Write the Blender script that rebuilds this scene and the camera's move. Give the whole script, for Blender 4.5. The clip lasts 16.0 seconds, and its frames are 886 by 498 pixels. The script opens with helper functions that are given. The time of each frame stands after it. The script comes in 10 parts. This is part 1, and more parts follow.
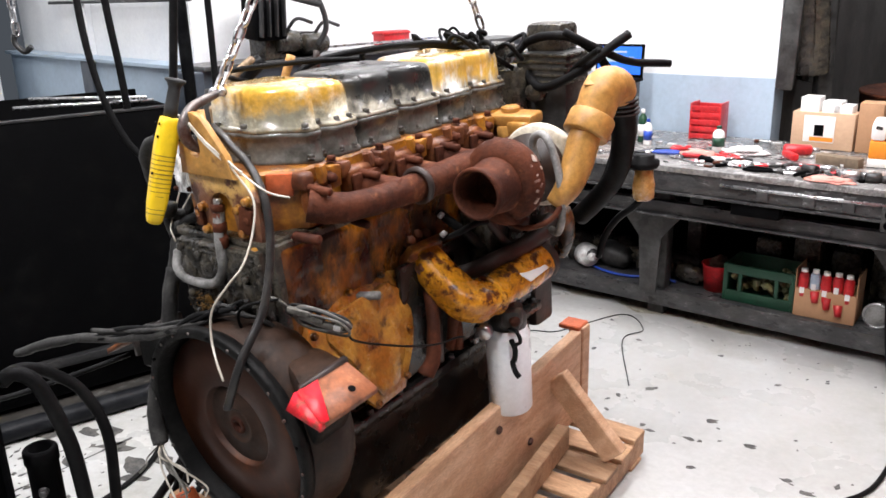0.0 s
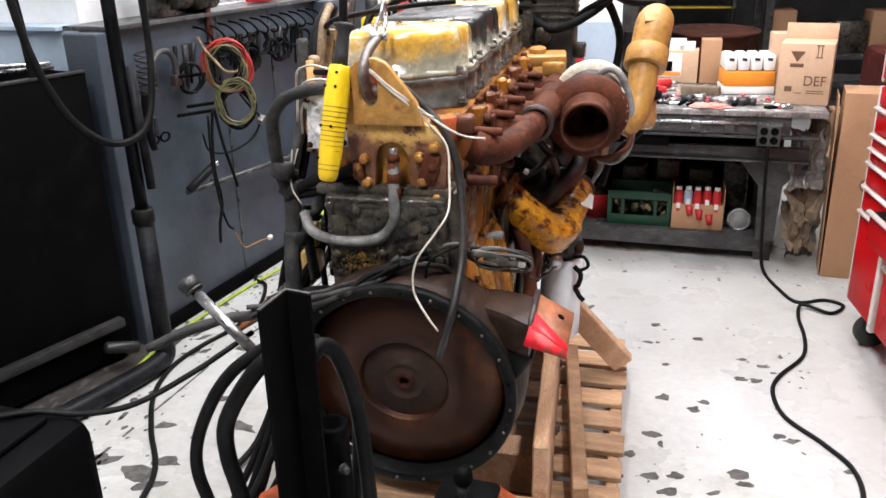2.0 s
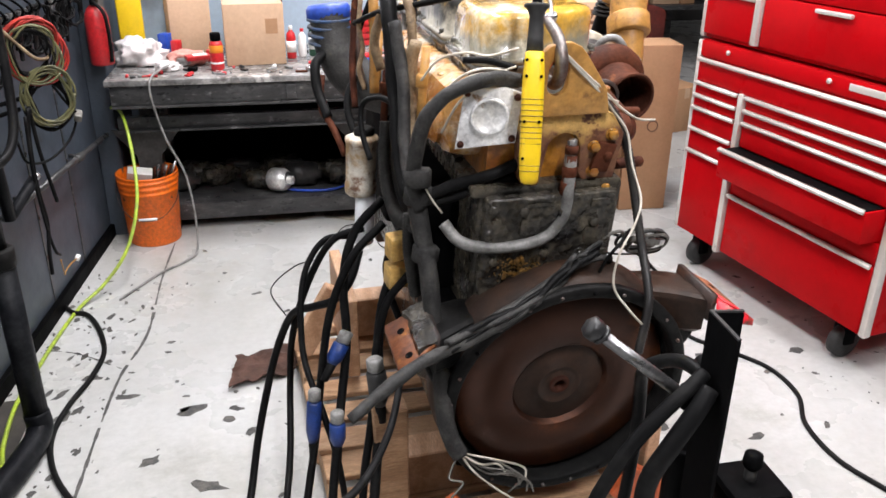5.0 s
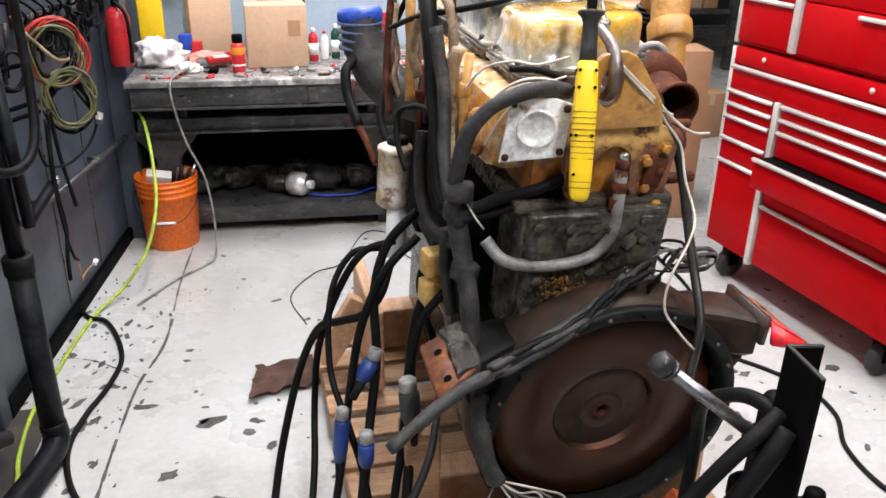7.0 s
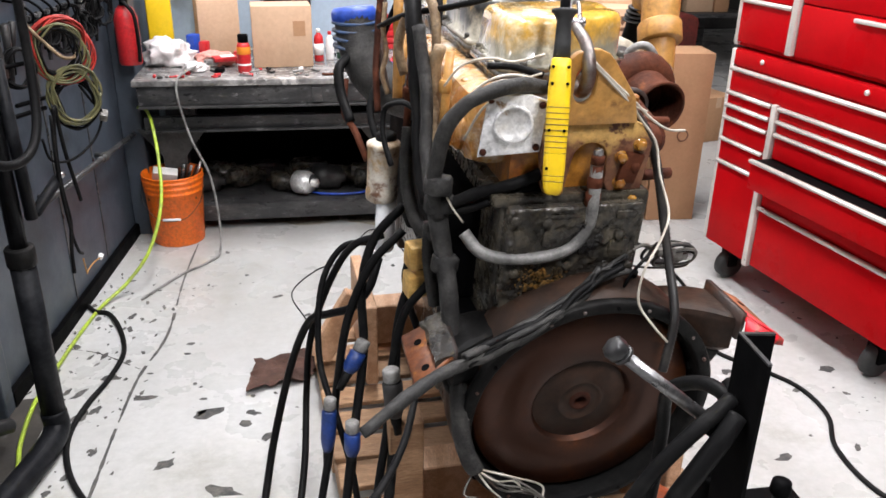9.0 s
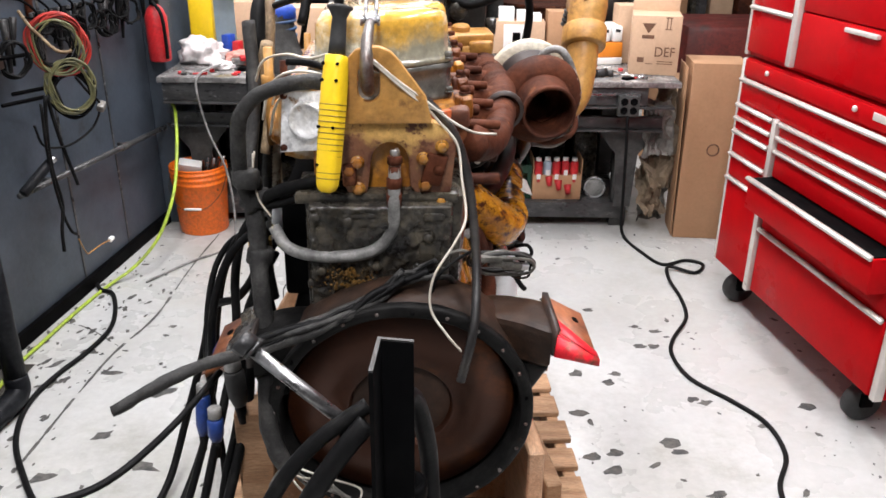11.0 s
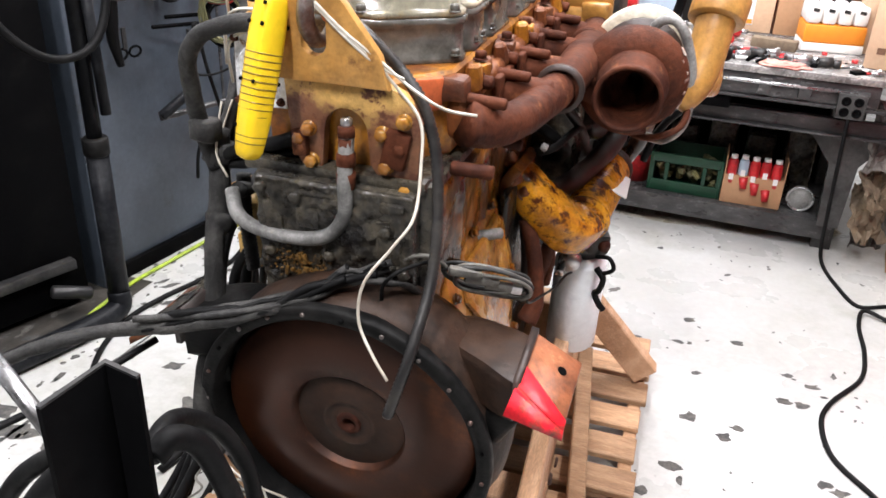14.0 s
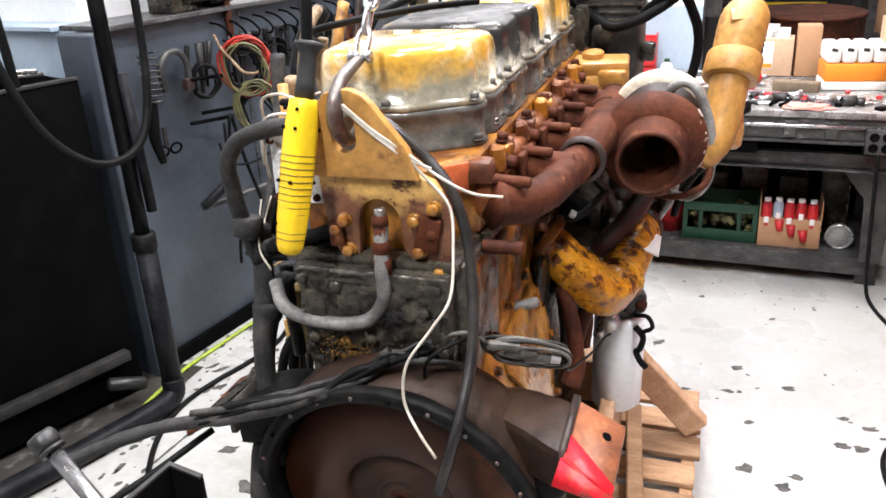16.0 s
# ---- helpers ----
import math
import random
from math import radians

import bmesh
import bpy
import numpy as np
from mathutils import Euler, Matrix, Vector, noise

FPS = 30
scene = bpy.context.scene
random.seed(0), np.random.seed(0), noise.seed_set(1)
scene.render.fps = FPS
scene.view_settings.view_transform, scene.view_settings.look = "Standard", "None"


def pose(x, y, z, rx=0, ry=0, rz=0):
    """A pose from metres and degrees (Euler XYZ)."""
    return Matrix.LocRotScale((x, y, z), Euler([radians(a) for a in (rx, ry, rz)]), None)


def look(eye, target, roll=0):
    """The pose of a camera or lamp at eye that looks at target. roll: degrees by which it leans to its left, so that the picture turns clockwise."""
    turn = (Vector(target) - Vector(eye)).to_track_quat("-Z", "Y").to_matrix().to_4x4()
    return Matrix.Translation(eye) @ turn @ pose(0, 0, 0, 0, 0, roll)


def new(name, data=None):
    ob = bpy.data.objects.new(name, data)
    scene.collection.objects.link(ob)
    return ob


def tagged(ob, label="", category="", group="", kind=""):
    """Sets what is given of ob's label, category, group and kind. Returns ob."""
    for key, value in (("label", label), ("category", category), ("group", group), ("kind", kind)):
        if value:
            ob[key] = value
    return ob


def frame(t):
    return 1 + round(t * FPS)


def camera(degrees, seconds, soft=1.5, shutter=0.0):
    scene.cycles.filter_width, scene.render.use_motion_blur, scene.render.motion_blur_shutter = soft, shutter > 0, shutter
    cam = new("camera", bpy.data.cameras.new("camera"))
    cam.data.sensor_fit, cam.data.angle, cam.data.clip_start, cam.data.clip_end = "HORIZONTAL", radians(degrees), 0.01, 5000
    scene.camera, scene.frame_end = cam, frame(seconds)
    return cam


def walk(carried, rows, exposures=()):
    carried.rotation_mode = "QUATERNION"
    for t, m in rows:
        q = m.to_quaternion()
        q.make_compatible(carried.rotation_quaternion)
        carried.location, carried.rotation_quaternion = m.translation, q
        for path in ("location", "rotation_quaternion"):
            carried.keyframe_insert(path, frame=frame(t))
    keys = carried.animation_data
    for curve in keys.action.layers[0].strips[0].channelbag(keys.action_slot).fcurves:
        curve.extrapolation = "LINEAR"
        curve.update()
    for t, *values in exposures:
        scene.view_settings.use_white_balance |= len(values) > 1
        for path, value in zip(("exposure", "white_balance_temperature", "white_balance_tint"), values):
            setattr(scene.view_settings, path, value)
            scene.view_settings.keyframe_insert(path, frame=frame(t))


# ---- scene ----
cam = camera(57.0, 16.0, soft=1.6, shutter=0.0)
PATH = [
    (0, (1.564, -1.099, 1.723), (0.243, 0.527, 1.049), -1.7),
    (0.5, (1.408, -1.174, 1.717), (0.250, 0.560, 1.015), 0.2),
    (1, (1.134, -1.296, 1.697), (0.210, 0.563, 0.968), -0.7),
    (1.5, (0.884, -1.445, 1.714), (0.199, 0.490, 0.924), 3.5),
    (2, (0.635, -1.667, 1.707), (0.015, 0.293, 0.921), -1.6),
    (2.5, (0.295, -1.686, 1.693), (0.108, 0.354, 0.893), -0.5),
    (3, (-0.044, -1.703, 1.724), (0.033, 0.340, 0.910), 0.1),
    (3.5, (-0.275, -1.777, 1.739), (-0.171, 0.273, 0.947), -5.0),
    (3.7, (-0.343, -1.767, 1.753), (-0.128, 0.267, 0.944), -2.8),
    (5.8, (-0.627, -1.443, 1.737), (-0.209, 0.515, 0.827), 0.8),
    (6, (-0.629, -1.443, 1.736), (-0.232, 0.525, 0.836), 0.8),
    (6.5, (-0.636, -1.435, 1.740), (-0.252, 0.540, 0.850), 0.9),
    (7, (-0.634, -1.430, 1.739), (-0.255, 0.543, 0.844), 1.0),
    (7.5, (-0.640, -1.429, 1.739), (-0.256, 0.546, 0.848), 1.5),
    (8, (-0.639, -1.432, 1.737), (-0.250, 0.540, 0.843), 1.4),
    (8.2, (-0.641, -1.434, 1.736), (-0.253, 0.535, 0.837), 1.1),
    (10.3, (-0.182, -1.624, 1.751), (-0.091, 0.395, 0.882), -3.0),
    (10.5, (-0.097, -1.632, 1.756), (-0.050, 0.383, 0.875), -4.4),
    (11, (0.113, -1.536, 1.724), (0.086, 0.483, 0.850), 0.5),
    (11.5, (0.315, -1.447, 1.720), (0.139, 0.525, 0.759), -1.0),
    (12, (0.546, -1.412, 1.716), (-0.034, 0.481, 0.756), -0.4),
    (12.5, (0.648, -1.322, 1.725), (-0.062, 0.570, 0.856), 0.1),
    (13, (0.652, -1.205, 1.714), (-0.070, 0.696, 0.873), 1.8),
    (13.5, (0.619, -1.152, 1.689), (-0.180, 0.660, 0.730), 2.3),
    (14, (0.571, -1.101, 1.661), (-0.105, 0.749, 0.681), 2.5),
    (14.5, (0.552, -1.070, 1.659), (-0.088, 0.796, 0.684), 1.4),
    (15, (0.561, -1.079, 1.683), (-0.119, 0.818, 0.801), -0.8),
    (15.5, (0.582, -1.095, 1.705), (-0.142, 0.812, 0.877), -3.2),
    (16, (0.593, -1.130, 1.713), (-0.209, 0.741, 0.879), -3.1),
]
EXPOSURES = [(0, -0.14), (1.5, -0.14), (2.5, -0.17), (3.5, -0.27), (6, -0.22), (8, -0.22), (10.5, -0.24), (12.5, -0.22), (13.5, -0.02), (14.5, 0.19), (16, 0.14)]
walk(cam, [(t, look(eye, target, roll)) for t, eye, target, roll in PATH], EXPOSURES)

# ---- world and lights ----
world = bpy.data.worlds.new("world")
scene.world = world
world.use_nodes = True
world.node_tree.nodes["Background"].inputs[0].default_value = (0.75, 0.85, 1.0, 1)
world.node_tree.nodes["Background"].inputs[1].default_value = 0.1
scene.view_settings.exposure = 0.0


def tube_lamp(x, y, z, sx, sy, power):
    data = bpy.data.lights.new("ceiling_light_source", "AREA")
    data.shape, data.size, data.size_y, data.energy = "RECTANGLE", sx, sy, power
    data.color = (0.985, 0.965, 1.0)
    ob = new("ceiling_light_source", data)
    ob.matrix_world = pose(x, y, z)
    return ob


# all out of view; last four added to brighten engine, wall return and bay
LAMPS = [(-0.35, 0.35, 88), (1.35, -0.2, 92), (-0.35, 2.3, 105), (0.85, 2.3, 78), (0.0, -2.3, 165), (-2.9, -0.5, 38), (2.9, 0.6, 30), (1.3, 6.3, 70)]
for lx, ly, power in LAMPS:
    tube_lamp(lx, ly, 4.02, 0.22, 1.2, power)

# ---- materials ----


def node(tree, kind, **inputs):
    n = tree.nodes.new(kind)
    for key, value in inputs.items():
        n.inputs[key.replace("_", " ")].default_value = value
    return n


def mat(name, base, second=None, third=None, rough=0.6, metal=0.0, scale=6.0, fine=60.0, amount=0.5, edge=0.12,
        third_amount=0.35, third_scale=2.5, bump=0.15, bump_scale=None, coat=0.0, stretch=(1, 1, 1), shade=0.25, spec=0.5, run=None, vary=0.0):
    """A worn surface: base colour, patches of a second and third one, fine grain in tone, gloss and relief."""
    m = bpy.data.materials.new(name)
    m.use_nodes = True
    t = m.node_tree
    link = t.links.new
    b = t.nodes["Principled BSDF"]
    b.inputs["Metallic"].default_value = metal
    b.inputs["Coat Weight"].default_value = coat
    b.inputs["Specular IOR Level"].default_value = spec
    co = t.nodes.new("ShaderNodeTexCoord")
    mp = t.nodes.new("ShaderNodeMapping")
    mp.inputs["Scale"].default_value = stretch
    link(co.outputs["Object"], mp.inputs["Vector"])

    def noise_tex(s, detail, rough_):
        n = node(t, "ShaderNodeTexNoise", Scale=s, Detail=detail, Roughness=rough_)
        link(mp.outputs[0], n.inputs["Vector"])
        return n.outputs["Fac"]

    def ramp(src, lo, hi):
        r = t.nodes.new("ShaderNodeMapRange")
        r.interpolation_type = "SMOOTHSTEP"
        r.inputs["From Min"].default_value, r.inputs["From Max"].default_value = lo, hi
        link(src, r.inputs["Value"])
        return r.outputs[0]

    def mix(fac, a, c):
        x = t.nodes.new("ShaderNodeMix")
        x.data_type = "RGBA"
        if isinstance(fac, float):
            x.inputs["Factor"].default_value = fac
        else:
            link(fac, x.inputs["Factor"])
        for sock, v in ((x.inputs["A"], a), (x.inputs["B"], c)):
            if isinstance(v, tuple):
                sock.default_value = (*v, 1)
            else:
                link(v, sock)
        return x.outputs["Result"]

    grain = noise_tex(fine, 4, 0.65)
    colour = base
    if second:
        f = noise_tex(scale, 7, 0.68)
        c = 0.5 + (0.5 - amount) * 0.5
        if run:
            sep = t.nodes.new("ShaderNodeSeparateXYZ")
            link(co.outputs["Object"], sep.inputs[0])
            slope = t.nodes.new("ShaderNodeMapRange")
            for key, v in (("From Min", run[0]), ("From Max", run[1]), ("To Min", run[2]), ("To Max", -run[2])):
                slope.inputs[key].default_value = v
            link(sep.outputs["Z"], slope.inputs["Value"])
            plus = t.nodes.new("ShaderNodeMath")
            link(f, plus.inputs[0])
            link(slope.outputs[0], plus.inputs[1])
            f = plus.outputs[0]
        colour = mix(ramp(f, c - edge, c + edge), base, second)
    if third:
        f = noise_tex(third_scale, 8, 0.72)
        c = 0.5 + (0.5 - third_amount) * 0.5
        colour = mix(ramp(f, c - edge * 0.6, c + edge * 0.6), colour, third)
    g = t.nodes.new("ShaderNodeMapRange")
    g.inputs["To Min"].default_value, g.inputs["To Max"].default_value = 1 - shade, 1 + shade
    g.inputs["From Min"].default_value, g.inputs["From Max"].default_value = 0.3, 0.7
    link(grain, g.inputs["Value"])
    mul = t.nodes.new("ShaderNodeMix")
    mul.data_type, mul.blend_type = "RGBA", "MULTIPLY"
    mul.inputs["Factor"].default_value = 1.0
    if isinstance(colour, tuple):
        mul.inputs["A"].default_value = (*colour, 1)
    else:
        link(colour, mul.inputs["A"])
    link(g.outputs[0], mul.inputs["B"])
    colour = mul.outputs["Result"]
    if vary:
        info = t.nodes.new("ShaderNodeObjectInfo")
        tone = t.nodes.new("ShaderNodeMapRange")
        tone.inputs["To Min"].default_value, tone.inputs["To Max"].default_value = 1 - vary, 1 + vary * 0.6
        link(info.outputs["Random"], tone.inputs["Value"])
        each = t.nodes.new("ShaderNodeMix")
        each.data_type, each.blend_type = "RGBA", "MULTIPLY"
        each.inputs["Factor"].default_value = 1.0
        link(colour, each.inputs["A"])
        link(tone.outputs[0], each.inputs["B"])
        colour = each.outputs["Result"]
    link(colour, b.inputs["Base Color"])
    rr = t.nodes.new("ShaderNodeMapRange")
    rr.inputs["From Min"].default_value, rr.inputs["From Max"].default_value = 0.3, 0.7
    rr.inputs["To Min"].default_value, rr.inputs["To Max"].default_value = max(0.03, rough - 0.12), min(1.0, rough + 0.12)
    link(noise_tex(scale * 1.7, 5, 0.6), rr.inputs["Value"])
    link(rr.outputs[0], b.inputs["Roughness"])
    if bump:
        bp = node(t, "ShaderNodeBump", Strength=min(1.0, bump * 2), Distance=0.004)
        link(noise_tex(bump_scale or fine * 0.8, 5, 0.6), bp.inputs["Height"])
        link(bp.outputs[0], b.inputs["Normal"])
    return m


RUST = (0.105, 0.032, 0.016)
M = {}
M["floor"] = mat("painted_concrete", (0.475, 0.48, 0.475), (0.40, 0.397, 0.375), (0.25, 0.237, 0.195), rough=0.30, scale=1.3, fine=30, amount=0.5,
                 edge=0.22, third_amount=0.22, third_scale=1.1, bump=0.06, bump_scale=9, shade=0.07)
M["chip"] = mat("bare_concrete", (0.045, 0.045, 0.045), (0.10, 0.095, 0.085), rough=0.8, scale=20, fine=120)
M["wall_white"] = mat("white_wall_paint", (0.80, 0.81, 0.82), (0.72, 0.74, 0.76), rough=0.6, scale=1.5, fine=40, amount=0.3, bump=0.05, shade=0.04)
M["wall_blue"] = mat("light_blue_wall_paint", (0.40, 0.50, 0.60), (0.34, 0.42, 0.50), rough=0.5, scale=2, fine=40, amount=0.4, bump=0.05, shade=0.06)
M["panel_blue"] = mat("grey_blue_steel_paint", (0.054, 0.067, 0.086), (0.038, 0.047, 0.060), (0.026, 0.026, 0.026), rough=0.42, scale=2.5, fine=50, amount=0.45, third_amount=0.16,
                      third_scale=5, bump=0.06, shade=0.12)
M["hook_steel"] = mat("dull_rusty_hook_steel", (0.20, 0.18, 0.17), (0.11, 0.05, 0.035), (0.40, 0.39, 0.38), rough=0.42, metal=0.7, scale=14, fine=80, amount=0.45, third_amount=0.15, bump=0.1)
M["dark_wall"] = mat("dark_storage_wall", (0.05, 0.046, 0.044), (0.03, 0.028, 0.027), rough=0.8, scale=2, fine=30)
M["ceiling"] = mat("ceiling_paint", (0.62, 0.62, 0.60), (0.55, 0.55, 0.54), rough=0.8, scale=2, fine=30, bump=0.05, shade=0.05)
M["yellow_rust"] = mat("rusty_yellow_paint", (0.46, 0.19, 0.018), (0.17, 0.052, 0.013), (0.045, 0.018, 0.010), rough=0.4, scale=8, fine=60, amount=0.52, third_amount=0.30,
                       third_scale=6, bump=0.3, bump_scale=34)
M["amber"] = mat("oil_soaked_amber_paint", (0.40, 0.145, 0.010), (0.13, 0.034, 0.006), (0.016, 0.007, 0.004), rough=0.30, spec=0.3, scale=7, fine=60, amount=0.52, third_amount=0.50,
                 third_scale=5.5, bump=0.3, bump_scale=22, coat=0.15, edge=0.16, stretch=(1, 1, 0.6))
M["chalk"] = mat("pale_chalk", (0.42, 0.34, 0.29), (0.16, 0.07, 0.05), rough=0.9, scale=60, fine=140, amount=0.5, bump=0.1)
M["rust_orange"] = mat("orange_flaking_rust", (0.19, 0.058, 0.015), (0.08, 0.023, 0.010), (0.38, 0.15, 0.02), rough=0.55, scale=14, fine=90, amount=0.5, third_amount=0.22, third_scale=18, bump=0.4, bump_scale=50)
M["yellow_tan"] = mat("faded_tan_yellow_paint", (0.47, 0.245, 0.065), (0.35, 0.165, 0.035), (0.14, 0.055, 0.020), rough=0.45, scale=6, fine=60, amount=0.45, third_amount=0.20,
                      third_scale=9, bump=0.08)
M["cover"] = mat("greasy_yellow_cover", (0.64, 0.36, 0.05), (0.20, 0.185, 0.135), (0.74, 0.67, 0.50), rough=0.22, scale=7, fine=60, amount=0.42, third_amount=0.34, third_scale=5,
                 bump=0.06, coat=0.8, edge=0.16, run=(1.108, 1.200, 0.28))
M["cover_pale"] = mat("white_streaked_yellow_cover", (0.56, 0.33, 0.06), (0.15, 0.14, 0.11), (0.72, 0.70, 0.64), rough=0.24, scale=7, fine=60, amount=0.46, third_amount=0.36, third_scale=7,
                      bump=0.06, coat=0.8, edge=0.15, run=(1.095, 1.185, 0.22), stretch=(1, 1, 0.5))
M["cover_black"] = mat("sooty_black_cover", (0.020, 0.020, 0.019), (0.36, 0.33, 0.26), (0.45, 0.24, 0.03), rough=0.33, scale=8, fine=60, amount=0.30, third_amount=0.16,
                       third_scale=8, bump=0.1, coat=0.2, run=(1.11, 1.19, 0.16))
# grimy grey; its small pale patches paint in wet highlights
M["cover_base"] = mat("grimy_grey_casting", (0.122, 0.117, 0.104), (0.060, 0.056, 0.048), (0.42, 0.42, 0.39), rough=0.25, scale=9, fine=60, amount=0.45, third_amount=0.13,
                      third_scale=11, bump=0.15, coat=0.3)
M["rust"] = mat("rusty_iron", (0.092, 0.0275, 0.013), (0.040, 0.013, 0.008), (0.19, 0.070, 0.030), rough=0.7, scale=8, fine=90, amount=0.5, third_amount=0.22, third_scale=14, bump=0.45, bump_scale=55, spec=0.14)
M["rust_dark"] = mat("dark_oily_rust", (0.034, 0.018, 0.013), (0.016, 0.012, 0.011), (0.10, 0.035, 0.015), rough=0.5, scale=5, fine=70, amount=0.5, third_amount=0.2, third_scale=4,
                     bump=0.15)
M["flywheel"] = mat("brown_rusted_steel_disc", (0.058, 0.0170, 0.0064), (0.028, 0.0098, 0.0050), (0.115, 0.034, 0.008), rough=0.44, metal=0.5, scale=3.5, fine=60, amount=0.5,
                    third_amount=0.30, third_scale=4, bump=0.05)
M["hub_brown"] = mat("dull_brown_hub_steel", (0.042, 0.021, 0.013), (0.024, 0.014, 0.010), (0.075, 0.028, 0.012), rough=0.6, spec=0.25, scale=6, fine=60, amount=0.5, third_amount=0.2, third_scale=9, bump=0.1)
M["shell_oil"] = mat("oily_brown_rusted_shell", (0.039, 0.021, 0.0135), (0.017, 0.011, 0.0085), (0.009, 0.008, 0.007), rough=0.5, spec=0.22, scale=6, fine=70, amount=0.45, third_amount=0.22, third_scale=7,
                     bump=0.25, bump_scale=50)
M["blistered"] = mat("yellow_paint_blistered_by_rust", (0.60, 0.36, 0.11), (0.20, 0.085, 0.042), (0.10, 0.032, 0.016), rough=0.5, scale=10, fine=80, amount=0.66, third_amount=0.42, third_scale=20,
                     bump=0.5, bump_scale=55, edge=0.07, run=(0.82, 0.995, 0.19))
M["amber_tan"] = mat("oil_stained_tan_paint", (0.42, 0.205, 0.035), (0.27, 0.095, 0.014), (0.045, 0.017, 0.008), rough=0.26, scale=9, fine=70, amount=0.5, third_amount=0.36, third_scale=8,
                     bump=0.35, bump_scale=22, coat=0.5, edge=0.12)
# the cream patches include white glare painted on the shiny casting
M["orange_grime"] = mat("cream_streaked_orange_casting", (0.60, 0.36, 0.11), (0.36, 0.13, 0.022), (0.70, 0.64, 0.52), rough=0.26, scale=8, fine=70, amount=0.50, third_amount=0.34, third_scale=7, bump=0.3, edge=0.14, coat=0.5)
M["flecked"] = mat("rust_flecked_yellow_paint", (0.66, 0.29, 0.018), (0.40, 0.14, 0.012), (0.085, 0.024, 0.009), rough=0.26, scale=7, fine=70, amount=0.48, third_amount=0.40, third_scale=22,
                   bump=0.35, bump_scale=40, coat=0.12, spec=0.35, edge=0.09)
M["primer_rust"] = mat("worn_orange_primer", (0.30, 0.10, 0.042), (0.13, 0.050, 0.026), (0.40, 0.22, 0.10), rough=0.55, scale=14, fine=80, amount=0.5, third_amount=0.18, third_scale=20, bump=0.3)
M["flange_black"] = mat("oily_black_flange_iron", (0.0055, 0.0055, 0.0055), (0.013, 0.0125, 0.012), (0.04, 0.027, 0.020), rough=0.5, spec=0.10, scale=12, fine=70, amount=0.42, third_amount=0.12, third_scale=14, bump=0.25)
M["cream_alloy"] = mat("cream_painted_alloy", (0.62, 0.57, 0.47), (0.45, 0.38, 0.28), (0.20, 0.11, 0.06), rough=0.4, scale=12, fine=70, amount=0.4, third_amount=0.18, third_scale=14, bump=0.12)
M["plug_tan"] = mat("tan_yellow_plastic", (0.64, 0.42, 0.14), (0.50, 0.29, 0.08), (0.16, 0.09, 0.04), rough=0.45, scale=16, fine=80, amount=0.4, third_amount=0.15, bump=0.1)
M["blue_deep"] = mat("scuffed_deep_blue_plastic", (0.014, 0.045, 0.21), (0.010, 0.026, 0.10), (0.03, 0.03, 0.035), rough=0.42, scale=18, fine=80, amount=0.45, third_amount=0.2, bump=0.08)
M["blue_dusty"] = mat("dusty_blue_rubber", (0.035, 0.085, 0.21), (0.055, 0.065, 0.085), (0.02, 0.02, 0.022), rough=0.5, scale=14, fine=80, amount=0.5, third_amount=0.25, bump=0.1)
M["loom_black"] = mat("ribbed_black_plastic", (0.013, 0.012, 0.012), (0.035, 0.031, 0.027), rough=0.42, scale=14, fine=120, amount=0.4, bump=0.1)
M["worn_mark"] = mat("worn_yellow_casting", (0.20, 0.10, 0.020), (0.05, 0.035, 0.018), rough=0.4, scale=40, fine=120, amount=0.5, bump=0.3)
M["cable_grey"] = mat("greasy_grey_cable", (0.15, 0.142, 0.125), (0.07, 0.065, 0.056), (0.30, 0.29, 0.27), rough=0.4, scale=25, fine=120, amount=0.45, third_amount=0.12, bump=0.1)
# paler specks mix old paint residue with painted-in glints
M["grease"] = mat("black_oily_iron", (0.027, 0.0245, 0.021), (0.082, 0.070, 0.050), (0.009, 0.008, 0.008), rough=0.28, scale=22, fine=90, amount=0.45, third_amount=0.34, third_scale=7,
                  bump=0.6, bump_scale=38, spec=0.5)
M["grey_iron"] = mat("dark_grey_iron", (0.055, 0.055, 0.053), (0.018, 0.0175, 0.017), (0.13, 0.12, 0.11), rough=0.45, scale=8, fine=70, amount=0.5, third_amount=0.1, third_scale=9, bump=0.25)
M["alu"] = mat("scuffed_aluminium", (0.74, 0.74, 0.73), (0.52, 0.51, 0.49), (0.24, 0.13, 0.06), rough=0.34, metal=0.35, scale=12, fine=90, amount=0.4, third_amount=0.10,
               third_scale=8, bump=0.08)
# whiter copy of the aluminium, strong light put into its colour
M["white_metal"] = mat("whitened_scuffed_alloy", (0.90, 0.90, 0.90), (0.66, 0.66, 0.66), (0.30, 0.17, 0.08), rough=0.26, metal=0.15, scale=18, fine=90, amount=0.42, third_amount=0.24, third_scale=13, bump=0.15, bump_scale=40, coat=0.4, edge=0.07)
M["hose"] = mat("dusty_black_rubber", (0.0055, 0.0055, 0.0058), (0.012, 0.0118, 0.0115), rough=0.5, scale=12, fine=120, amount=0.35, bump=0.1, spec=0.09)
M["hose_grey"] = mat("dusty_grey_loom", (0.024, 0.0235, 0.023), (0.056, 0.054, 0.051), rough=0.58, scale=16, fine=150, amount=0.42, bump=0.3, bump_scale=160, spec=0.25)
M["hose_light"] = mat("grey_braided_hose", (0.25, 0.245, 0.235), (0.09, 0.088, 0.084), rough=0.42, scale=14, fine=150, amount=0.4, bump=0.2)
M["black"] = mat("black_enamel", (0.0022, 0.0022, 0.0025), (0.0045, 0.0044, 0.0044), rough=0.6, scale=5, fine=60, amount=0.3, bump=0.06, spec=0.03)
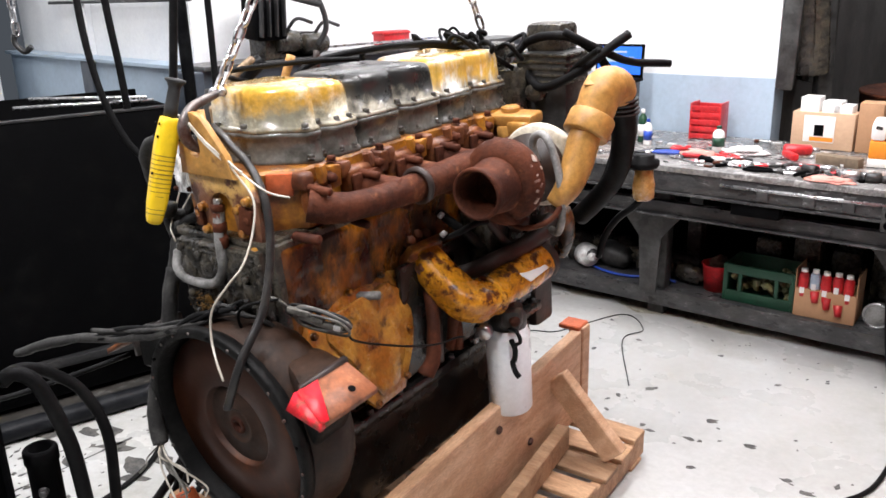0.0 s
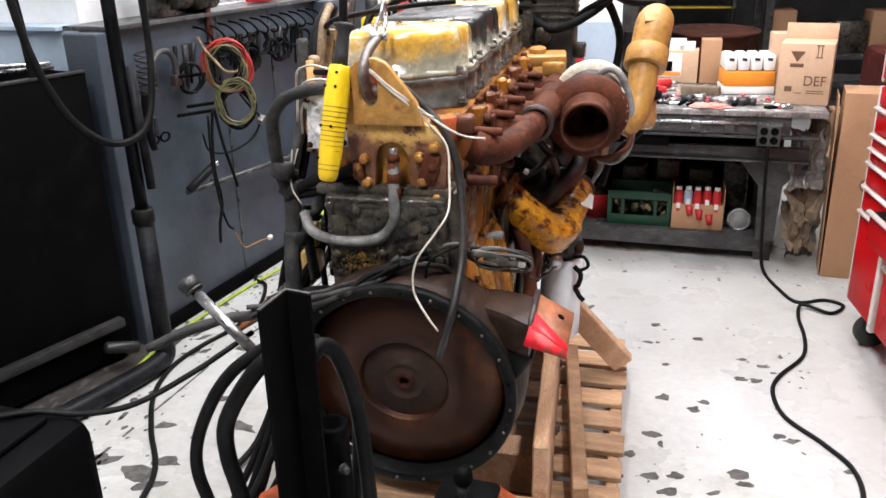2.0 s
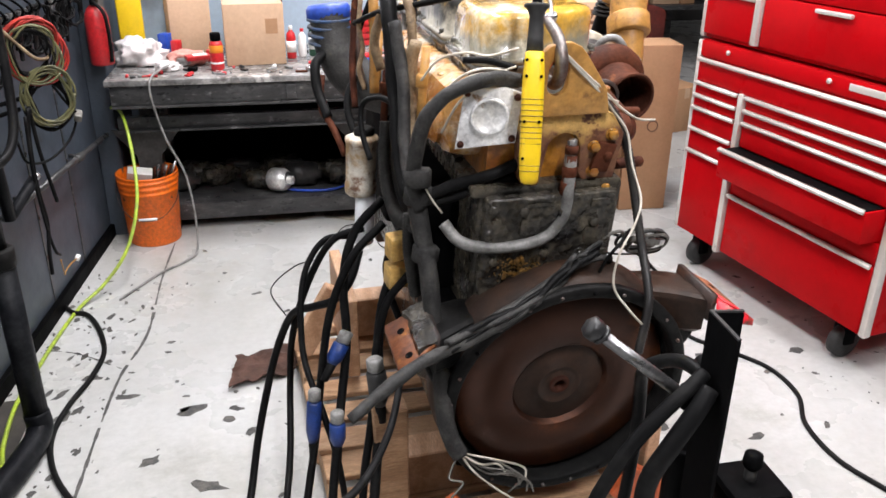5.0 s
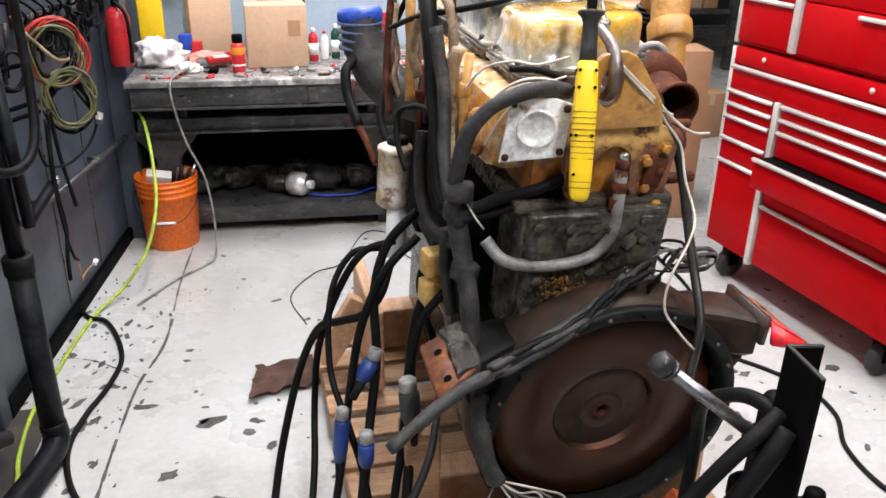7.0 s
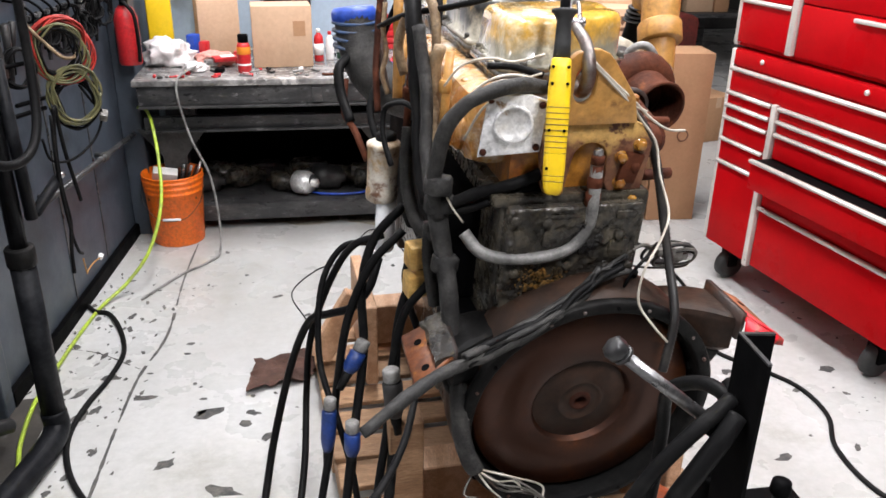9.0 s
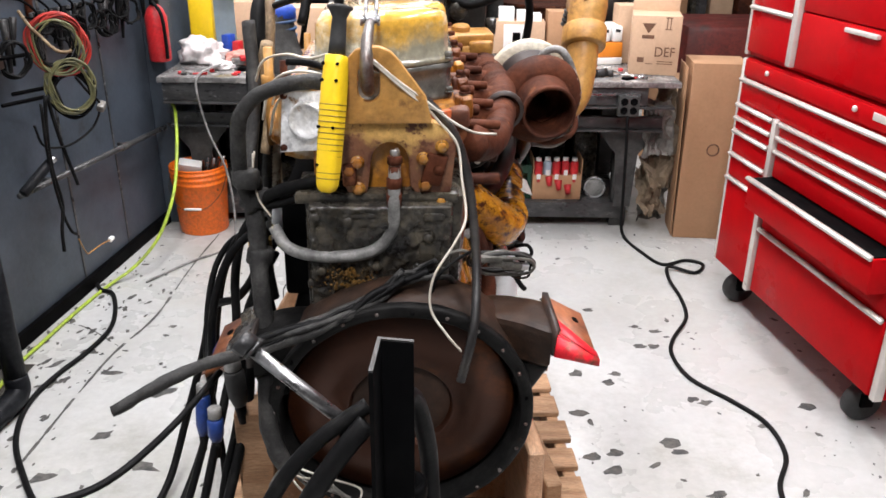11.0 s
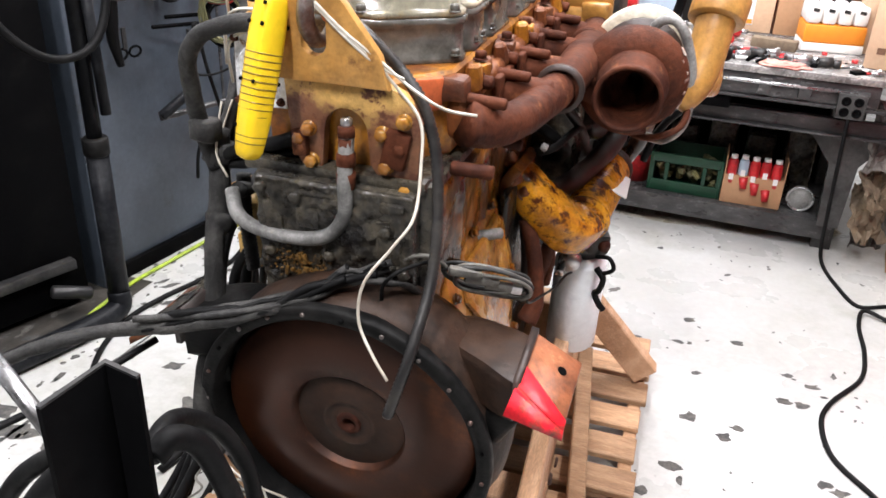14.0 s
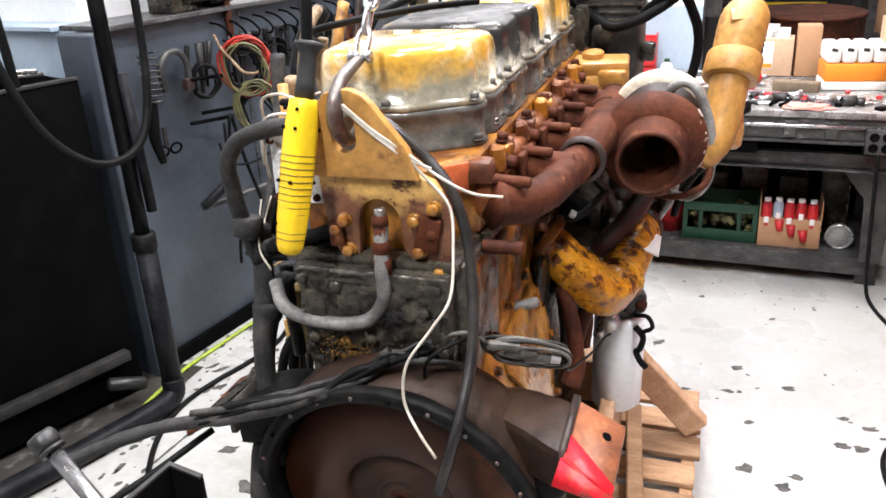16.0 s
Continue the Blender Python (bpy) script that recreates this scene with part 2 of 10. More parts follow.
M["black_metal"] = mat("bare_blackened_steel", (0.03, 0.03, 0.031), (0.06, 0.057, 0.054), (0.025, 0.024, 0.023), rough=0.42, metal=0.4, scale=7, fine=60, amount=0.4, third_amount=0.3,
                       bump=0.12)
# worn steel whose pale patches also paint in the white glare
M["bench_top"] = mat("worn_steel_top_with_glare", (0.34, 0.33, 0.32), (0.15, 0.145, 0.14), (0.58, 0.56, 0.54), rough=0.24, metal=0.3, scale=7, fine=60, amount=0.5, third_amount=0.3, third_scale=6, bump=0.1)
M["bench_dark"] = mat("oily_dark_bench_steel", (0.032, 0.032, 0.033), (0.070, 0.069, 0.068), (0.27, 0.27, 0.27), rough=0.34, scale=7, fine=50, amount=0.45, third_amount=0.21, third_scale=14,
                      bump=0.2, stretch=(1, 1, 2.2), spec=0.5)
M["bar_steel"] = mat("dulled_round_bar_steel", (0.26, 0.26, 0.265), (0.13, 0.127, 0.124), (0.08, 0.07, 0.06), rough=0.30, metal=0.85, scale=14, fine=90, amount=0.45, third_amount=0.2, third_scale=20, bump=0.08)
M["steel"] = mat("bright_steel", (0.55, 0.55, 0.56), (0.40, 0.40, 0.41), rough=0.28, metal=0.9, scale=12, fine=90, amount=0.4, bump=0.05)
M["red"] = mat("red_enamel", (0.43, 0.0028, 0.006), (0.385, 0.0028, 0.005), rough=0.34, scale=3, fine=40, amount=0.4, bump=0.02, coat=0.0, shade=0.05, spec=0.05)
M["red_paint"] = mat("bright_red_spray_paint", (0.72, 0.012, 0.028), (0.52, 0.012, 0.018), (0.22, 0.045, 0.028), rough=0.45, scale=14, fine=70, amount=0.4, third_amount=0.30, third_scale=22, bump=0.2)
M["orange_red"] = mat("orange_red_primer", (0.52, 0.11, 0.035), (0.42, 0.09, 0.03), (0.2, 0.05, 0.02), rough=0.5, scale=9, fine=60, amount=0.4, third_amount=0.12, bump=0.1)
M["trim"] = mat("brushed_aluminium_trim", (0.70, 0.66, 0.61), (0.62, 0.58, 0.54), rough=0.38, metal=0.35, scale=4, fine=40, bump=0.0, shade=0.04)
M["wood"] = mat("raw_pine_lumber", (0.60, 0.375, 0.235), (0.47, 0.270, 0.150), (0.26, 0.135, 0.065), rough=0.62, scale=4, fine=50, amount=0.5, third_amount=0.10, third_scale=5,
                bump=0.15, stretch=(6, 1, 6), vary=0.18)
M["wood_old"] = mat("weathered_pallet_wood", (0.47, 0.29, 0.165), (0.32, 0.18, 0.095), (0.16, 0.09, 0.05), rough=0.7, scale=4, fine=50, amount=0.5, third_amount=0.18, third_scale=6,
                    bump=0.25, stretch=(1, 6, 6), vary=0.30)
M["cardboard"] = mat("brown_cardboard", (0.42, 0.235, 0.125), (0.38, 0.21, 0.11), rough=0.75, scale=3, fine=60, amount=0.4, bump=0.04, shade=0.06)
M["cardboard_pale"] = mat("pale_cardboard", (0.56, 0.375, 0.245), (0.50, 0.33, 0.21), rough=0.75, scale=3, fine=60, amount=0.4, bump=0.04, shade=0.06)
M["print"] = mat("dark_brown_print", (0.14, 0.07, 0.04), rough=0.8, fine=80)
M["white_paper"] = mat("white_card", (0.80, 0.79, 0.77), (0.74, 0.73, 0.71), rough=0.55, scale=4, fine=40, bump=0.02, shade=0.04)
M["orange_card"] = mat("orange_printed_card", (0.80, 0.27, 0.02), (0.74, 0.24, 0.02), rough=0.5, scale=4, fine=40, bump=0.02, shade=0.05)
M["orange_plastic"] = mat("scuffed_orange_plastic", (0.86, 0.165, 0.010), (0.76, 0.14, 0.010), (0.45, 0.12, 0.03), rough=0.4, scale=7, fine=60, amount=0.3, third_amount=0.05, bump=0.06)
M["yellow_plastic"] = mat("yellow_plastic_housing", (0.82, 0.55, 0.012), (0.72, 0.46, 0.012), (0.30, 0.20, 0.03), rough=0.4, scale=10, fine=80, amount=0.35, third_amount=0.07,
                          third_scale=18, bump=0.05, shade=0.08)
M["grimy_can"] = mat("rust_stained_white_can", (0.66, 0.62, 0.54), (0.42, 0.27, 0.12), (0.12, 0.05, 0.022), rough=0.4, scale=16, fine=80, amount=0.48, third_amount=0.40, third_scale=20, bump=0.2)
M["pole_black"] = mat("worn_black_pole_paint", (0.006, 0.0065, 0.008), (0.018, 0.019, 0.021), (0.06, 0.06, 0.062), rough=0.42, scale=8, fine=60, amount=0.4, third_amount=0.06, third_scale=14, bump=0.12, spec=0.1)
M["filter_white"] = mat("white_enamel_can", (0.89, 0.91, 0.94), (0.84, 0.86, 0.89), (0.35, 0.32, 0.28), rough=0.3, scale=6, fine=50, amount=0.3, third_amount=0.05, bump=0.03, shade=0.05)
M["wire_white"] = mat("dirty_white_wire", (0.66, 0.62, 0.54), (0.40, 0.35, 0.28), rough=0.5, scale=20, fine=80, bump=0.03)
M["sleeve_tan"] = mat("oil_stained_tan_sleeve", (0.30, 0.215, 0.125), (0.15, 0.095, 0.05), (0.05, 0.036, 0.026), rough=0.7, scale=22, fine=150, amount=0.5, third_amount=0.3, third_scale=18, bump=0.3, bump_scale=160)
M["wire_red"] = mat("red_cable", (0.45, 0.03, 0.02), (0.25, 0.02, 0.015), rough=0.5, scale=20, fine=80)
M["wire_olive"] = mat("olive_cable", (0.16, 0.15, 0.06), (0.08, 0.08, 0.04), rough=0.5, scale=20, fine=80)
M["hose_lime"] = mat("lime_air_hose", (0.38, 0.52, 0.04), (0.25, 0.33, 0.05), rough=0.4, scale=16, fine=80, bump=0.03)
M["blue_plastic"] = mat("blue_plastic", (0.02, 0.07, 0.42), (0.015, 0.05, 0.3), rough=0.4, scale=12, fine=70)
M["green_plastic"] = mat("dark_green_plastic", (0.008, 0.055, 0.028), (0.006, 0.04, 0.02), rough=0.45, scale=8, fine=70)
M["dull_red"] = mat("dull_red_machine_paint", (0.16, 0.022, 0.016), (0.09, 0.016, 0.012), (0.03, 0.02, 0.016), rough=0.6, scale=4, fine=40, amount=0.5, third_amount=0.25, bump=0.1)
M["red_plastic"] = mat("red_plastic", (0.55, 0.02, 0.025), (0.42, 0.016, 0.02), rough=0.4, scale=10, fine=60)
M["cloth_brown"] = mat("oily_brown_rag", (0.085, 0.040, 0.028), (0.05, 0.025, 0.018), rough=0.9, scale=9, fine=120, amount=0.5, bump=0.4)
M["cloth_pink"] = mat("pink_shop_towel", (0.62, 0.30, 0.25), (0.52, 0.22, 0.18), rough=0.9, scale=9, fine=120, amount=0.5, bump=0.3)
M["plastic_grey"] = mat("dirty_grey_plastic_sheet", (0.19, 0.18, 0.165), (0.10, 0.09, 0.08), (0.34, 0.33, 0.31), rough=0.4, scale=9, fine=50, amount=0.5, third_amount=0.15, bump=0.25)
M["bag"] = mat("white_plastic_bag", (0.72, 0.70, 0.69), (0.60, 0.56, 0.55), rough=0.35, scale=10, fine=40, bump=0.2)
M["paper_brown"] = mat("kraft_paper", (0.19, 0.14, 0.09), (0.12, 0.088, 0.06), rough=0.8, scale=5, fine=50, bump=0.2)
M["screen"] = mat("blue_screen", (0.02, 0.10, 0.5), rough=0.2, fine=30)
# oily black, darkened further to paint the shade low on the engine
M["pan_black"] = mat("oil_black_with_low_shade", (0.010, 0.0095, 0.009), (0.026, 0.022, 0.018), (0.06, 0.024, 0.010), rough=0.26, scale=6, fine=60, amount=0.4, third_amount=0.14, third_scale=5, bump=0.35, bump_scale=26)
# dull yellow that paints the shade of the pendant's grip grooves
M["grip_shadow"] = mat("painted_groove_shade", (0.26, 0.17, 0.012), (0.16, 0.10, 0.012), rough=0.5, scale=30, fine=120)
M["caster"] = mat("black_caster_rubber", (0.018, 0.018, 0.018), (0.03, 0.03, 0.03), rough=0.6, scale=10, fine=60)

def turned(m, centre, tint):
    """Adds rings of wear round the y axis through centre, as on a turned disc."""
    t = m.node_tree
    link = t.links.new
    b = t.nodes["Principled BSDF"]
    co = t.nodes.new("ShaderNodeTexCoord")
    mv = t.nodes.new("ShaderNodeVectorMath")
    mv.operation = "SUBTRACT"
    mv.inputs[1].default_value = centre
    link(co.outputs["Object"], mv.inputs[0])
    flat = t.nodes.new("ShaderNodeVectorMath")
    flat.operation = "MULTIPLY"
    flat.inputs[1].default_value = (1, 0, 1)
    link(mv.outputs[0], flat.inputs[0])
    far = t.nodes.new("ShaderNodeVectorMath")
    far.operation = "LENGTH"
    link(flat.outputs[0], far.inputs[0])
    ring = t.nodes.new("ShaderNodeTexNoise")
    ring.noise_dimensions = "1D"
    ring.inputs["Scale"].default_value, ring.inputs["Detail"].default_value, ring.inputs["Roughness"].default_value = 9, 1.5, 0.5
    link(far.outputs["Value"], ring.inputs["W"])
    fade = t.nodes.new("ShaderNodeMapRange")
    fade.inputs["From Min"].default_value, fade.inputs["From Max"].default_value = 0.42, 0.68
    link(ring.outputs["Fac"], fade.inputs["Value"])
    old = b.inputs["Base Color"].links[0].from_socket
    x = t.nodes.new("ShaderNodeMix")
    x.data_type = "RGBA"
    link(fade.outputs[0], x.inputs["Factor"])
    link(old, x.inputs["A"])
    x.inputs["B"].default_value = (*tint, 1)
    link(x.outputs["Result"], b.inputs["Base Color"])


turned(M["flywheel"], (0.0415, -0.573, 0.372), (0.046, 0.016, 0.008))
brushed = M["flywheel"].node_tree.nodes.new("ShaderNodeTangent")
brushed.direction_type, brushed.axis = "RADIAL", "Y"
fly_bsdf = M["flywheel"].node_tree.nodes["Principled BSDF"]
M["flywheel"].node_tree.links.new(brushed.outputs[0], fly_bsdf.inputs["Tangent"])
fly_bsdf.inputs["Anisotropic"].default_value = 0.75
lamp_mat = bpy.data.materials.new("lamp_diffuser")
lamp_mat.use_nodes = True
lamp_mat.node_tree.nodes["Principled BSDF"].inputs["Emission Color"].default_value = (1, 0.98, 0.94, 1)
lamp_mat.node_tree.nodes["Principled BSDF"].inputs["Emission Strength"].default_value = 6.0
scr = M["screen"].node_tree.nodes["Principled BSDF"]
scr.inputs["Emission Color"].default_value = (0.03, 0.16, 0.85, 1)
scr.inputs["Emission Strength"].default_value = 0.9

# ---- shaping helpers ----


LEVEL = Matrix.Identity(4)
STANCE = [LEVEL]     # affine placing the group being built: level, or fitted to the camera's view


def stand_as(*rows):
    """Sets the stance of the things that follow: three rows of a matrix that may stretch and shear, or nothing for
    level and square.
    """
    STANCE[0] = Matrix((*rows, (0, 0, 0, 1))) if rows else LEVEL


def thing(name, label, category, base=(0, 0, 0), rz=0.0, group="", kind="", local=False, size=1.0):
    """An Empty at its base; parts are given in world places, or, if local, round that base."""
    e = new(name)
    e.empty_display_size = 0.05
    e.matrix_world = pose(*(STANCE[0] @ Vector(base)), 0, 0, rz) @ (Matrix.Diagonal((*size, 1)) if isinstance(size, tuple) else Matrix.Diagonal((size, size, size, 1)))
    e["_w"] = 0 if local else 1
    tagged(e, label, category, group, kind)
    return e


def top_of(ob):
    while ob.parent:
        ob = ob.parent
    return ob


def mesh_of(bm, name, material, smooth=True):
    if smooth:
        for f in bm.faces:
            f.smooth = True
        for e in bm.edges:
            if len(e.link_faces) == 2 and e.calc_face_angle(0) > 0.6:
                e.smooth = False
    me = bpy.data.meshes.new(name)
    bm.to_mesh(me)
    bm.free()
    me.materials.append(material)
    return me


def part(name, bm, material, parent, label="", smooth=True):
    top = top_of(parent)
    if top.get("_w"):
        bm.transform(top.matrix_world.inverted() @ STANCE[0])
    ob = new(name, mesh_of(bm, name, material, smooth))
    ob.parent = parent
    if label:
        ob["label"] = label
    return ob


def solid(name, bm, material, label, category, group="", kind="", base=None, smooth=True):
    """A thing of one mesh, with its origin at base."""
    bm.transform(STANCE[0])
    if base:
        base = STANCE[0] @ Vector(base)
        bm.transform(Matrix.Translation((-base[0], -base[1], -base[2])))
    ob = new(name, mesh_of(bm, name, material, smooth))
    if base:
        ob.location = base
    return tagged(ob, label, category, group, kind)


def merge(bm, other):
    me = bpy.data.meshes.new("tmp")
    other.to_mesh(me)
    other.free()
    bm.from_mesh(me)
    bpy.data.meshes.remove(me)
    return bm


def box(bm, centre, size, rot=(0, 0, 0), bevel=0.0, seg=2):
    b = bmesh.new()
    bmesh.ops.create_cube(b, size=1.0)
    bmesh.ops.scale(b, vec=size, verts=b.verts)
    if bevel:
        bmesh.ops.bevel(b, geom=b.edges[:], offset=min(bevel, min(size) * 0.45), segments=seg, affect="EDGES", profile=0.5)
    b.transform(pose(*centre, *rot))
    return merge(bm, b)


def span(bm, lo, hi, bevel=0.0):
    return box(bm, [(a + c) / 2 for a, c in zip(lo, hi)], [abs(c - a) for a, c in zip(lo, hi)], bevel=bevel)


def axis_frame(p0, p1):
    d = (Vector(p1) - Vector(p0))
    return Matrix.Translation(p0) @ d.to_track_quat("Z", "Y").to_matrix().to_4x4(), d.length


def lathe(bm, p0, p1, profile, seg=28):
    """Turns (radius, distance) pairs round the line from p0 towards p1."""
    m, _ = axis_frame(p0, p1)
    rings = []
    for r, h in profile:
        if r < 1e-5:
            rings.append([bm.verts.new(m @ Vector((0, 0, h)))])
        else:
            rings.append([bm.verts.new(m @ Vector((r * math.cos(a), r * math.sin(a), h))) for a in (2 * math.pi * i / seg for i in range(seg))])
    for a, b in zip(rings, rings[1:]):
        for i in range(seg):
            j = (i + 1) % seg
            if len(a) == 1 and len(b) == 1:
                continue
            if len(a) == 1:
                bm.faces.new((a[0], b[j], b[i]))
            elif len(b) == 1:
                bm.faces.new((a[i], a[j], b[0]))
            else:
                bm.faces.new((a[i], a[j], b[j], b[i]))
    return bm


def rod(bm, p0, p1, r, r1=None, seg=14, bevel=0.0):
    r1 = r if r1 is None else r1
    n = (Vector(p1) - Vector(p0)).length
    b = min(bevel, r * 0.5, r1 * 0.5, n * 0.3)
    prof = [(0, 0), (r - b, 0), (r, b), (r1, n - b), (r1 - b, n), (0, n)] if b else [(0, 0), (r, 0), (r1, n), (0, n)]
    return lathe(bm, p0, p1, prof, seg)


def curve_points(pts, per=6):
    """A smooth line through the points."""
    p = [Vector(q) for q in pts]
    if len(p) == 2:
        return p
    p = [p[0] * 2 - p[1]] + p + [p[-1] * 2 - p[-2]]
    out = []
    for i in range(1, len(p) - 2):
        a, b, c, d = p[i - 1:i + 3]
        for k in range(per):
            s = k / per
            out.append(0.5 * (2 * b + (c - a) * s + (2 * a - 5 * b + 4 * c - d) * s * s + (3 * b - 3 * c + d - a) * s ** 3))
    out.append(p[-2])
    return out


def sweep(bm, pts, radius, seg=10, per=6, smooth=True, ribs=0.0, rib_len=0.0):
    """A round tube along the points; radius is one number or a number for each point given. ribs make it corrugated."""
    line = curve_points(pts, per) if smooth else [Vector(q) for q in pts]
    n = len(line)
    if isinstance(radius, (list, tuple)):
        xs = np.linspace(0, 1, len(radius))
        rad = [float(np.interp(i / (n - 1), xs, radius)) for i in range(n)]
    else:
        rad = [radius] * n
    if ribs:
        total = sum((line[i + 1] - line[i]).length for i in range(n - 1))
        m = int(total / rib_len * 2)
        ds = np.cumsum([0] + [(line[i + 1] - line[i]).length for i in range(n - 1)])
        q = np.linspace(0, total, m)
        arr = np.array([tuple(v) for v in line])
        line2 = [Vector((np.interp(s, ds, arr[:, 0]), np.interp(s, ds, arr[:, 1]), np.interp(s, ds, arr[:, 2]))) for s in q]
        rad = [float(np.interp(s, ds, rad)) - (ribs if i % 2 else 0) for i, s in enumerate(q)]
        line, n = line2, m
    up = Vector((0, 0, 1))
    tan = [(line[min(i + 1, n - 1)] - line[max(i - 1, 0)]).normalized() for i in range(n)]
    if abs(tan[0].dot(up)) > 0.9:
        up = Vector((1, 0, 0))
    side = tan[0].cross(up).normalized()
    rings = []
    for i in range(n):
        side = (side - tan[i] * side.dot(tan[i])).normalized()
        other = tan[i].cross(side)
        rings.append([bm.verts.new(line[i] + rad[i] * (math.cos(a) * side + math.sin(a) * other)) for a in (2 * math.pi * k / seg for k in range(seg))])
    for a, b in zip(rings, rings[1:]):
        for k in range(seg):
            bm.faces.new((a[k], a[(k + 1) % seg], b[(k + 1) % seg], b[k]))
    bm.faces.new(list(reversed(rings[0])))
    bm.faces.new(rings[-1])
    return bm


def prism(bm, outline, depth, m, bevel=0.0, holes=()):
    """A plate: its outline in x and y, thick along z, placed by the pose m."""
    b = bmesh.new()
    vs = [b.verts.new((x, y, 0)) for x, y in outline]
    loops = [vs]
    es = [b.edges.new((vs[i], vs[(i + 1) % len(vs)])) for i in range(len(vs))]
    for h in holes:
        hv = [b.verts.new((x, y, 0)) for x, y in h]
        es += [b.edges.new((hv[i], hv[(i + 1) % len(hv)])) for i in range(len(hv))]
    if holes:
        bmesh.ops.triangle_fill(b, use_beauty=True, use_dissolve=False, edges=es)
    else:
        b.faces.new(vs)
    bmesh.ops.recalc_face_normals(b, faces=b.faces)
    r = bmesh.ops.extrude_face_region(b, geom=b.faces[:])
    bmesh.ops.translate(b, vec=(0, 0, depth), verts=[v for v in r["geom"] if isinstance(v, bmesh.types.BMVert)])
    bmesh.ops.recalc_face_normals(b, faces=b.faces)
    if bevel:
        sharp = [e for e in b.edges if len(e.link_faces) == 2 and e.calc_face_angle(0) > 1.2 and abs(e.verts[0].co.z - e.verts[1].co.z) < 1e-6]
        bmesh.ops.bevel(b, geom=sharp, offset=bevel, segments=2, affect="EDGES", profile=0.5)
    b.transform(m)
    return merge(bm, b)


def ring_pts(cx, cy, r, n=20, a0=0.0, a1=360.0):
    return [(cx + r * math.cos(radians(a0 + (a1 - a0) * i / n)), cy + r * math.sin(radians(a0 + (a1 - a0) * i / n))) for i in range(n)]


def bolt(bm, at, way, r=0.011, h=0.012, washer=True):
    """A hexagon head on a washer, standing out along way."""
    w = Vector(way).normalized()
    p = Vector(at)
    if washer:
        rod(bm, p, p + w * 0.003, r * 1.25, seg=14)
    lathe(bm, p + w * 0.002, p + w, [(0, 0), (r, 0), (r, h * 0.8), (r * 0.82, h), (0, h)], seg=6)
    return bm


def roughen(bm, size, scale, seed=0.0):
    for v in bm.verts:
        v.co += noise.noise_vector(v.co * scale + Vector((seed, seed * 1.7, -seed))) * size
    return bm


FACE_Y = pose(0, 0, 0, 90, 0, 0)      # plate outline x, y -> world x, z; thick towards -y
FACE_X = pose(0, 0, 0, 90, 0, 90)     # outline x, y -> world y, z; thick towards +x

# ---- the room ----


def structure(name, bm, material, label, category):
    return solid(name, bm, material, label, category, kind="structure", smooth=False)


ROOM_X0, ROOM_X1, ROOM_Y0, ROOM_Y1, HIGH = -3.8, 6.2, -5.5, 9.5, 4.1
BACK_Y, END_X, STRIPE = 3.5, 0.17, 1.20
structure("floor", span(bmesh.new(), (ROOM_X0 - 0.2, ROOM_Y0 - 0.2, -0.2), (ROOM_X1 + 0.2, ROOM_Y1 + 0.2, 0.0)), M["floor"],
          "white painted concrete shop floor with dark chips and stains", "floor")
structure("ceiling", span(bmesh.new(), (ROOM_X0 - 0.2, ROOM_Y0 - 0.2, HIGH), (ROOM_X1 + 0.2, ROOM_Y1 + 0.2, HIGH + 0.2)), M["ceiling"],
          "plain off-white workshop ceiling", "ceiling")
structure("wall_south", span(bmesh.new(), (ROOM_X0, ROOM_Y0 - 0.2, 0), (ROOM_X1, ROOM_Y0, HIGH)), M["dark_wall"], "plain dark workshop wall", "wall")
structure("wall_east", span(bmesh.new(), (ROOM_X1, ROOM_Y0, 0), (ROOM_X1 + 0.2, ROOM_Y1, HIGH)), M["dark_wall"], "dark storage side wall", "wall")
structure("wall_north", span(bmesh.new(), (END_X - 0.16, ROOM_Y1, 0), (ROOM_X1, ROOM_Y1 + 0.2, HIGH)), M["dark_wall"], "dark wall behind the storage racks", "wall")
structure("wall_west", span(bmesh.new(), (ROOM_X0 - 0.2, ROOM_Y0, 0), (ROOM_X0, 1.2, HIGH)), M["wall_white"], "plain white workshop wall", "wall")
# back wall: light blue below, white above, ends at the storage opening
structure("wall_back_lower", span(bmesh.new(), (-1.8, BACK_Y, 0), (END_X, BACK_Y + 0.16, STRIPE)), M["wall_blue"], "light blue painted lower wall behind the bench", "wall")
structure("wall_back_upper", span(bmesh.new(), (-2.0, BACK_Y + 0.004, STRIPE), (END_X, BACK_Y + 0.16, HIGH)), M["wall_white"], "white painted upper wall behind the bench", "wall")
structure("wall_storage_side", span(bmesh.new(), (END_X - 0.16, BACK_Y + 0.16, 0), (END_X - 0.004, ROOM_Y1, HIGH)), M["dark_wall"], "dark side wall of the storage bay", "wall")
# left wall: steel panels up to a ledge, white above; skew and scale fit the camera's view
WALL = Matrix.Translation((-1.67, 1.30, 0)) @ pose(0, 0, 0, 0, 0, -5.7) @ Matrix.Diagonal((1.1, 1.2, 1.09, 1))    # local x out of the wall, local y along it
LEDGE = 1.27


def on_wall(out, along, z):
    return WALL @ Vector((out, along, z))


def wall_box(lo, hi, bevel=0.0):
    bm = span(bmesh.new(), lo, hi, bevel)
    bm.transform(WALL)
    return bm


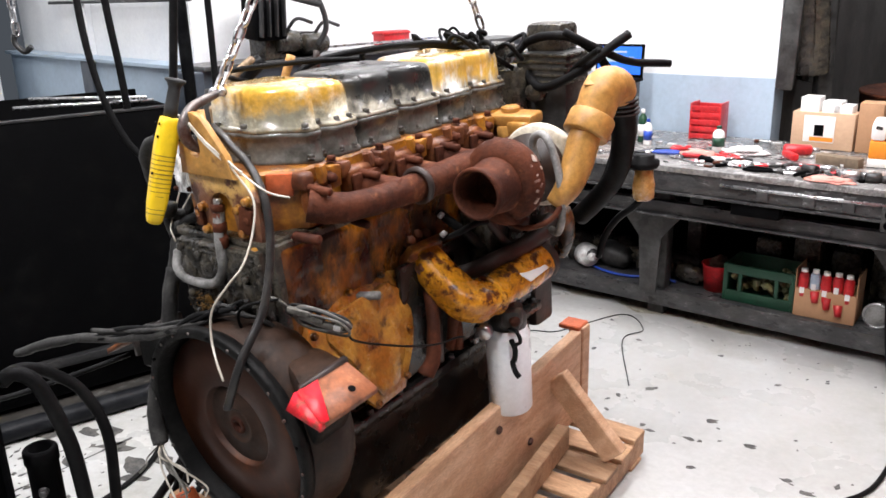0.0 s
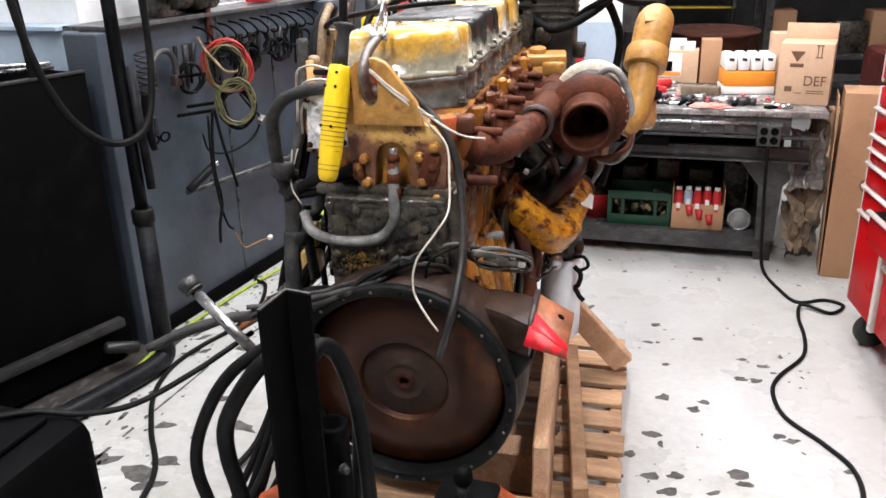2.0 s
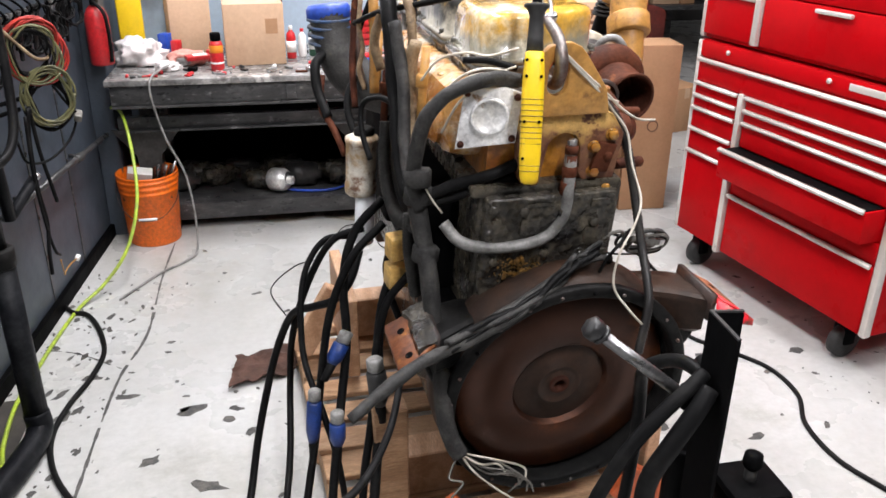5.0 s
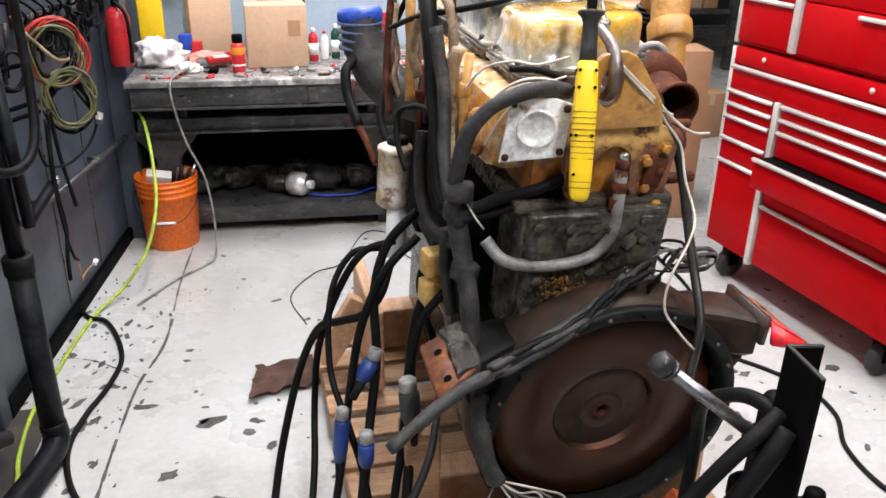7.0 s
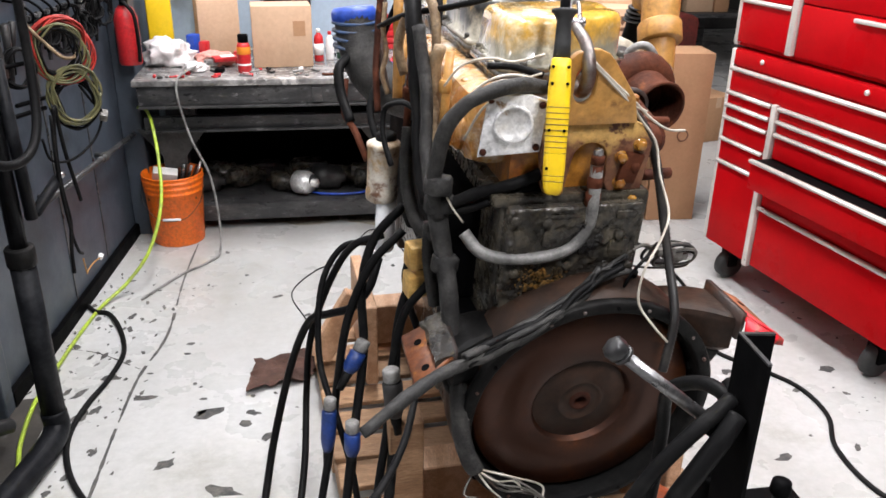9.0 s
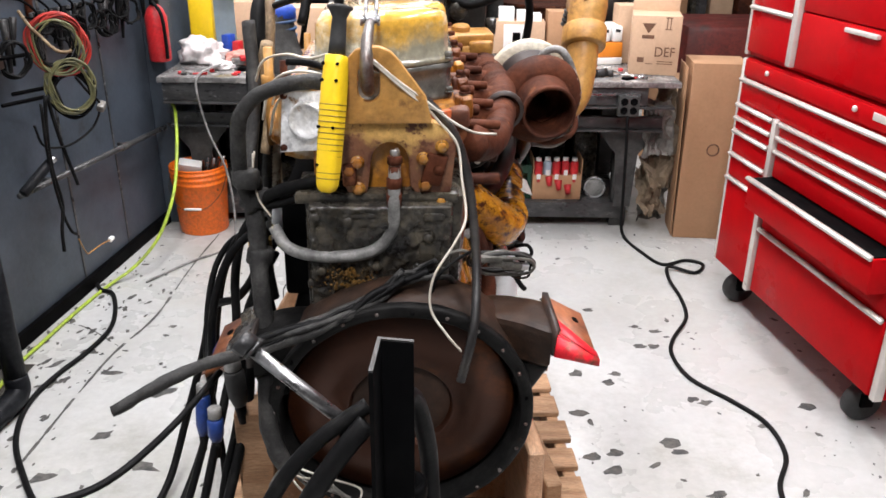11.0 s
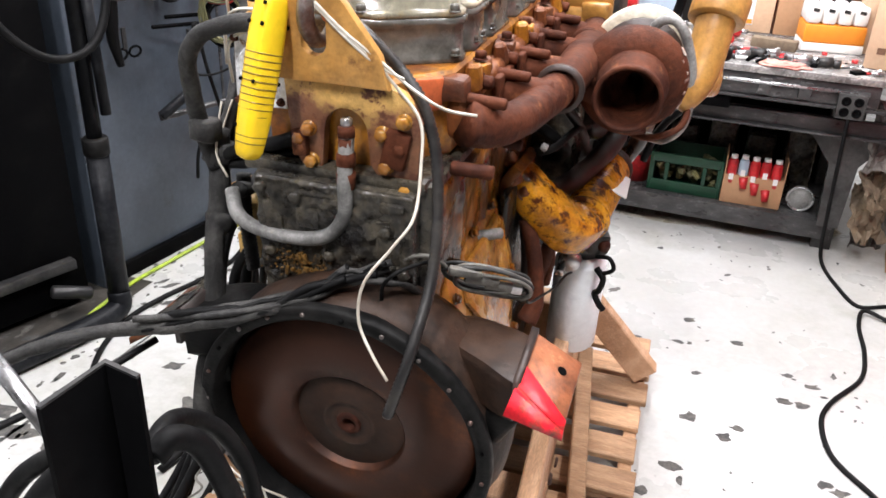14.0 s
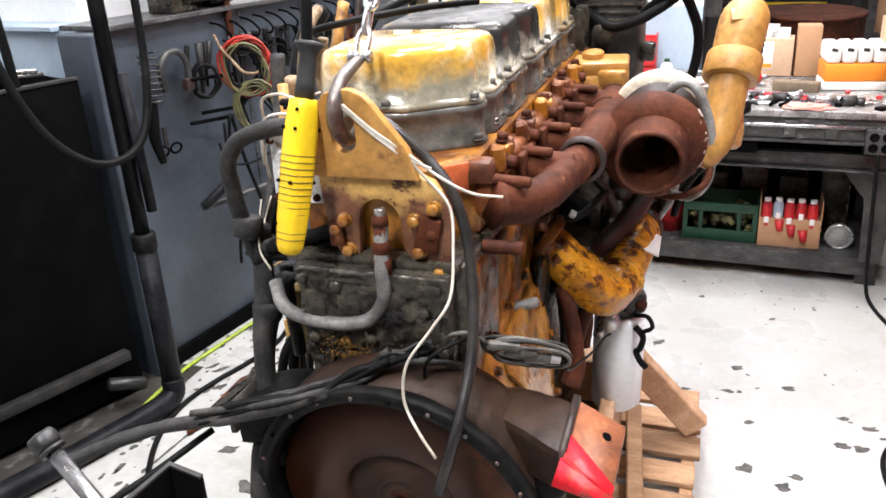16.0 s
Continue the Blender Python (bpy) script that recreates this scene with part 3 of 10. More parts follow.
structure("wall_left_lower", wall_box((-0.12, -0.10, 0), (0, 1.92, LEDGE)), M["panel_blue"], "grey-blue steel panelled lower wall", "wall")
structure("wall_left_upper", wall_box((-0.36, -0.02, LEDGE), (-0.20, 2.0, HIGH / 1.09)), M["wall_white"], "white upper wall above the ledge", "wall")
structure("wall_jog_lower", wall_box((-2.2, -0.10, 0), (-0.12, 0.02, LEDGE)), M["wall_blue"], "light blue painted lower wall return", "wall")
structure("wall_jog_upper", wall_box((-2.2, -0.02, LEDGE), (-0.36, 0.10, HIGH / 1.09)), M["wall_white"], "white upper wall return", "wall")
structure("trim", wall_box((-0.20, -0.10, LEDGE), (0.03, 1.92, LEDGE + 0.018), 0.003), M["bench_dark"], "dark steel ledge along the left wall", "trim")
structure("trim", wall_box((-2.2, -0.13, LEDGE), (-0.20, -0.02, LEDGE + 0.018), 0.003), M["wall_blue"], "pale steel ledge along the wall return", "trim")
structure("baseboard", wall_box((0.0, -0.10, 0.0), (0.022, 1.6, 0.06), 0.003), M["black"], "black steel kick strip", "baseboard")
structure("trim", wall_box((0.0, 1.24, 0.0), (0.10, 1.345, LEDGE), 0.008), M["panel_blue"], "grey-blue boxed steel column at the bench", "trim")
structure("trim", wall_box((-0.14, -0.16, 0.0), (0.02, -0.10, LEDGE - 0.002), 0.006), M["panel_blue"], "grey-blue steel end post of the wall", "trim")
structure("trim", wall_box((-1.15, -0.125, 0.0), (-1.03, -0.10, LEDGE - 0.002), 0.004), M["panel_blue"], "grey-blue steel wall stiffener", "trim")
for k, (a, z0, z1) in enumerate(((0.50, 0.06, 1.26), (0.86, 0.06, 1.26), (1.40, 0.06, 1.26))):
    structure("trim", wall_box((0.0, a, z0), (0.004, a + 0.012, z1), 0.001), M["bench_dark"], "dark seam between wall panels", "trim")

structure("trim", wall_box((-1.30, -0.05, LEDGE + 0.018), (-1.19, -0.02, 2.6), 0.004), M["wall_white"], "white upright on the upper wall", "trim")

# fixtures for the lamps, on the unseen ceiling
for lx, ly, power in LAMPS:
    lamp = thing("ceiling_light", "long white ceiling light fixture, assumed out of view", "ceiling light", base=(lx, ly, HIGH), group="ceiling lights")
    part("housing", span(bmesh.new(), (lx - 0.15, ly - 0.66, HIGH - 0.045), (lx + 0.15, ly + 0.66, HIGH), 0.01), M["wall_white"], lamp)
    part("diffuser", span(bmesh.new(), (lx - 0.12, ly - 0.62, HIGH - 0.062), (lx + 0.12, ly + 0.62, HIGH - 0.047), 0.006), lamp_mat, lamp)

stand_as((1.071, -0.093, 0, -0.049), (0.03, 1.238, 0, 0.028), (0, 0, 1, 0))
# floor chips: bare patches where the paint has gone, and the joints between slabs
random.seed(11)
bm = bmesh.new()


def chip(x, y, r, stretch_=1.0, turn=0.0, wob=0.35):
    n = 11
    vs = []
    for i in range(n):
        a = 2 * math.pi * i / n
        rr = r * (1 + wob * random.uniform(-1, 1))
        px, py = rr * math.cos(a) * stretch_, rr * math.sin(a)
        c, s = math.cos(turn), math.sin(turn)
        vs.append((x + px * c - py * s, y + px * s + py * c))
    top = [bm.verts.new((u, v, 0.0012)) for u, v in vs]
    low = [bm.verts.new((u, v, -0.002)) for u, v in vs]
    bm.faces.new(top)
    for i in range(n):
        bm.faces.new((top[i], low[i], low[(i + 1) % n], top[(i + 1) % n]))


BARE_LEFT = ((-0.98, 1.05, 0.034, 1.7), (-0.82, 1.03, 0.018, 1.5), (-0.84, 0.97, 0.022, 1.2), (-0.77, 0.88, 0.018, 1.4), (-1.09, 0.78, 0.026, 1.3), (-1.10, 1.56, 0.014, 1.3), (-1.37, 1.34, 0.022, 1.8), (-1.22, 1.18, 0.020, 2.4),
             (-1.10, 1.48, 0.010, 1.6), (-1.00, 1.06, 0.012, 1.8), (-0.90, 0.62, 0.030, 2.0), (-1.20, 0.55, 0.028, 1.6), (-1.05, 0.35, 0.034, 1.6), (-1.30, 0.30, 0.040, 1.8), (-0.62, 1.75, 0.010, 1.6), (-0.75, 1.95, 0.012, 2.0),
             (-1.50, 0.30, 0.034, 1.6), (-1.42, 0.36, 0.040, 1.5), (-1.12, 0.27, 0.042, 1.8), (-1.04, 0.22, 0.030, 2.0), (-1.60, 0.20, 0.040, 1.8), (-1.33, 0.14, 0.034, 1.7))
BARE_RIGHT = ((0.59, 0.71, 0.028, 1.2), (0.67, 0.73, 0.022, 1.2), (0.87, 0.79, 0.028, 1.3), (0.89, 0.74, 0.017, 1.5), (1.06, 1.04, 0.020, 1.5), (1.43, 1.02, 0.026, 1.2), (0.65, 0.64, 0.022, 1.5), (0.96, 0.53, 0.018, 2.0),
              (0.90, 1.45, 0.020, 1.4), (0.76, 1.23, 0.018, 1.5), (0.99, 1.58, 0.016, 2.0), (1.23, 0.90, 0.014, 1.5), (0.61, 1.23, 0.026, 1.2), (0.72, 1.17, 0.022, 1.3), (0.60, 1.50, 0.014, 1.5), (0.91, 1.62, 0.013, 1.6),
              (0.96, 1.45, 0.022, 1.3), (0.73, 1.77, 0.016, 1.5), (0.58, 0.96, 0.020, 1.6), (0.51, 0.82, 0.022, 1.4), (1.02, 1.06, 0.018, 1.3), (0.52, 1.69, 0.014, 1.8), (0.22, 1.99, 0.018, 1.8), (0.54, 1.87, 0.020, 1.3))
stand_as()
for x, y, r, st in BARE_LEFT + BARE_RIGHT:
    chip(x, y, r * 0.85, st * 1.1, random.uniform(-0.4, 0.9), 0.38)
for k in range(900):
    x, y = random.uniform(-1.5, 2.2), random.uniform(-1.2, 2.75)
    if noise.noise(Vector((x * 2.1, y * 2.1, 3.0))) > -0.12 and random.random() < 0.86:
        continue
    chip(x, y, random.choice((0.002, 0.003, 0.003, 0.004, 0.004, 0.006, 0.009)), random.uniform(1, 2.6), random.uniform(0, 3.1))
for k in range(420):     # grit and stains along the foot of the wall
    u = random.random() ** 1.6
    x, y = -1.78 + 0.55 * u + random.uniform(-0.03, 0.03), random.uniform(-0.3, 2.3)
    chip(x, y, random.choice((0.002, 0.003, 0.004, 0.005, 0.007, 0.012)), random.uniform(1, 3.2), random.uniform(0.8, 2.2))
CRACKED = Matrix(((1.071, -0.093, 0, -0.049), (0.03, 1.238, 0, 0.028), (0, 0, 1, 0), (0, 0, 0, 1)))


def joint(pts, w):
    line = curve_points([CRACKED @ Vector((x, y, 0)) for x, y in pts], 8)
    for a, b in zip(line, line[1:]):
        if random.random() < 0.12:
            continue
        d = (b - a).normalized()
        s = Vector((-d.y, d.x, 0)) * w * random.uniform(0.5, 1.5)
        q = [a + s, a - s, b - s, b + s]
        bm.faces.new([bm.verts.new((v.x, v.y, 0.0012)) for v in q])


joint([(-0.84, 2.31), (-0.92, 1.78), (-0.96, 1.34), (-1.04, 1.08), (-1.08, 0.84), (-1.11, 0.6), (-1.16, 0.2), (-1.22, -0.3)], 0.005)
joint([(-1.33, 1.29), (-1.2, 1.24), (-1.04, 1.12)], 0.003)
tagged(solid("floor_chips", bm, M["chip"], "dark bare chips and cracks in the floor paint", "floor chips", smooth=False), kind="stuff")
# dirt together with painted shade along the bench
stand_as((1.071, -0.093, 0, -0.049), (0.03, 1.238, 0, 0.028), (0, 0, 1, 0))
bm = bmesh.new()
vs = []
for i in range(60):
    a = 2 * math.pi * i / 60
    vs.append(bm.verts.new((0.35 + 0.98 * math.cos(a) * (1 + 0.10 * noise.noise(Vector((math.cos(a) * 2, math.sin(a) * 2, 0)))), 2.40 + 0.17 * math.sin(a) * (1 + 0.5 * noise.noise(Vector((math.cos(a) * 5, math.sin(a) * 5, 1)))), 0.0008)))
bm.faces.new(vs)
M["stain"] = mat("floor_dirt_and_shade", (0.34, 0.31, 0.24), (0.24, 0.22, 0.17), (0.50, 0.48, 0.42), rough=0.3, scale=6, fine=40, amount=0.5, third_amount=0.35, third_scale=5, bump=0.05, edge=0.2)
tagged(solid("floor_stain", bm, M["stain"], "brown floor dirt and painted shade along the bench", "floor stain", smooth=False), kind="stuff")
stand_as()
# dark patch between the bin and the floor pipe: painted shade over oil stains
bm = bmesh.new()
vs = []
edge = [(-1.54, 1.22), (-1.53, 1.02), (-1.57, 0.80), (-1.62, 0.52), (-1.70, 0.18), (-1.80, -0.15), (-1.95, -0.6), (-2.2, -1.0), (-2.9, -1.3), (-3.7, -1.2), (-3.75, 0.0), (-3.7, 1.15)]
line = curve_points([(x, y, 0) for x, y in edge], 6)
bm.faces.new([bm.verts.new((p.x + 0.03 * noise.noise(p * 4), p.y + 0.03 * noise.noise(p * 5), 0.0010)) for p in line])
M["shaded_floor"] = mat("oily_concrete_with_painted_shade", (0.030, 0.027, 0.024), (0.055, 0.048, 0.040), (0.015, 0.014, 0.013), rough=0.6, scale=4, fine=40, amount=0.4, third_amount=0.3, bump=0.15)
tagged(solid("oil_patch", bm, M["shaded_floor"], "dark oily floor patch with painted shade along the steel bin", "floor patch", smooth=False), kind="stuff")

# ---- the engine, slightly nose-up; stretched and sheared to fit the camera's view ----
ENGINE_FIT = ((0.963, -0.052, 0.037, -0.025), (0.033, 1.064, -0.121, 0.098), (0.008, 0.030, 0.973, 0.007))
stand_as(*ENGINE_FIT)
CZ = 0.698     # height of the crankshaft
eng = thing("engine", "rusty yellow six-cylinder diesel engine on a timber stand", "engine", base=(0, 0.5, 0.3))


def loft(bm, rings, cap=True):
    vs = [[bm.verts.new(p) for p in r] for r in rings]
    n = len(vs[0])
    for a, b in zip(vs, vs[1:]):
        for i in range(n):
            bm.faces.new((a[i], a[(i + 1) % n], b[(i + 1) % n], b[i]))
    if cap:
        bm.faces.new(list(reversed(vs[0])))
        bm.faces.new(vs[-1])
    return bm


# flywheel housing, with its bolted flange, and the flywheel inside
bm = bmesh.new()
lathe(bm, (0, -0.07, CZ), (0, 1, CZ), [(0.268, 0.14), (0.270, 0.004), (0.274, 0), (0.295, 0), (0.299, 0.004), (0.299, 0.020), (0.286, 0.026), (0.286, 0.14), (0.268, 0.14)], seg=72)
housing = part("flywheel_housing", roughen(bm, 0.0012, 30), M["flange_black"], eng, "oily dark iron flywheel housing")
for k in range(24):
    a = radians(15 * k + 4)
    p = Vector((0.2845 * math.sin(a), -0.07, CZ + 0.2845 * math.cos(a)))
    part("flange_stud", rod(bmesh.new(), p + Vector((0, 0.004, 0)), p + Vector((0, -0.0025 if k % 4 else -0.006, 0)), 0.0042, seg=8), M["hook_steel"] if k % 5 else M["black"], housing)
# the crown of the housing that swells behind the flange and slopes up to the block
bm = bmesh.new()
lathe(bm, (0, -0.036, CZ), (0, 1, CZ), [(0.282, 0), (0.291, 0.006), (0.300, 0.03), (0.308, 0.06), (0.306, 0.10), (0.284, 0.135), (0.20, 0.16), (0.20, 0.14), (0.282, 0.06), (0.282, 0)], seg=72)
shell = part("housing_shell", roughen(roughen(bm, 0.004, 9), 0.0012, 40), M["shell_oil"], housing, "dark oily cast shell with brown rust")
bm = bmesh.new()
lathe(bm, (0, -0.030, CZ), (0, 1, CZ), [(0.100, 0.02), (0.116, 0.010), (0.118, -0.002), (0.122, -0.004), (0.254, -0.004), (0.259, 0.001), (0.261, 0.03), (0.2675, 0.032), (0.2675, 0.06), (0.10, 0.06)], seg=96)
fly = part("flywheel", bm, M["flywheel"], eng, "brown rusted flywheel with stepped rings")
part("hub_face", lathe(bmesh.new(), (0, -0.030, CZ), (0, 1, CZ), [(0, 0.024), (0.014, 0.024), (0.015, 0.003), (0.024, 0.001), (0.027, 0.006), (0.046, 0.006), (0.049, 0.002), (0.056, 0.002), (0.060, 0.010), (0.110, 0.011), (0.117, 0.013), (0.117, 0.03), (0, 0.05)], seg=72), M["hub_brown"], fly, "dull dark brown hub face")
part("pilot_bore", lathe(bmesh.new(), (0, -0.0300, CZ), (0, 1, CZ), [(0, 0.020), (0.0125, 0.019), (0.0135, 0.002), (0.0155, -0.001), (0.0235, -0.001), (0.0260, 0.002), (0.0260, 0.008)], seg=36), M["rust"], fly, "orange rusted pilot bore")
# block, pan and the plates on them
bm = bmesh.new()
span(bm, (-0.215, 0.075, 0.60), (0.125, 1.16, 1.185), bevel=0.012)
span(bm, (-0.205, 0.05, 0.90), (0.100, 0.09, 1.175), bevel=0.008)
span(bm, (-0.235, 0.066, 1.168), (0.112, 0.20, 1.193), bevel=0.006)
block = part("block", roughen(bm, 0.001, 25), M["grease"], eng, "black grease-caked iron block")
for x, z, w, h in ((-0.17, 1.09, 0.05, 0.10), (-0.10, 1.10, 0.06, 0.06), (-0.02, 1.08, 0.05, 0.05), (0.055, 1.06, 0.06, 0.08), (0.07, 0.97, 0.05, 0.04), (-0.14, 0.98, 0.05, 0.03),
                   (0.00, 0.965, 0.06, 0.03), (0.06, 1.145, 0.06, 0.03), (-0.08, 1.15, 0.12, 0.02)):
    part("lug", roughen(box(bmesh.new(), (x, 0.049, z), (w * 0.8, 0.016, h * 0.7), bevel=0.007), 0.003, 45), M["grease"], block)
for x, z in ((-0.19, 1.15), (-0.12, 1.14), (-0.03, 1.13), (0.05, 1.10), (0.085, 1.02), (0.03, 1.02), (-0.06, 1.03), (-0.18, 1.02), (0.08, 0.94), (0.02, 0.93)):
    part("block_bolt", bolt(bmesh.new(), (x, 0.05, z), (0, -1, 0), 0.012, 0.014), M["grease"], block)
random.seed(17)
for k in range(46):
    x, z = random.uniform(-0.20, 0.10), random.uniform(0.92, 1.16)
    part("grime_lump", roughen(box(bmesh.new(), (x, 0.051, z), (random.uniform(0.008, 0.03), 0.012, random.uniform(0.006, 0.022)), rot=(0, random.uniform(-40, 40), 0), bevel=0.004), 0.002, 60, k), M["grease"], block)
# crusted oil and casting relief over the back of the block
def crust(x0, x1, z0, z1, y, nx, nz, deep):
    bm = bmesh.new()
    rows = []
    for i in range(nz + 1):
        row = []
        for k in range(nx + 1):
            x, z = x0 + (x1 - x0) * k / nx, z0 + (z1 - z0) * i / nz
            q = Vector((x, 3.1, z))
            h = 0.9 * noise.noise(q * 16) + 0.8 * noise.noise(q * 38 + Vector((4, 0, 1))) + 0.45 * noise.noise(q * 95) + 0.3 * noise.noise(q * 190)
            edge = 1.0 if 0 < k < nx and 0 < i < nz else 0.0
            row.append(bm.verts.new((x, y - deep * max(-0.35, h) * edge + (0.01 if not edge else 0), z)))
        rows.append(row)
    for a, b in zip(rows, rows[1:]):
        for k in range(nx):
            bm.faces.new((a[k], a[k + 1], b[k + 1], b[k]))
    return bm


part("oil_crust", crust(-0.203, 0.099, 0.905, 1.172, 0.0455, 84, 76, 0.0085), M["grease"], block, "lumpy black oil crust")
# raised casting marks on the back of the block, worn yellow
random.seed(31)
for row in range(2):
    for k in range(9):
        if random.random() < 0.12:
            continue
        x = -0.158 + 0.0125 * k + 0.010 * row
        part("casting_mark", roughen(box(bmesh.new(), (x, 0.0405, 1.016 - 0.031 * row + random.uniform(-0.003, 0.003)), (random.uniform(0.004, 0.011), 0.006, random.uniform(0.008, 0.022)), rot=(0, random.uniform(-25, 25), 0), bevel=0.002), 0.0025, 90, k), M["worn_mark"], block, "worn yellow raised mark")
for k in range(150):
    x, z = random.gauss(-0.115, 0.034), random.gauss(1.0, 0.018)
    part("casting_mark", roughen(box(bmesh.new(), (x, 0.0405, z), (random.uniform(0.001, 0.0055), 0.003, random.uniform(0.001, 0.004)), rot=(0, random.uniform(-60, 60), 0)), 0.0008, 200, k), M["worn_mark"], block)
side = part("block_side", roughen(span(bmesh.new(), (0.080, 0.085, 0.66), (0.130, 1.13, 1.175), bevel=0.022), 0.003, 14), M["amber"], eng, "oil-soaked amber block side with rust runs")
# the gabled side cover low on the block
bm = bmesh.new()
prism(bm, [(0.10, 0.90), (0.13, 0.985), (0.43, 1.01), (0.49, 0.97), (0.46, 0.80), (0.37, 0.665), (0.25, 0.65), (0.17, 0.78)], 0.065, pose(0.135, 0, 0) @ FACE_X, bevel=0.018)
prism(bm, [(0.16, 0.90), (0.18, 0.955), (0.40, 0.975), (0.44, 0.94), (0.41, 0.80), (0.34, 0.70), (0.27, 0.69), (0.21, 0.80)], 0.014, pose(0.198, 0, 0) @ FACE_X, bevel=0.007)
bmesh.ops.triangulate(bm, faces=[f for f in bm.faces if len(f.verts) > 4])
bmesh.ops.subdivide_edges(bm, edges=[e for e in bm.edges if e.calc_length() > 0.04], cuts=3, use_grid_fill=True)
flare = Matrix(((1, 0, -0.28, 0.211), (0, 1, 0, 0), (0, 0, 1, 0), (0, 0, 0, 1)))     # the crankcase widens downwards
bm.transform(flare)
cover = part("side_cover", roughen(roughen(bm, 0.010, 13), 0.003, 45), M["amber_tan"], eng, "oil-stained tan side cover with rust runs")
for yk, zk in ((0.13, 0.925), (0.17, 0.978), (0.28, 0.988), (0.40, 0.993), (0.463, 0.94), (0.435, 0.82), (0.375, 0.70), (0.25, 0.675), (0.185, 0.80)):
    part("cover_bolt", bolt(bmesh.new(), flare @ Vector((0.200, yk, zk)), (1, 0, 0.28), 0.009, 0.010), M["amber"], cover)
bm = bmesh.new()
sweep(bm, [(0.190, 0.53, 0.90), (0.215, 0.505, 0.85), (0.235, 0.48, 0.79), (0.245, 0.455, 0.72), (0.235, 0.43, 0.68)], [0.020, 0.019, 0.019, 0.022, 0.026], seg=12)
part("breather_tube", roughen(bm, 0.0015, 50), M["rust"], eng, "rusty brown tube")
bm = bmesh.new()
sweep(bm, [(0.175, 0.56, 0.90), (0.19, 0.55, 0.83), (0.20, 0.54, 0.74), (0.195, 0.54, 0.66)], 0.014, seg=12)
part("breather_tube", roughen(bm, 0.0015, 50), M["rust_dark"], eng)
part("side_plate", roughen(span(bmesh.new(), (0.140, 0.44, 0.64), (0.165, 1.10, 1.00), bevel=0.012), 0.004, 20), M["pan_black"], eng, "black oily block side")
bm = bmesh.new()
rows = []
NY, NZ = 120, 62
for i in range(NZ + 1):
    row = []
    for k in range(NY + 1):
        y, z = 0.095 + 1.03 * k / NY, 0.68 + 0.49 * i / NZ
        q = Vector((2.0, y, z))
        h = 0.6 * noise.noise(Vector((1.0, y * 9, z * 4))) + 0.5 * noise.noise(q * 21) + 0.35 * noise.noise(q * 55)
        rib = 0.006 * max(0.0, math.cos((y - 0.2) * 2 * math.pi / 0.163)) ** 6
        row.append(bm.verts.new((0.131 + 0.006 * max(-0.6, h) + rib if 0 < k < NY and 0 < i < NZ else 0.124, y, z)))
    rows.append(row)
for a, b in zip(rows, rows[1:]):
    for k in range(NY):
        bm.faces.new((a[k], a[k + 1], b[k + 1], b[k]))
part("oil_crust", bm, M["amber"], side, "ribbed casting soaked in amber oil")
bm = bmesh.new()
rod(bm, (0.128, 0.300, 0.966), (0.178, 0.350, 0.958), 0.0125, bevel=0.004)
part("drain_plug", bm, M["hose_light"], eng, "grey-green fitting")
bm = bmesh.new()
span(bm, (-0.19, 0.12, 0.30), (0.15, 1.12, 0.60), bevel=0.03)
span(bm, (-0.215, 0.10, 0.575), (0.175, 1.15, 0.615), bevel=0.008)
pan = part("oil_pan", roughen(bm, 0.002, 15), M["pan_black"], eng, "black greasy oil pan")
for k in range(9):
    part("pan_bolt", bolt(bmesh.new(), (0.163, 0.15 + 0.12 * k, 0.615), (0, 0, 1), 0.010, 0.012), M["grey_iron"], pan)
bm = bmesh.new()
span(bm, (-0.22, 1.12, 0.50), (0.17, 1.24, 1.20), bevel=0.02)
rod(bm, (0, 1.22, CZ), (0, 1.31, CZ), 0.13, bevel=0.02, seg=32)
part("front_cover", roughen(bm, 0.002, 18), M["rust_dark"], eng, "dark oily front gear cover")

# cylinder head
bm = bmesh.new()
loft(bm, [[(x + (i if x < 0 else -i), y + (i if y < 0.5 else -i), z) for x, y in ((0.01, 0.104), (0.104, 0.212), (0.104, 1.12), (-0.195, 1.12), (-0.195, 0.104))] for z, i in ((1.187, 0.004), (1.192, 0.0), (1.338, 0.0), (1.345, 0.006))])
bmesh.ops.subdivide_edges(bm, edges=bm.edges[:], cuts=3, use_grid_fill=True)
head = part("cylinder_head", roughen(bm, 0.001, 30), M["yellow_rust"], eng, "rusty yellow cylinder head")
bm = bmesh.new()
box(bm, (0.070, 0.170, 1.312), (0.066, 0.016, 0.058), rot=(0, 6, 49), bevel=0.006)
roughen(bm, 0.002, 40)
part("red_patch", bm, M["orange_red"], eng, "red painted corner of the head")
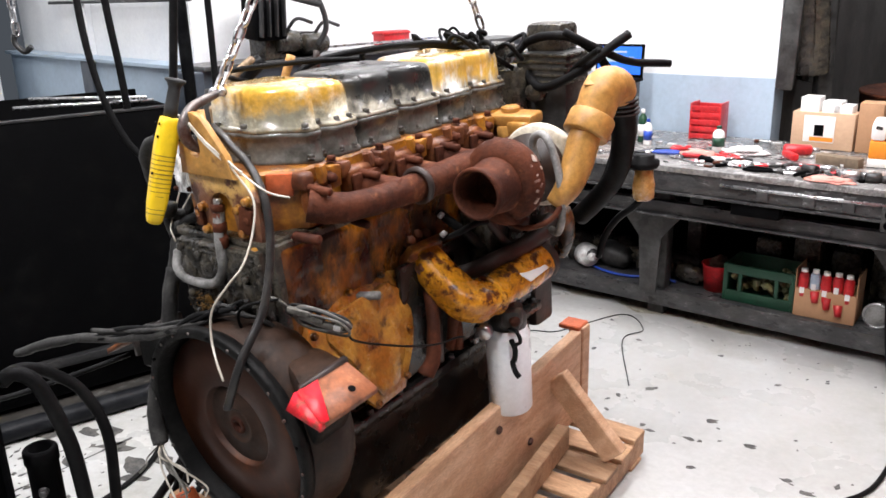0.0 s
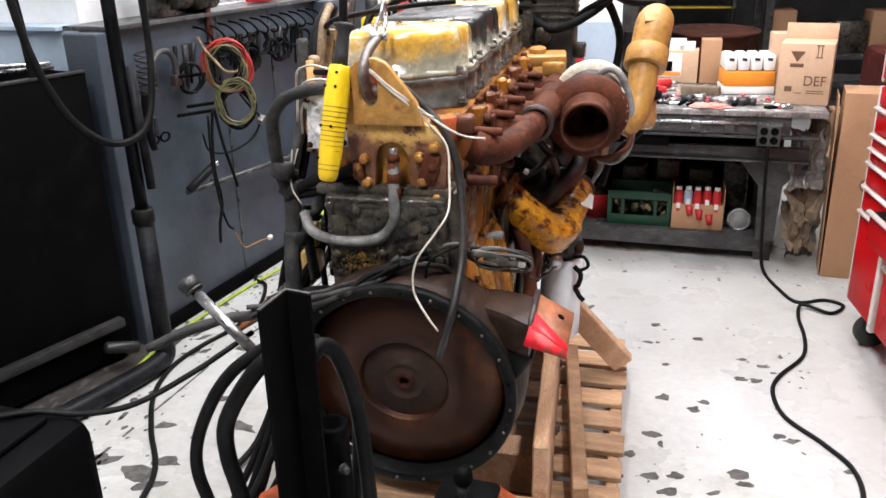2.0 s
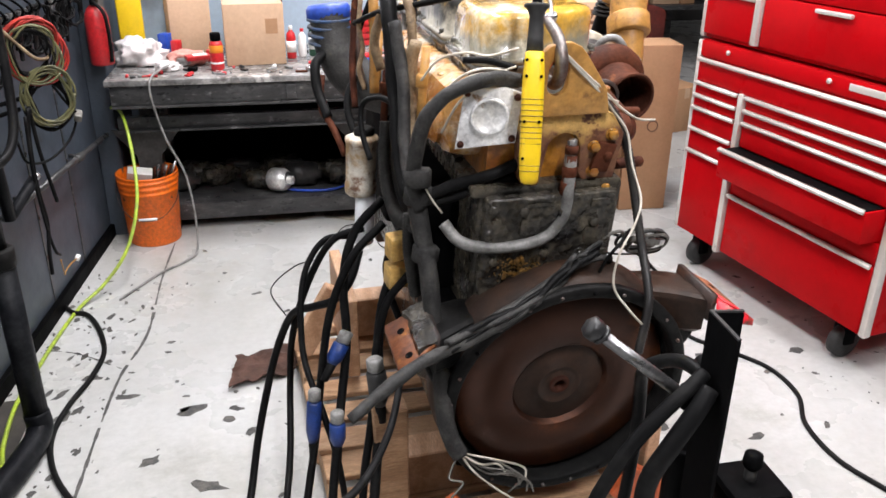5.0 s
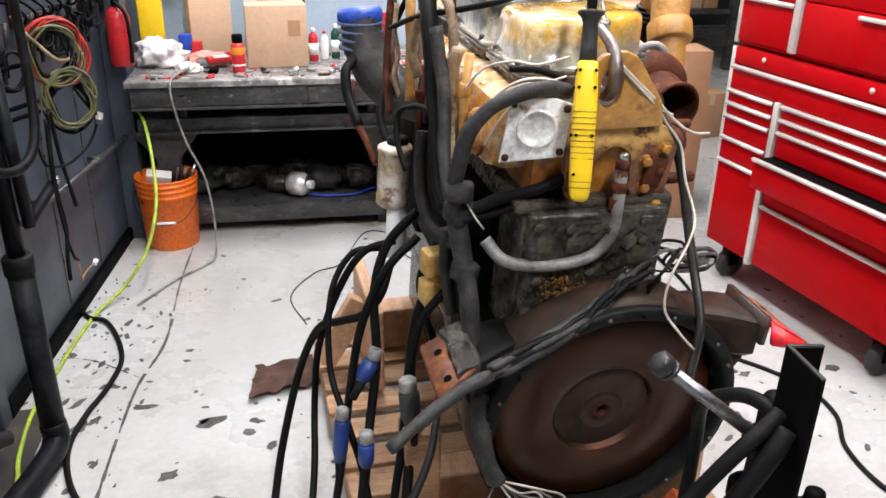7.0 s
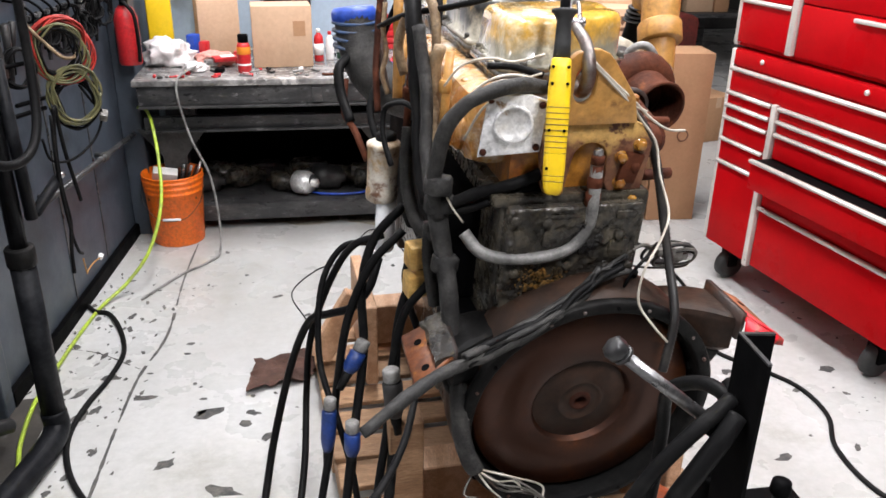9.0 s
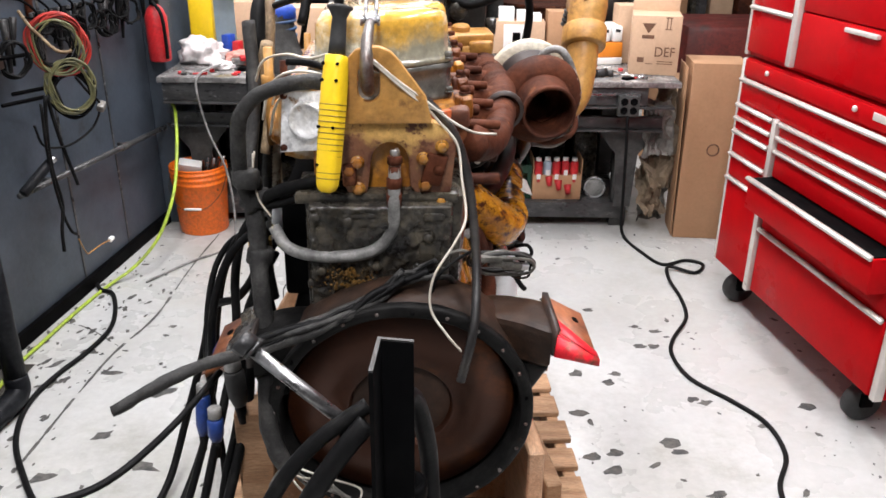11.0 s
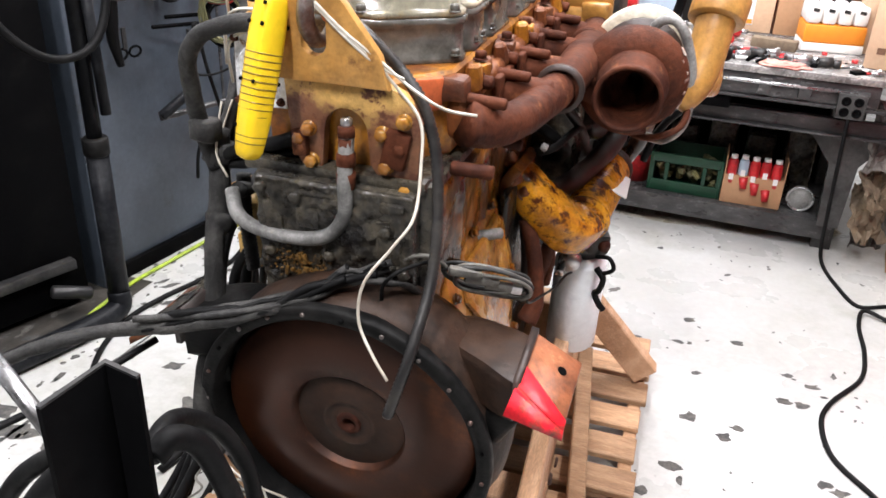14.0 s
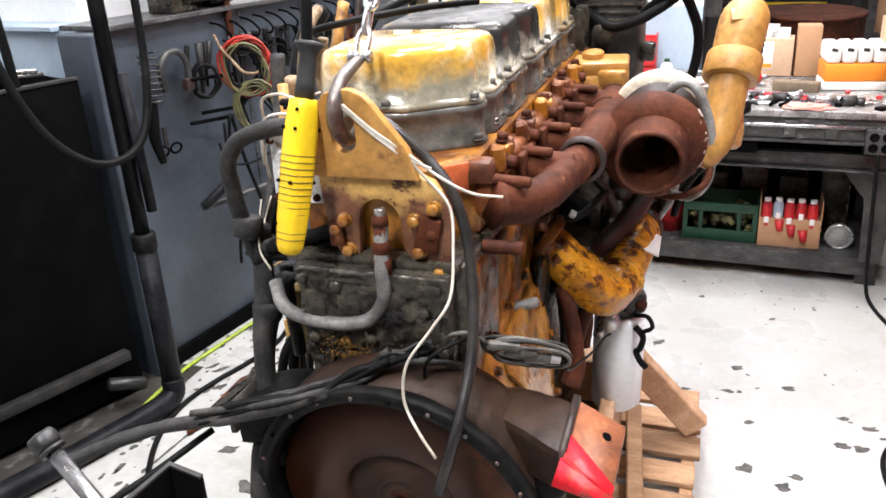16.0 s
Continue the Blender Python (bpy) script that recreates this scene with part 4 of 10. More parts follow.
for k in range(6):
    yk = 0.215 + 0.163 * k
    bm = bmesh.new()
    box(bm, (0.118, yk + (0.02 if k == 0 else 0), 1.262 if k == 0 else 1.27), (0.05, 0.075 if k == 0 else 0.105, 0.085 if k == 0 else 0.10), bevel=0.018, seg=3)
    box(bm, (0.110, yk - (0.01 if k == 0 else 0.05), 1.318), (0.05, 0.035, 0.045), bevel=0.008, seg=2)
    bmesh.ops.subdivide_edges(bm, edges=bm.edges[:], cuts=1, use_grid_fill=True)
    fl = part("exhaust_port", roughen(bm, 0.005, 32, k), M["rust_orange"], eng, "rusted exhaust port boss")
    part("port_stud", rod(bmesh.new(), (0.115, yk - 0.012, 1.303), (0.205, yk - 0.012, 1.298), 0.0105, bevel=0.003), M["rust"], fl)
    part("port_stud", rod(bmesh.new(), (0.115, yk + 0.05, 1.225), (0.195, yk + 0.05, 1.220), 0.0105, bevel=0.003), M["rust"], fl)
    part("port_nut", bolt(bmesh.new(), (0.140, yk + 0.045, 1.315), (1, 0, 0), 0.013, 0.02), M["rust"], fl)
    bm = box(bmesh.new(), (0.124, yk + 0.070 + 0.006 * (k % 2), 1.312), (0.040, 0.034, 0.062 - 0.004 * (k % 3)), rot=(0, 6, 8 * (k % 3) - 8), bevel=0.006, seg=2)
    box(bm, (0.132, yk + 0.032, 1.325), (0.026, 0.022, 0.050 - 0.005 * (k % 2)), rot=(5, -8, 12), bevel=0.005, seg=1)
    bmesh.ops.subdivide_edges(bm, edges=bm.edges[:], cuts=1, use_grid_fill=True)
    part("injector_boss", roughen(bm, 0.004, 45, k), M["rust_orange"] if k % 2 else M["yellow_rust"], fl)
    part("port_nut", bolt(bmesh.new(), (0.128, yk + 0.072 + 0.006 * (k % 2), 1.347 - 0.006 * (k % 3)), (0, 0.1, 1), 0.011, 0.014), M["rust"], fl)


def cover_outline(y0, y1, x0, x1, first, z, inset, mid=0.030):
    """One cover over two cylinders: lobed along the right side, the first one cut off at its back corner."""
    pts = []
    ym = (y0 + y1) / 2
    xr = x1 - inset
    right = [(xr - 0.012, y0 + inset), (xr, y0 + 0.018 + inset), (xr, ym - 0.030), (xr - mid * 0.75, ym - 0.012), (xr - mid, ym - 0.004), (xr - mid, ym + 0.004), (xr - mid * 0.75, ym + 0.012),
             (xr, ym + 0.030), (xr, y1 - 0.018 - inset), (xr - 0.012, y1 - inset)]
    if first:
        right = [(-0.045, y0 + inset), (-0.025, y0 + 0.004 + inset), (xr - 0.012, ym - 0.055), (xr, ym - 0.035), (xr - 0.002, ym - 0.014), (xr - mid, ym - 0.004), (xr - mid, ym + 0.006),
                 (xr - mid * 0.75, ym + 0.014), (xr, ym + 0.032), (xr, y1 - 0.018 - inset), (xr - 0.012, y1 - inset)][1:]
    left = [(x0 + inset + 0.02, y1 - inset), (x0 + inset, y1 - 0.02 - inset), (x0 + inset, y0 + 0.02 + inset), (x0 + inset + 0.02, y0 + inset)]
    return [(x, y, z) for x, y in right + left]


covers = ((0.185, 0.432, M["cover"], "yellow paint with grey grime"), (0.436, 0.768, M["cover_black"], "soot-black paint with yellow patches"),
          (0.772, 1.098, M["cover_pale"], "faded yellow paint with white streaks"))
for k, (y0, y1, material, label) in enumerate(covers):
    first = k == 0
    bm = bmesh.new()
    loft(bm, [cover_outline(y0, y1, -0.215, 0.100, first, z, i) for z, i in ((1.342, 0.004), (1.346, 0.0), (1.354, 0.0), (1.359, 0.006), (1.408, 0.007), (1.414, 0.0), (1.424, 0.0), (1.4245, 0.012))])
    base = part("cover_spacer", bm, M["cover_base"], eng, "grimy grey valve cover base")
    bm = bmesh.new()
    loft(bm, [cover_outline(y0, y1, -0.212, 0.097, first, z, i) for z, i in ((1.4255, 0.0), (1.434, 0.0), (1.437, 0.005), (1.440, 0.011), (1.505, 0.015), (1.521, 0.018), (1.530, 0.024), (1.535, 0.036))])
    vc = part("valve_cover", bm, material, eng, label)
    ym = (y0 + y1) / 2
    for x, y in ((0.086, ym + 0.05), (0.086, y1 - 0.03), (0.068, ym + 0.004), (0.086, (ym - 0.05) if first else (y0 + 0.03)), (-0.202, y0 + 0.05), (-0.202, y1 - 0.05)) + (((-0.06, y0 + 0.010), (-0.16, y0 + 0.010), (0.02, y0 + 0.055)) if first else ()):
        part("cover_bolt", bolt(bmesh.new(), (x, y, 1.434), (0, 0, 1), 0.009, 0.012), M["cover_base"], vc)
        part("spacer_bolt", bolt(bmesh.new(), (x + (0.004 if x > 0 else -0.004), y, 1.358), (0, 0, 1), 0.009, 0.010), M["cover_base"], base)

# lifting bracket on the back of the head
FY = 0.082
bm = bmesh.new()
hole = ring_pts(-0.077, 1.385, 0.0215, 14, 180, 360) + [(-0.0555, 1.385)] + ring_pts(-0.077, 1.418, 0.0215, 14, 0, 180) + [(-0.0985, 1.418)]
prism(bm, [(-0.145, 1.318), (0.050, 1.318), (0.036, 1.372), (-0.020, 1.446), (-0.035, 1.462), (-0.055, 1.471), (-0.080, 1.473), (-0.103, 1.465), (-0.120, 1.448), (-0.132, 1.405)], 0.018,
      pose(0, FY - 0.004, 0) @ FACE_Y, bevel=0.004, holes=[hole])
bm.transform(Matrix.Translation((0, 0, 0.03)))
eye = part("lifting_eye", bm, M["yellow_tan"], eng, "yellow steel lifting eye plate")
bm = bmesh.new()
arch = [(0.004, 1.19), (0.004, 1.265)] + ring_pts(-0.034, 1.266, 0.038, 10, 0, 180) + [(-0.073, 1.262), (-0.078, 1.19)]
prism(bm, [(-0.145, 1.350), (-0.142, 1.28), (-0.130, 1.21), (-0.115, 1.178), (-0.085, 1.176)] + [(-0.080, 1.20)] + list(reversed(arch))[1:-1] + [(0.008, 1.21), (0.035, 1.168), (0.078, 1.135), (0.092, 1.140),
      (0.102, 1.295), (0.070, 1.340), (0.048, 1.350)], 0.022, pose(0, FY + 0.014, 0) @ FACE_Y, bevel=0.004)
brk = part("bracket_plate", roughen(bm, 0.0006, 60), M["blistered"], eng, "rust-blistered yellow bracket plate")
for x, z in ((-0.101, 1.262), (-0.099, 1.203), (0.072, 1.296), (0.034, 1.270), (0.040, 1.212), (0.066, 1.248), (0.075, 1.172), (-0.118, 1.245)):
    part("bracket_bolt", bolt(bmesh.new(), (x, FY - 0.008, z), (0, -1, 0), 0.0115, 0.014), M["rust"] if x == 0.066 else M["amber_tan"], brk)
part("lug", roughen(box(bmesh.new(), (-0.118, FY - 0.012, 1.235), (0.03, 0.02, 0.05), bevel=0.006), 0.002, 60), M["rust"], brk)
part("lug", roughen(box(bmesh.new(), (0.058, FY - 0.012, 1.245), (0.045, 0.016, 0.07), rot=(0, 12, 0), bevel=0.006), 0.002, 60), M["rust"], brk)

# hydraulic hose on the back
bm = bmesh.new()
sweep(bm, [(-0.024, 0.058, 1.27), (-0.024, 0.045, 1.19), (-0.027, 0.042, 1.12), (-0.060, 0.040, 1.075), (-0.12, 0.040, 1.058), (-0.20, 0.045, 1.058), (-0.255, 0.06, 1.072), (-0.285, 0.09, 1.105)], 0.0135, per=8)
uh = part("oil_hose", bm, M["hose_light"], eng, "grey braided oil hose with rusty end fitting")
bm = bmesh.new()
lathe(bm, (-0.024, 0.048, 1.172), (-0.024, 0.058, 1.30), [(0, 0), (0.0155, 0), (0.0165, 0.028), (0.0135, 0.030), (0.0135, 0.040), (0.0165, 0.042), (0.0165, 0.062), (0.013, 0.066), (0.013, 0.09), (0, 0.09)], seg=12)
bolt(bm, (-0.024, 0.056, 1.262), (0, 0.06, 1), 0.016, 0.018, False)
part("hose_fitting", bm, M["rust"], uh, "rusted crimp and nut")
part("hose_cap", rod(bmesh.new(), (-0.024, 0.058, 1.278), (-0.024, 0.060, 1.296), 0.010, bevel=0.003), M["steel"], uh)

# aluminium cover at the back left of the head
bm = bmesh.new()
AL = pose(-0.204, 0.108, 1.338, 0, 0, -16) @ Matrix.Scale(1.12, 4)
prism(bm, [(-0.055, -0.062), (0.058, -0.045), (0.062, 0.052), (0.03, 0.062), (-0.045, 0.058)], 0.012, AL @ FACE_Y, bevel=0.003)
lathe(bm, AL @ Vector((0.004, -0.012, 0.008)), AL @ Vector((0.004, -1, 0.008)), [(0.040, 0), (0.040, 0.008), (0.036, 0.011), (0.033, 0.004), (0, 0.003)], seg=28)
alc = part("end_cover", bm, M["white_metal"], eng, "scuffed bare aluminium end cover")
for x, z in ((-0.045, -0.050), (0.05, -0.035), (0.052, 0.045), (-0.04, 0.05)):
    p = AL @ Vector((x, -0.012, z))
    part("end_cover_bolt", bolt(bmesh.new(), p, AL.to_3x3() @ Vector((0, -1, 0)), 0.006, 0.007), M["rust"], alc)
bm = bmesh.new()
span(bm, (-0.285, 0.135, 1.225), (-0.15, 0.75, 1.395), bevel=0.052)
for k in range(4):
    rod(bm, (-0.30, 0.22 + 0.15 * k, 1.30), (-0.20, 0.22 + 0.15 * k, 1.30), 0.052, seg=18, bevel=0.012)
    box(bm, (-0.24, 0.295 + 0.15 * k, 1.375), (0.05, 0.03, 0.03), bevel=0.01)
bmesh.ops.subdivide_edges(bm, edges=[e for e in bm.edges if e.calc_length() > 0.08], cuts=4, use_grid_fill=True)
part("intake_manifold", roughen(bm, 0.002, 20), M["orange_grime"], eng, "rusty yellow intake manifold")

# exhaust manifold
bm = bmesh.new()
sweep(bm, [(0.140, 0.185, 1.262), (0.175, 0.225, 1.248), (0.205, 0.29, 1.242), (0.228, 0.40, 1.244), (0.243, 0.52, 1.248), (0.25, 0.66, 1.25), (0.245, 0.80, 1.25), (0.235, 0.95, 1.25), (0.20, 1.04, 1.25)],
      [0.043, 0.041, 0.037, 0.037, 0.042, 0.048, 0.044, 0.040, 0.04], seg=18, per=6)
man = part("exhaust_manifold", roughen(bm, 0.002, 35), M["rust"], eng, "deep brown rusted exhaust manifold")
for k in range(1, 6):
    yk = 0.215 + 0.163 * k
    part("runner", roughen(sweep(bmesh.new(), [(0.13, yk, 1.262), (0.18, yk + 0.01, 1.26), (0.235, yk + 0.03, 1.25)], [0.037, 0.033, 0.034], seg=12), 0.0015, 40), M["rust"], man)
    part("port_flange", box(bmesh.new(), (0.150, yk, 1.262), (0.016, 0.10, 0.085), bevel=0.006), M["rust"], man)
for yy in (0.465, 0.48, 0.79, 0.805):
    part("slip_ring", lathe(bmesh.new(), (0.240, yy, 1.247), (0.243, yy + 1, 1.25), [(0.035, 0), (0.049, 0), (0.049, 0.008), (0.035, 0.008)], seg=18), M["rust"], man)
part("manifold_clamp", lathe(bmesh.new(), (0.244, 0.455, 1.25), (0.245, 1.455, 1.25), [(0.042, 0), (0.052, 0.002), (0.052, 0.014), (0.042, 0.016)], seg=20), M["rust_dark"], man)
for k in range(5):
    part("manifold_stud", rod(bmesh.new(), (0.16, 0.30 + 0.165 * k, 1.19), (0.215, 0.30 + 0.165 * k, 1.185), 0.011, bevel=0.003), M["rust"], man)
part("spacer_tube", rod(bmesh.new(), (0.13, 0.14, 1.195), (0.205, 0.15, 1.192), 0.013, bevel=0.003), M["rust"], man)
bm = bmesh.new()
prism(bm, [(-0.05, -0.06), (0.05, -0.06), (0.05, 0.06), (-0.05, 0.06)], 0.02, pose(0.285, 0.655, 1.215, 0, -35, 0) @ FACE_X, bevel=0.006)
sweep(bm, [(0.245, 0.655, 1.245), (0.30, 0.665, 1.20), (0.345, 0.69, 1.165)], [0.05, 0.05, 0.055], seg=16)
part("turbo_foot", roughen(bm, 0.001, 40), M["rust"], man)

# turbocharger
TC = Vector((0.371, 0.664, 1.221))
AX = Vector((-0.04, 1, 0.0)).normalized()
bm = bmesh.new()
mouth = TC - AX * 0.135
lathe(bm, mouth, TC, [(0.052, 0.11), (0.060, 0.06), (0.0635, 0.004), (0.0655, 0.0), (0.071, 0.0), (0.0735, 0.003), (0.0735, 0.012), (0.068, 0.017), (0.066, 0.050), (0.075, 0.070), (0.080, 0.10)], seg=36)
rot = AX.to_track_quat("Y", "Z").to_matrix().to_4x4()
rings = []
for i in range(41):
    a = radians(9 * i)
    grow = 0.047 + 0.015 * (i / 40)
    r0 = 0.070
    ring = []
    for k in range(14):
        b = 2 * math.pi * k / 14
        rr = r0 + grow * math.cos(b)
        ring.append(TC + rot @ Vector((rr * math.cos(a - 1.2), 0.010 + 0.85 * grow * math.sin(b), rr * math.sin(a - 1.2))))
    rings.append(ring)
loft(bm, rings)
lathe(bm, TC - AX * 0.04, TC + AX, [(0.045, 0), (0.09, 0.012), (0.10, 0.05), (0.085, 0.09), (0.0, 0.09)], seg=30)
turb = part("turbine_housing", roughen(bm, 0.0010, 40), M["rust"], eng, "rust-brown turbine housing with chalk marks")
bm = bmesh.new()
lathe(bm, TC + AX * 0.05, TC + AX * 2, [(0.0, 0.0), (0.075, 0.0), (0.075, 0.02), (0.05, 0.03), (0.045, 0.09), (0.105, 0.10), (0.105, 0.115), (0.0, 0.115)], seg=30)
part("bearing_housing", bm, M["rust_dark"], eng)
bm = bmesh.new()
CC = TC + AX * 0.205
lathe(bm, CC, CC + AX, [(0.092, -0.02), (0.120, -0.018), (0.126, -0.012), (0.126, 0.010), (0.118, 0.016), (0.10, 0.018)], seg=40)
part("compressor_flange", bm, M["cream_alloy"], eng, "pale compressor clamp ring")
bm = bmesh.new()
rings = []
for i in range(33):
    a = radians(10 * i)
    grow = 0.032 + 0.014 * (i / 32)
    ring = []
    for k in range(12):
        b = 2 * math.pi * k / 12
        rr = 0.070 + grow * math.cos(b)
        ring.append(CC + rot @ Vector((rr * math.cos(a), 0.052 + grow * math.sin(b), rr * math.sin(a))))
    rings.append(ring)
loft(bm, rings)
lathe(bm, CC, CC + AX, [(0, 0.0), (0.105, 0.0), (0.10, 0.05), (0.07, 0.09), (0.06, 0.13), (0.05, 0.13), (0.0, 0.10)], seg=30)
part("compressor_housing", bm, M["cover_base"], eng, "dull alloy compressor housing")
# pale chalk writing on the turbine housing, as plain bars
random.seed(12)
for j in range(11):
    a = radians(38 - 7.4 * j)
    swell = 0.047 + 0.015 * ((a + 1.2) % (2 * math.pi)) / (2 * math.pi)
    off = random.uniform(-0.022, 0.020)
    b = math.asin(off / (0.85 * swell))
    p = TC + rot @ Vector(((0.070 + swell * math.cos(b)) * math.cos(a), 0.010 + off, (0.070 + swell * math.cos(b)) * math.sin(a)))
    part("chalk_mark", roughen(box(bmesh.new(), p, (0.0014, random.uniform(0.003, 0.012) * (1.8 if j % 4 == 0 else 1), random.uniform(0.003, 0.015) * (1.9 if j % 4 == 0 else 1)), rot=(random.uniform(-35, 35), -math.degrees(a), math.degrees(b)), bevel=0.001), 0.001, 120, j), M["chalk"], turb)
# oil line looping over the turbo
bm = bmesh.new()
sweep(bm, [(0.395, 0.80, 1.25), (0.385, 0.795, 1.30), (0.405, 0.785, 1.332), (0.440, 0.775, 1.332), (0.470, 0.765, 1.29), (0.492, 0.76, 1.22), (0.498, 0.76, 1.11), (0.46, 0.80, 1.04), (0.40, 0.86, 1.02)],
      0.0115, per=7)
part("turbo_oil_line", bm, M["hose_light"], eng, "grey oil line looped over the turbocharger")
bm = bmesh.new()
sweep(bm, [(0.34, 0.70, 1.10), (0.42, 0.68, 1.085), (0.49, 0.71, 1.11), (0.50, 0.78, 1.16)], 0.008, per=6)
part("turbo_drain_line", bm, M["rust"], eng)

# charge air pipe: yellow tube, clamp and elbow
bm = bmesh.new()
sweep(bm, [(0.474, 0.760, 1.140), (0.504, 0.786, 1.190), (0.514, 0.820, 1.25), (0.519, 0.848, 1.315), (0.523, 0.875, 1.350)], [0.028, 0.039, 0.045, 0.046, 0.046], seg=22)
ypipe = part("charge_pipe", bm, M["yellow_tan"], eng, "yellow painted charge air pipe")
bm = bmesh.new()
lathe(bm, (0.519, 0.852, 1.325), (0.529, 0.906, 1.395), [(0.044, 0), (0.064, 0.001), (0.066, 0.004), (0.066, 0.058), (0.064, 0.062), (0.050, 0.064)], seg=26)
cl = part("pipe_clamp", bm, M["yellow_tan"], ypipe, "wide yellow band clamp")
part("clamp_bolt", rod(bmesh.new(), (0.49, 0.838, 1.385), (0.56, 0.834, 1.385), 0.006), M["yellow_tan"], ypipe)
bm = bmesh.new()
sweep(bm, [(0.523, 0.875, 1.352), (0.528, 0.898, 1.390), (0.534, 0.918, 1.430), (0.538, 0.945, 1.448), (0.54, 0.99, 1.44), (0.54, 1.015, 1.415)], [0.053, 0.056, 0.058, 0.058, 0.056, 0.053], seg=22, per=7)
elbow = part("pipe_elbow", bm, M["yellow_tan"], eng, "faded yellow pipe elbow")
part("elbow_tab", box(bmesh.new(), (0.52, 0.89, 1.472), (0.03, 0.045, 0.012), rot=(30, 0, 10), bevel=0.003), M["yellow_tan"], elbow)
bm = bmesh.new()
sweep(bm, [(0.54, 1.01, 1.425), (0.54, 1.035, 1.37), (0.53, 1.07, 1.26), (0.49, 1.10, 1.14), (0.41, 1.12, 1.04), (0.34, 1.14, 0.97)], [0.050, 0.042, 0.036, 0.034, 0.034, 0.034], seg=16)
rub = part("rubber_pipe", bm, M["hose"], eng, "black rubber pipe")
for k in range(4):
    part("hose_clamp", lathe(bmesh.new(), (0.54 - 0.001 * k, 1.02 + 0.005 * k, 1.405 - 0.014 * k), (0.53, 1.06, 0.4), [(0.045, 0), (0.056, 0.002), (0.056, 0.007), (0.045, 0.009)], seg=20), M["grey_iron"], rub)

# coolant pipe on the right side
OUT = Vector((-0.014, 0.0, 0.0))


def out(*pts):
    return [Vector(q) + OUT for q in pts]


def casting(bm, pts, sizes, power=3.4, seg=20, per=6):
    """A cast pipe of squarish section along the points; sizes are half widths across and up."""
    line = curve_points(pts, per)
    n = len(line)
    xs = np.linspace(0, 1, len(sizes))
    rings = []
    for i, p in enumerate(line):
        t = (line[min(i + 1, n - 1)] - line[max(i - 1, 0)]).normalized()
        side_ = t.cross(Vector((0, 1, 0))).normalized()
        other = side_.cross(t)
        w, h = (float(np.interp(i / (n - 1), xs, [q[k] for q in sizes])) for k in (0, 1))
        ring = []
        for k in range(seg):
            a = 2 * math.pi * k / seg
            q = (abs(math.cos(a)) ** power + abs(math.sin(a)) ** power) ** (-1 / power)
            ring.append(p + side_ * (w * q * math.cos(a)) + other * (h * q * math.sin(a)))
        rings.append(ring)
    return loft(bm, rings)


bm = casting(bmesh.new(), [(0.128, 0.566, 1.008), (0.160, 0.562, 0.983), (0.200, 0.562, 0.946), (0.242, 0.566, 0.903), (0.278, 0.580, 0.870), (0.300, 0.612, 0.856), (0.306, 0.650, 0.852)],
             [(0.040, 0.050), (0.043, 0.053), (0.046, 0.055), (0.050, 0.057), (0.056, 0.058), (0.057, 0.057), (0.054, 0.054)])
wp = part("coolant_elbow", roughen(roughen(bm, 0.003, 14), 0.0015, 40), M["flecked"], eng, "rust-flecked yellow coolant elbow")
bm = bmesh.new()
prism(bm, [(-0.064, -0.052), (0.058, -0.052), (0.072, 0), (0.058, 0.056), (-0.064, 0.056), (-0.080, 0)], 0.028, pose(0.128, 0.560, 1.006, 0, 34, -4) @ FACE_X, bevel=0.006)
part("elbow_flange", roughen(bm, 0.002, 50), M["yellow_rust"], wp, "rust-crusted flange")
for dy, dz in ((-0.056, 0.0), (0.052, 0.0), (0.0, 0.046), (-0.040, -0.036), (-0.035, 0.038), (0.03, 0.04)):
    part("flange_bolt", bolt(bmesh.new(), Vector((0.152 + dz * -0.55, 0.560 + dy, 1.010 + dz)), (1, -0.1, 0.6), 0.016, 0.020), M["rust_orange"], wp)
bm = bmesh.new()
bm = bmesh.new()
sweep(bm, out((0.320, 0.62, 0.852), (0.326, 0.72, 0.862), (0.330, 0.83, 0.874), (0.333, 0.92, 0.884)), [0.054, 0.060, 0.066, 0.066], seg=22)
lathe(bm, *out((0.320, 0.652, 0.855), (0.325, 0.74, 0.870)), [(0.05, 0), (0.067, 0.003), (0.067, 0.014), (0.05, 0.017)], seg=24)
cp = part("oil_cooler", roughen(bm, 0.0012, 40), M["flecked"], eng, "rusty yellow oil cooler tube")
part("paper_label", box(bmesh.new(), OUT + Vector((0.3870, 0.80, 0.899)), (0.004, 0.11, 0.046), rot=(6, -64, -3), bevel=0.001), M["white_paper"], cp, "scuffed white paper label")
part("cooler_end", roughen(lathe(bmesh.new(), *out((0.333, 0.90, 0.882), (0.340, 1.03, 0.897)), [(0.050, 0), (0.069, 0.005), (0.069, 0.03), (0.06, 0.04), (0.045, 0.05), (0, 0.055)], seg=24), 0.002, 40), M["rust_dark"], cp)
bm = bmesh.new()
sweep(bm, [(0.25, 0.56, 0.84), (0.235, 0.565, 0.76), (0.22, 0.57, 0.70)], 0.018, seg=12)
sweep(bm, [(0.215, 0.545, 0.92), (0.25, 0.57, 0.80), (0.245, 0.575, 0.70)], 0.012, seg=10)
part("drain_tube", bm, M["rust"], eng)

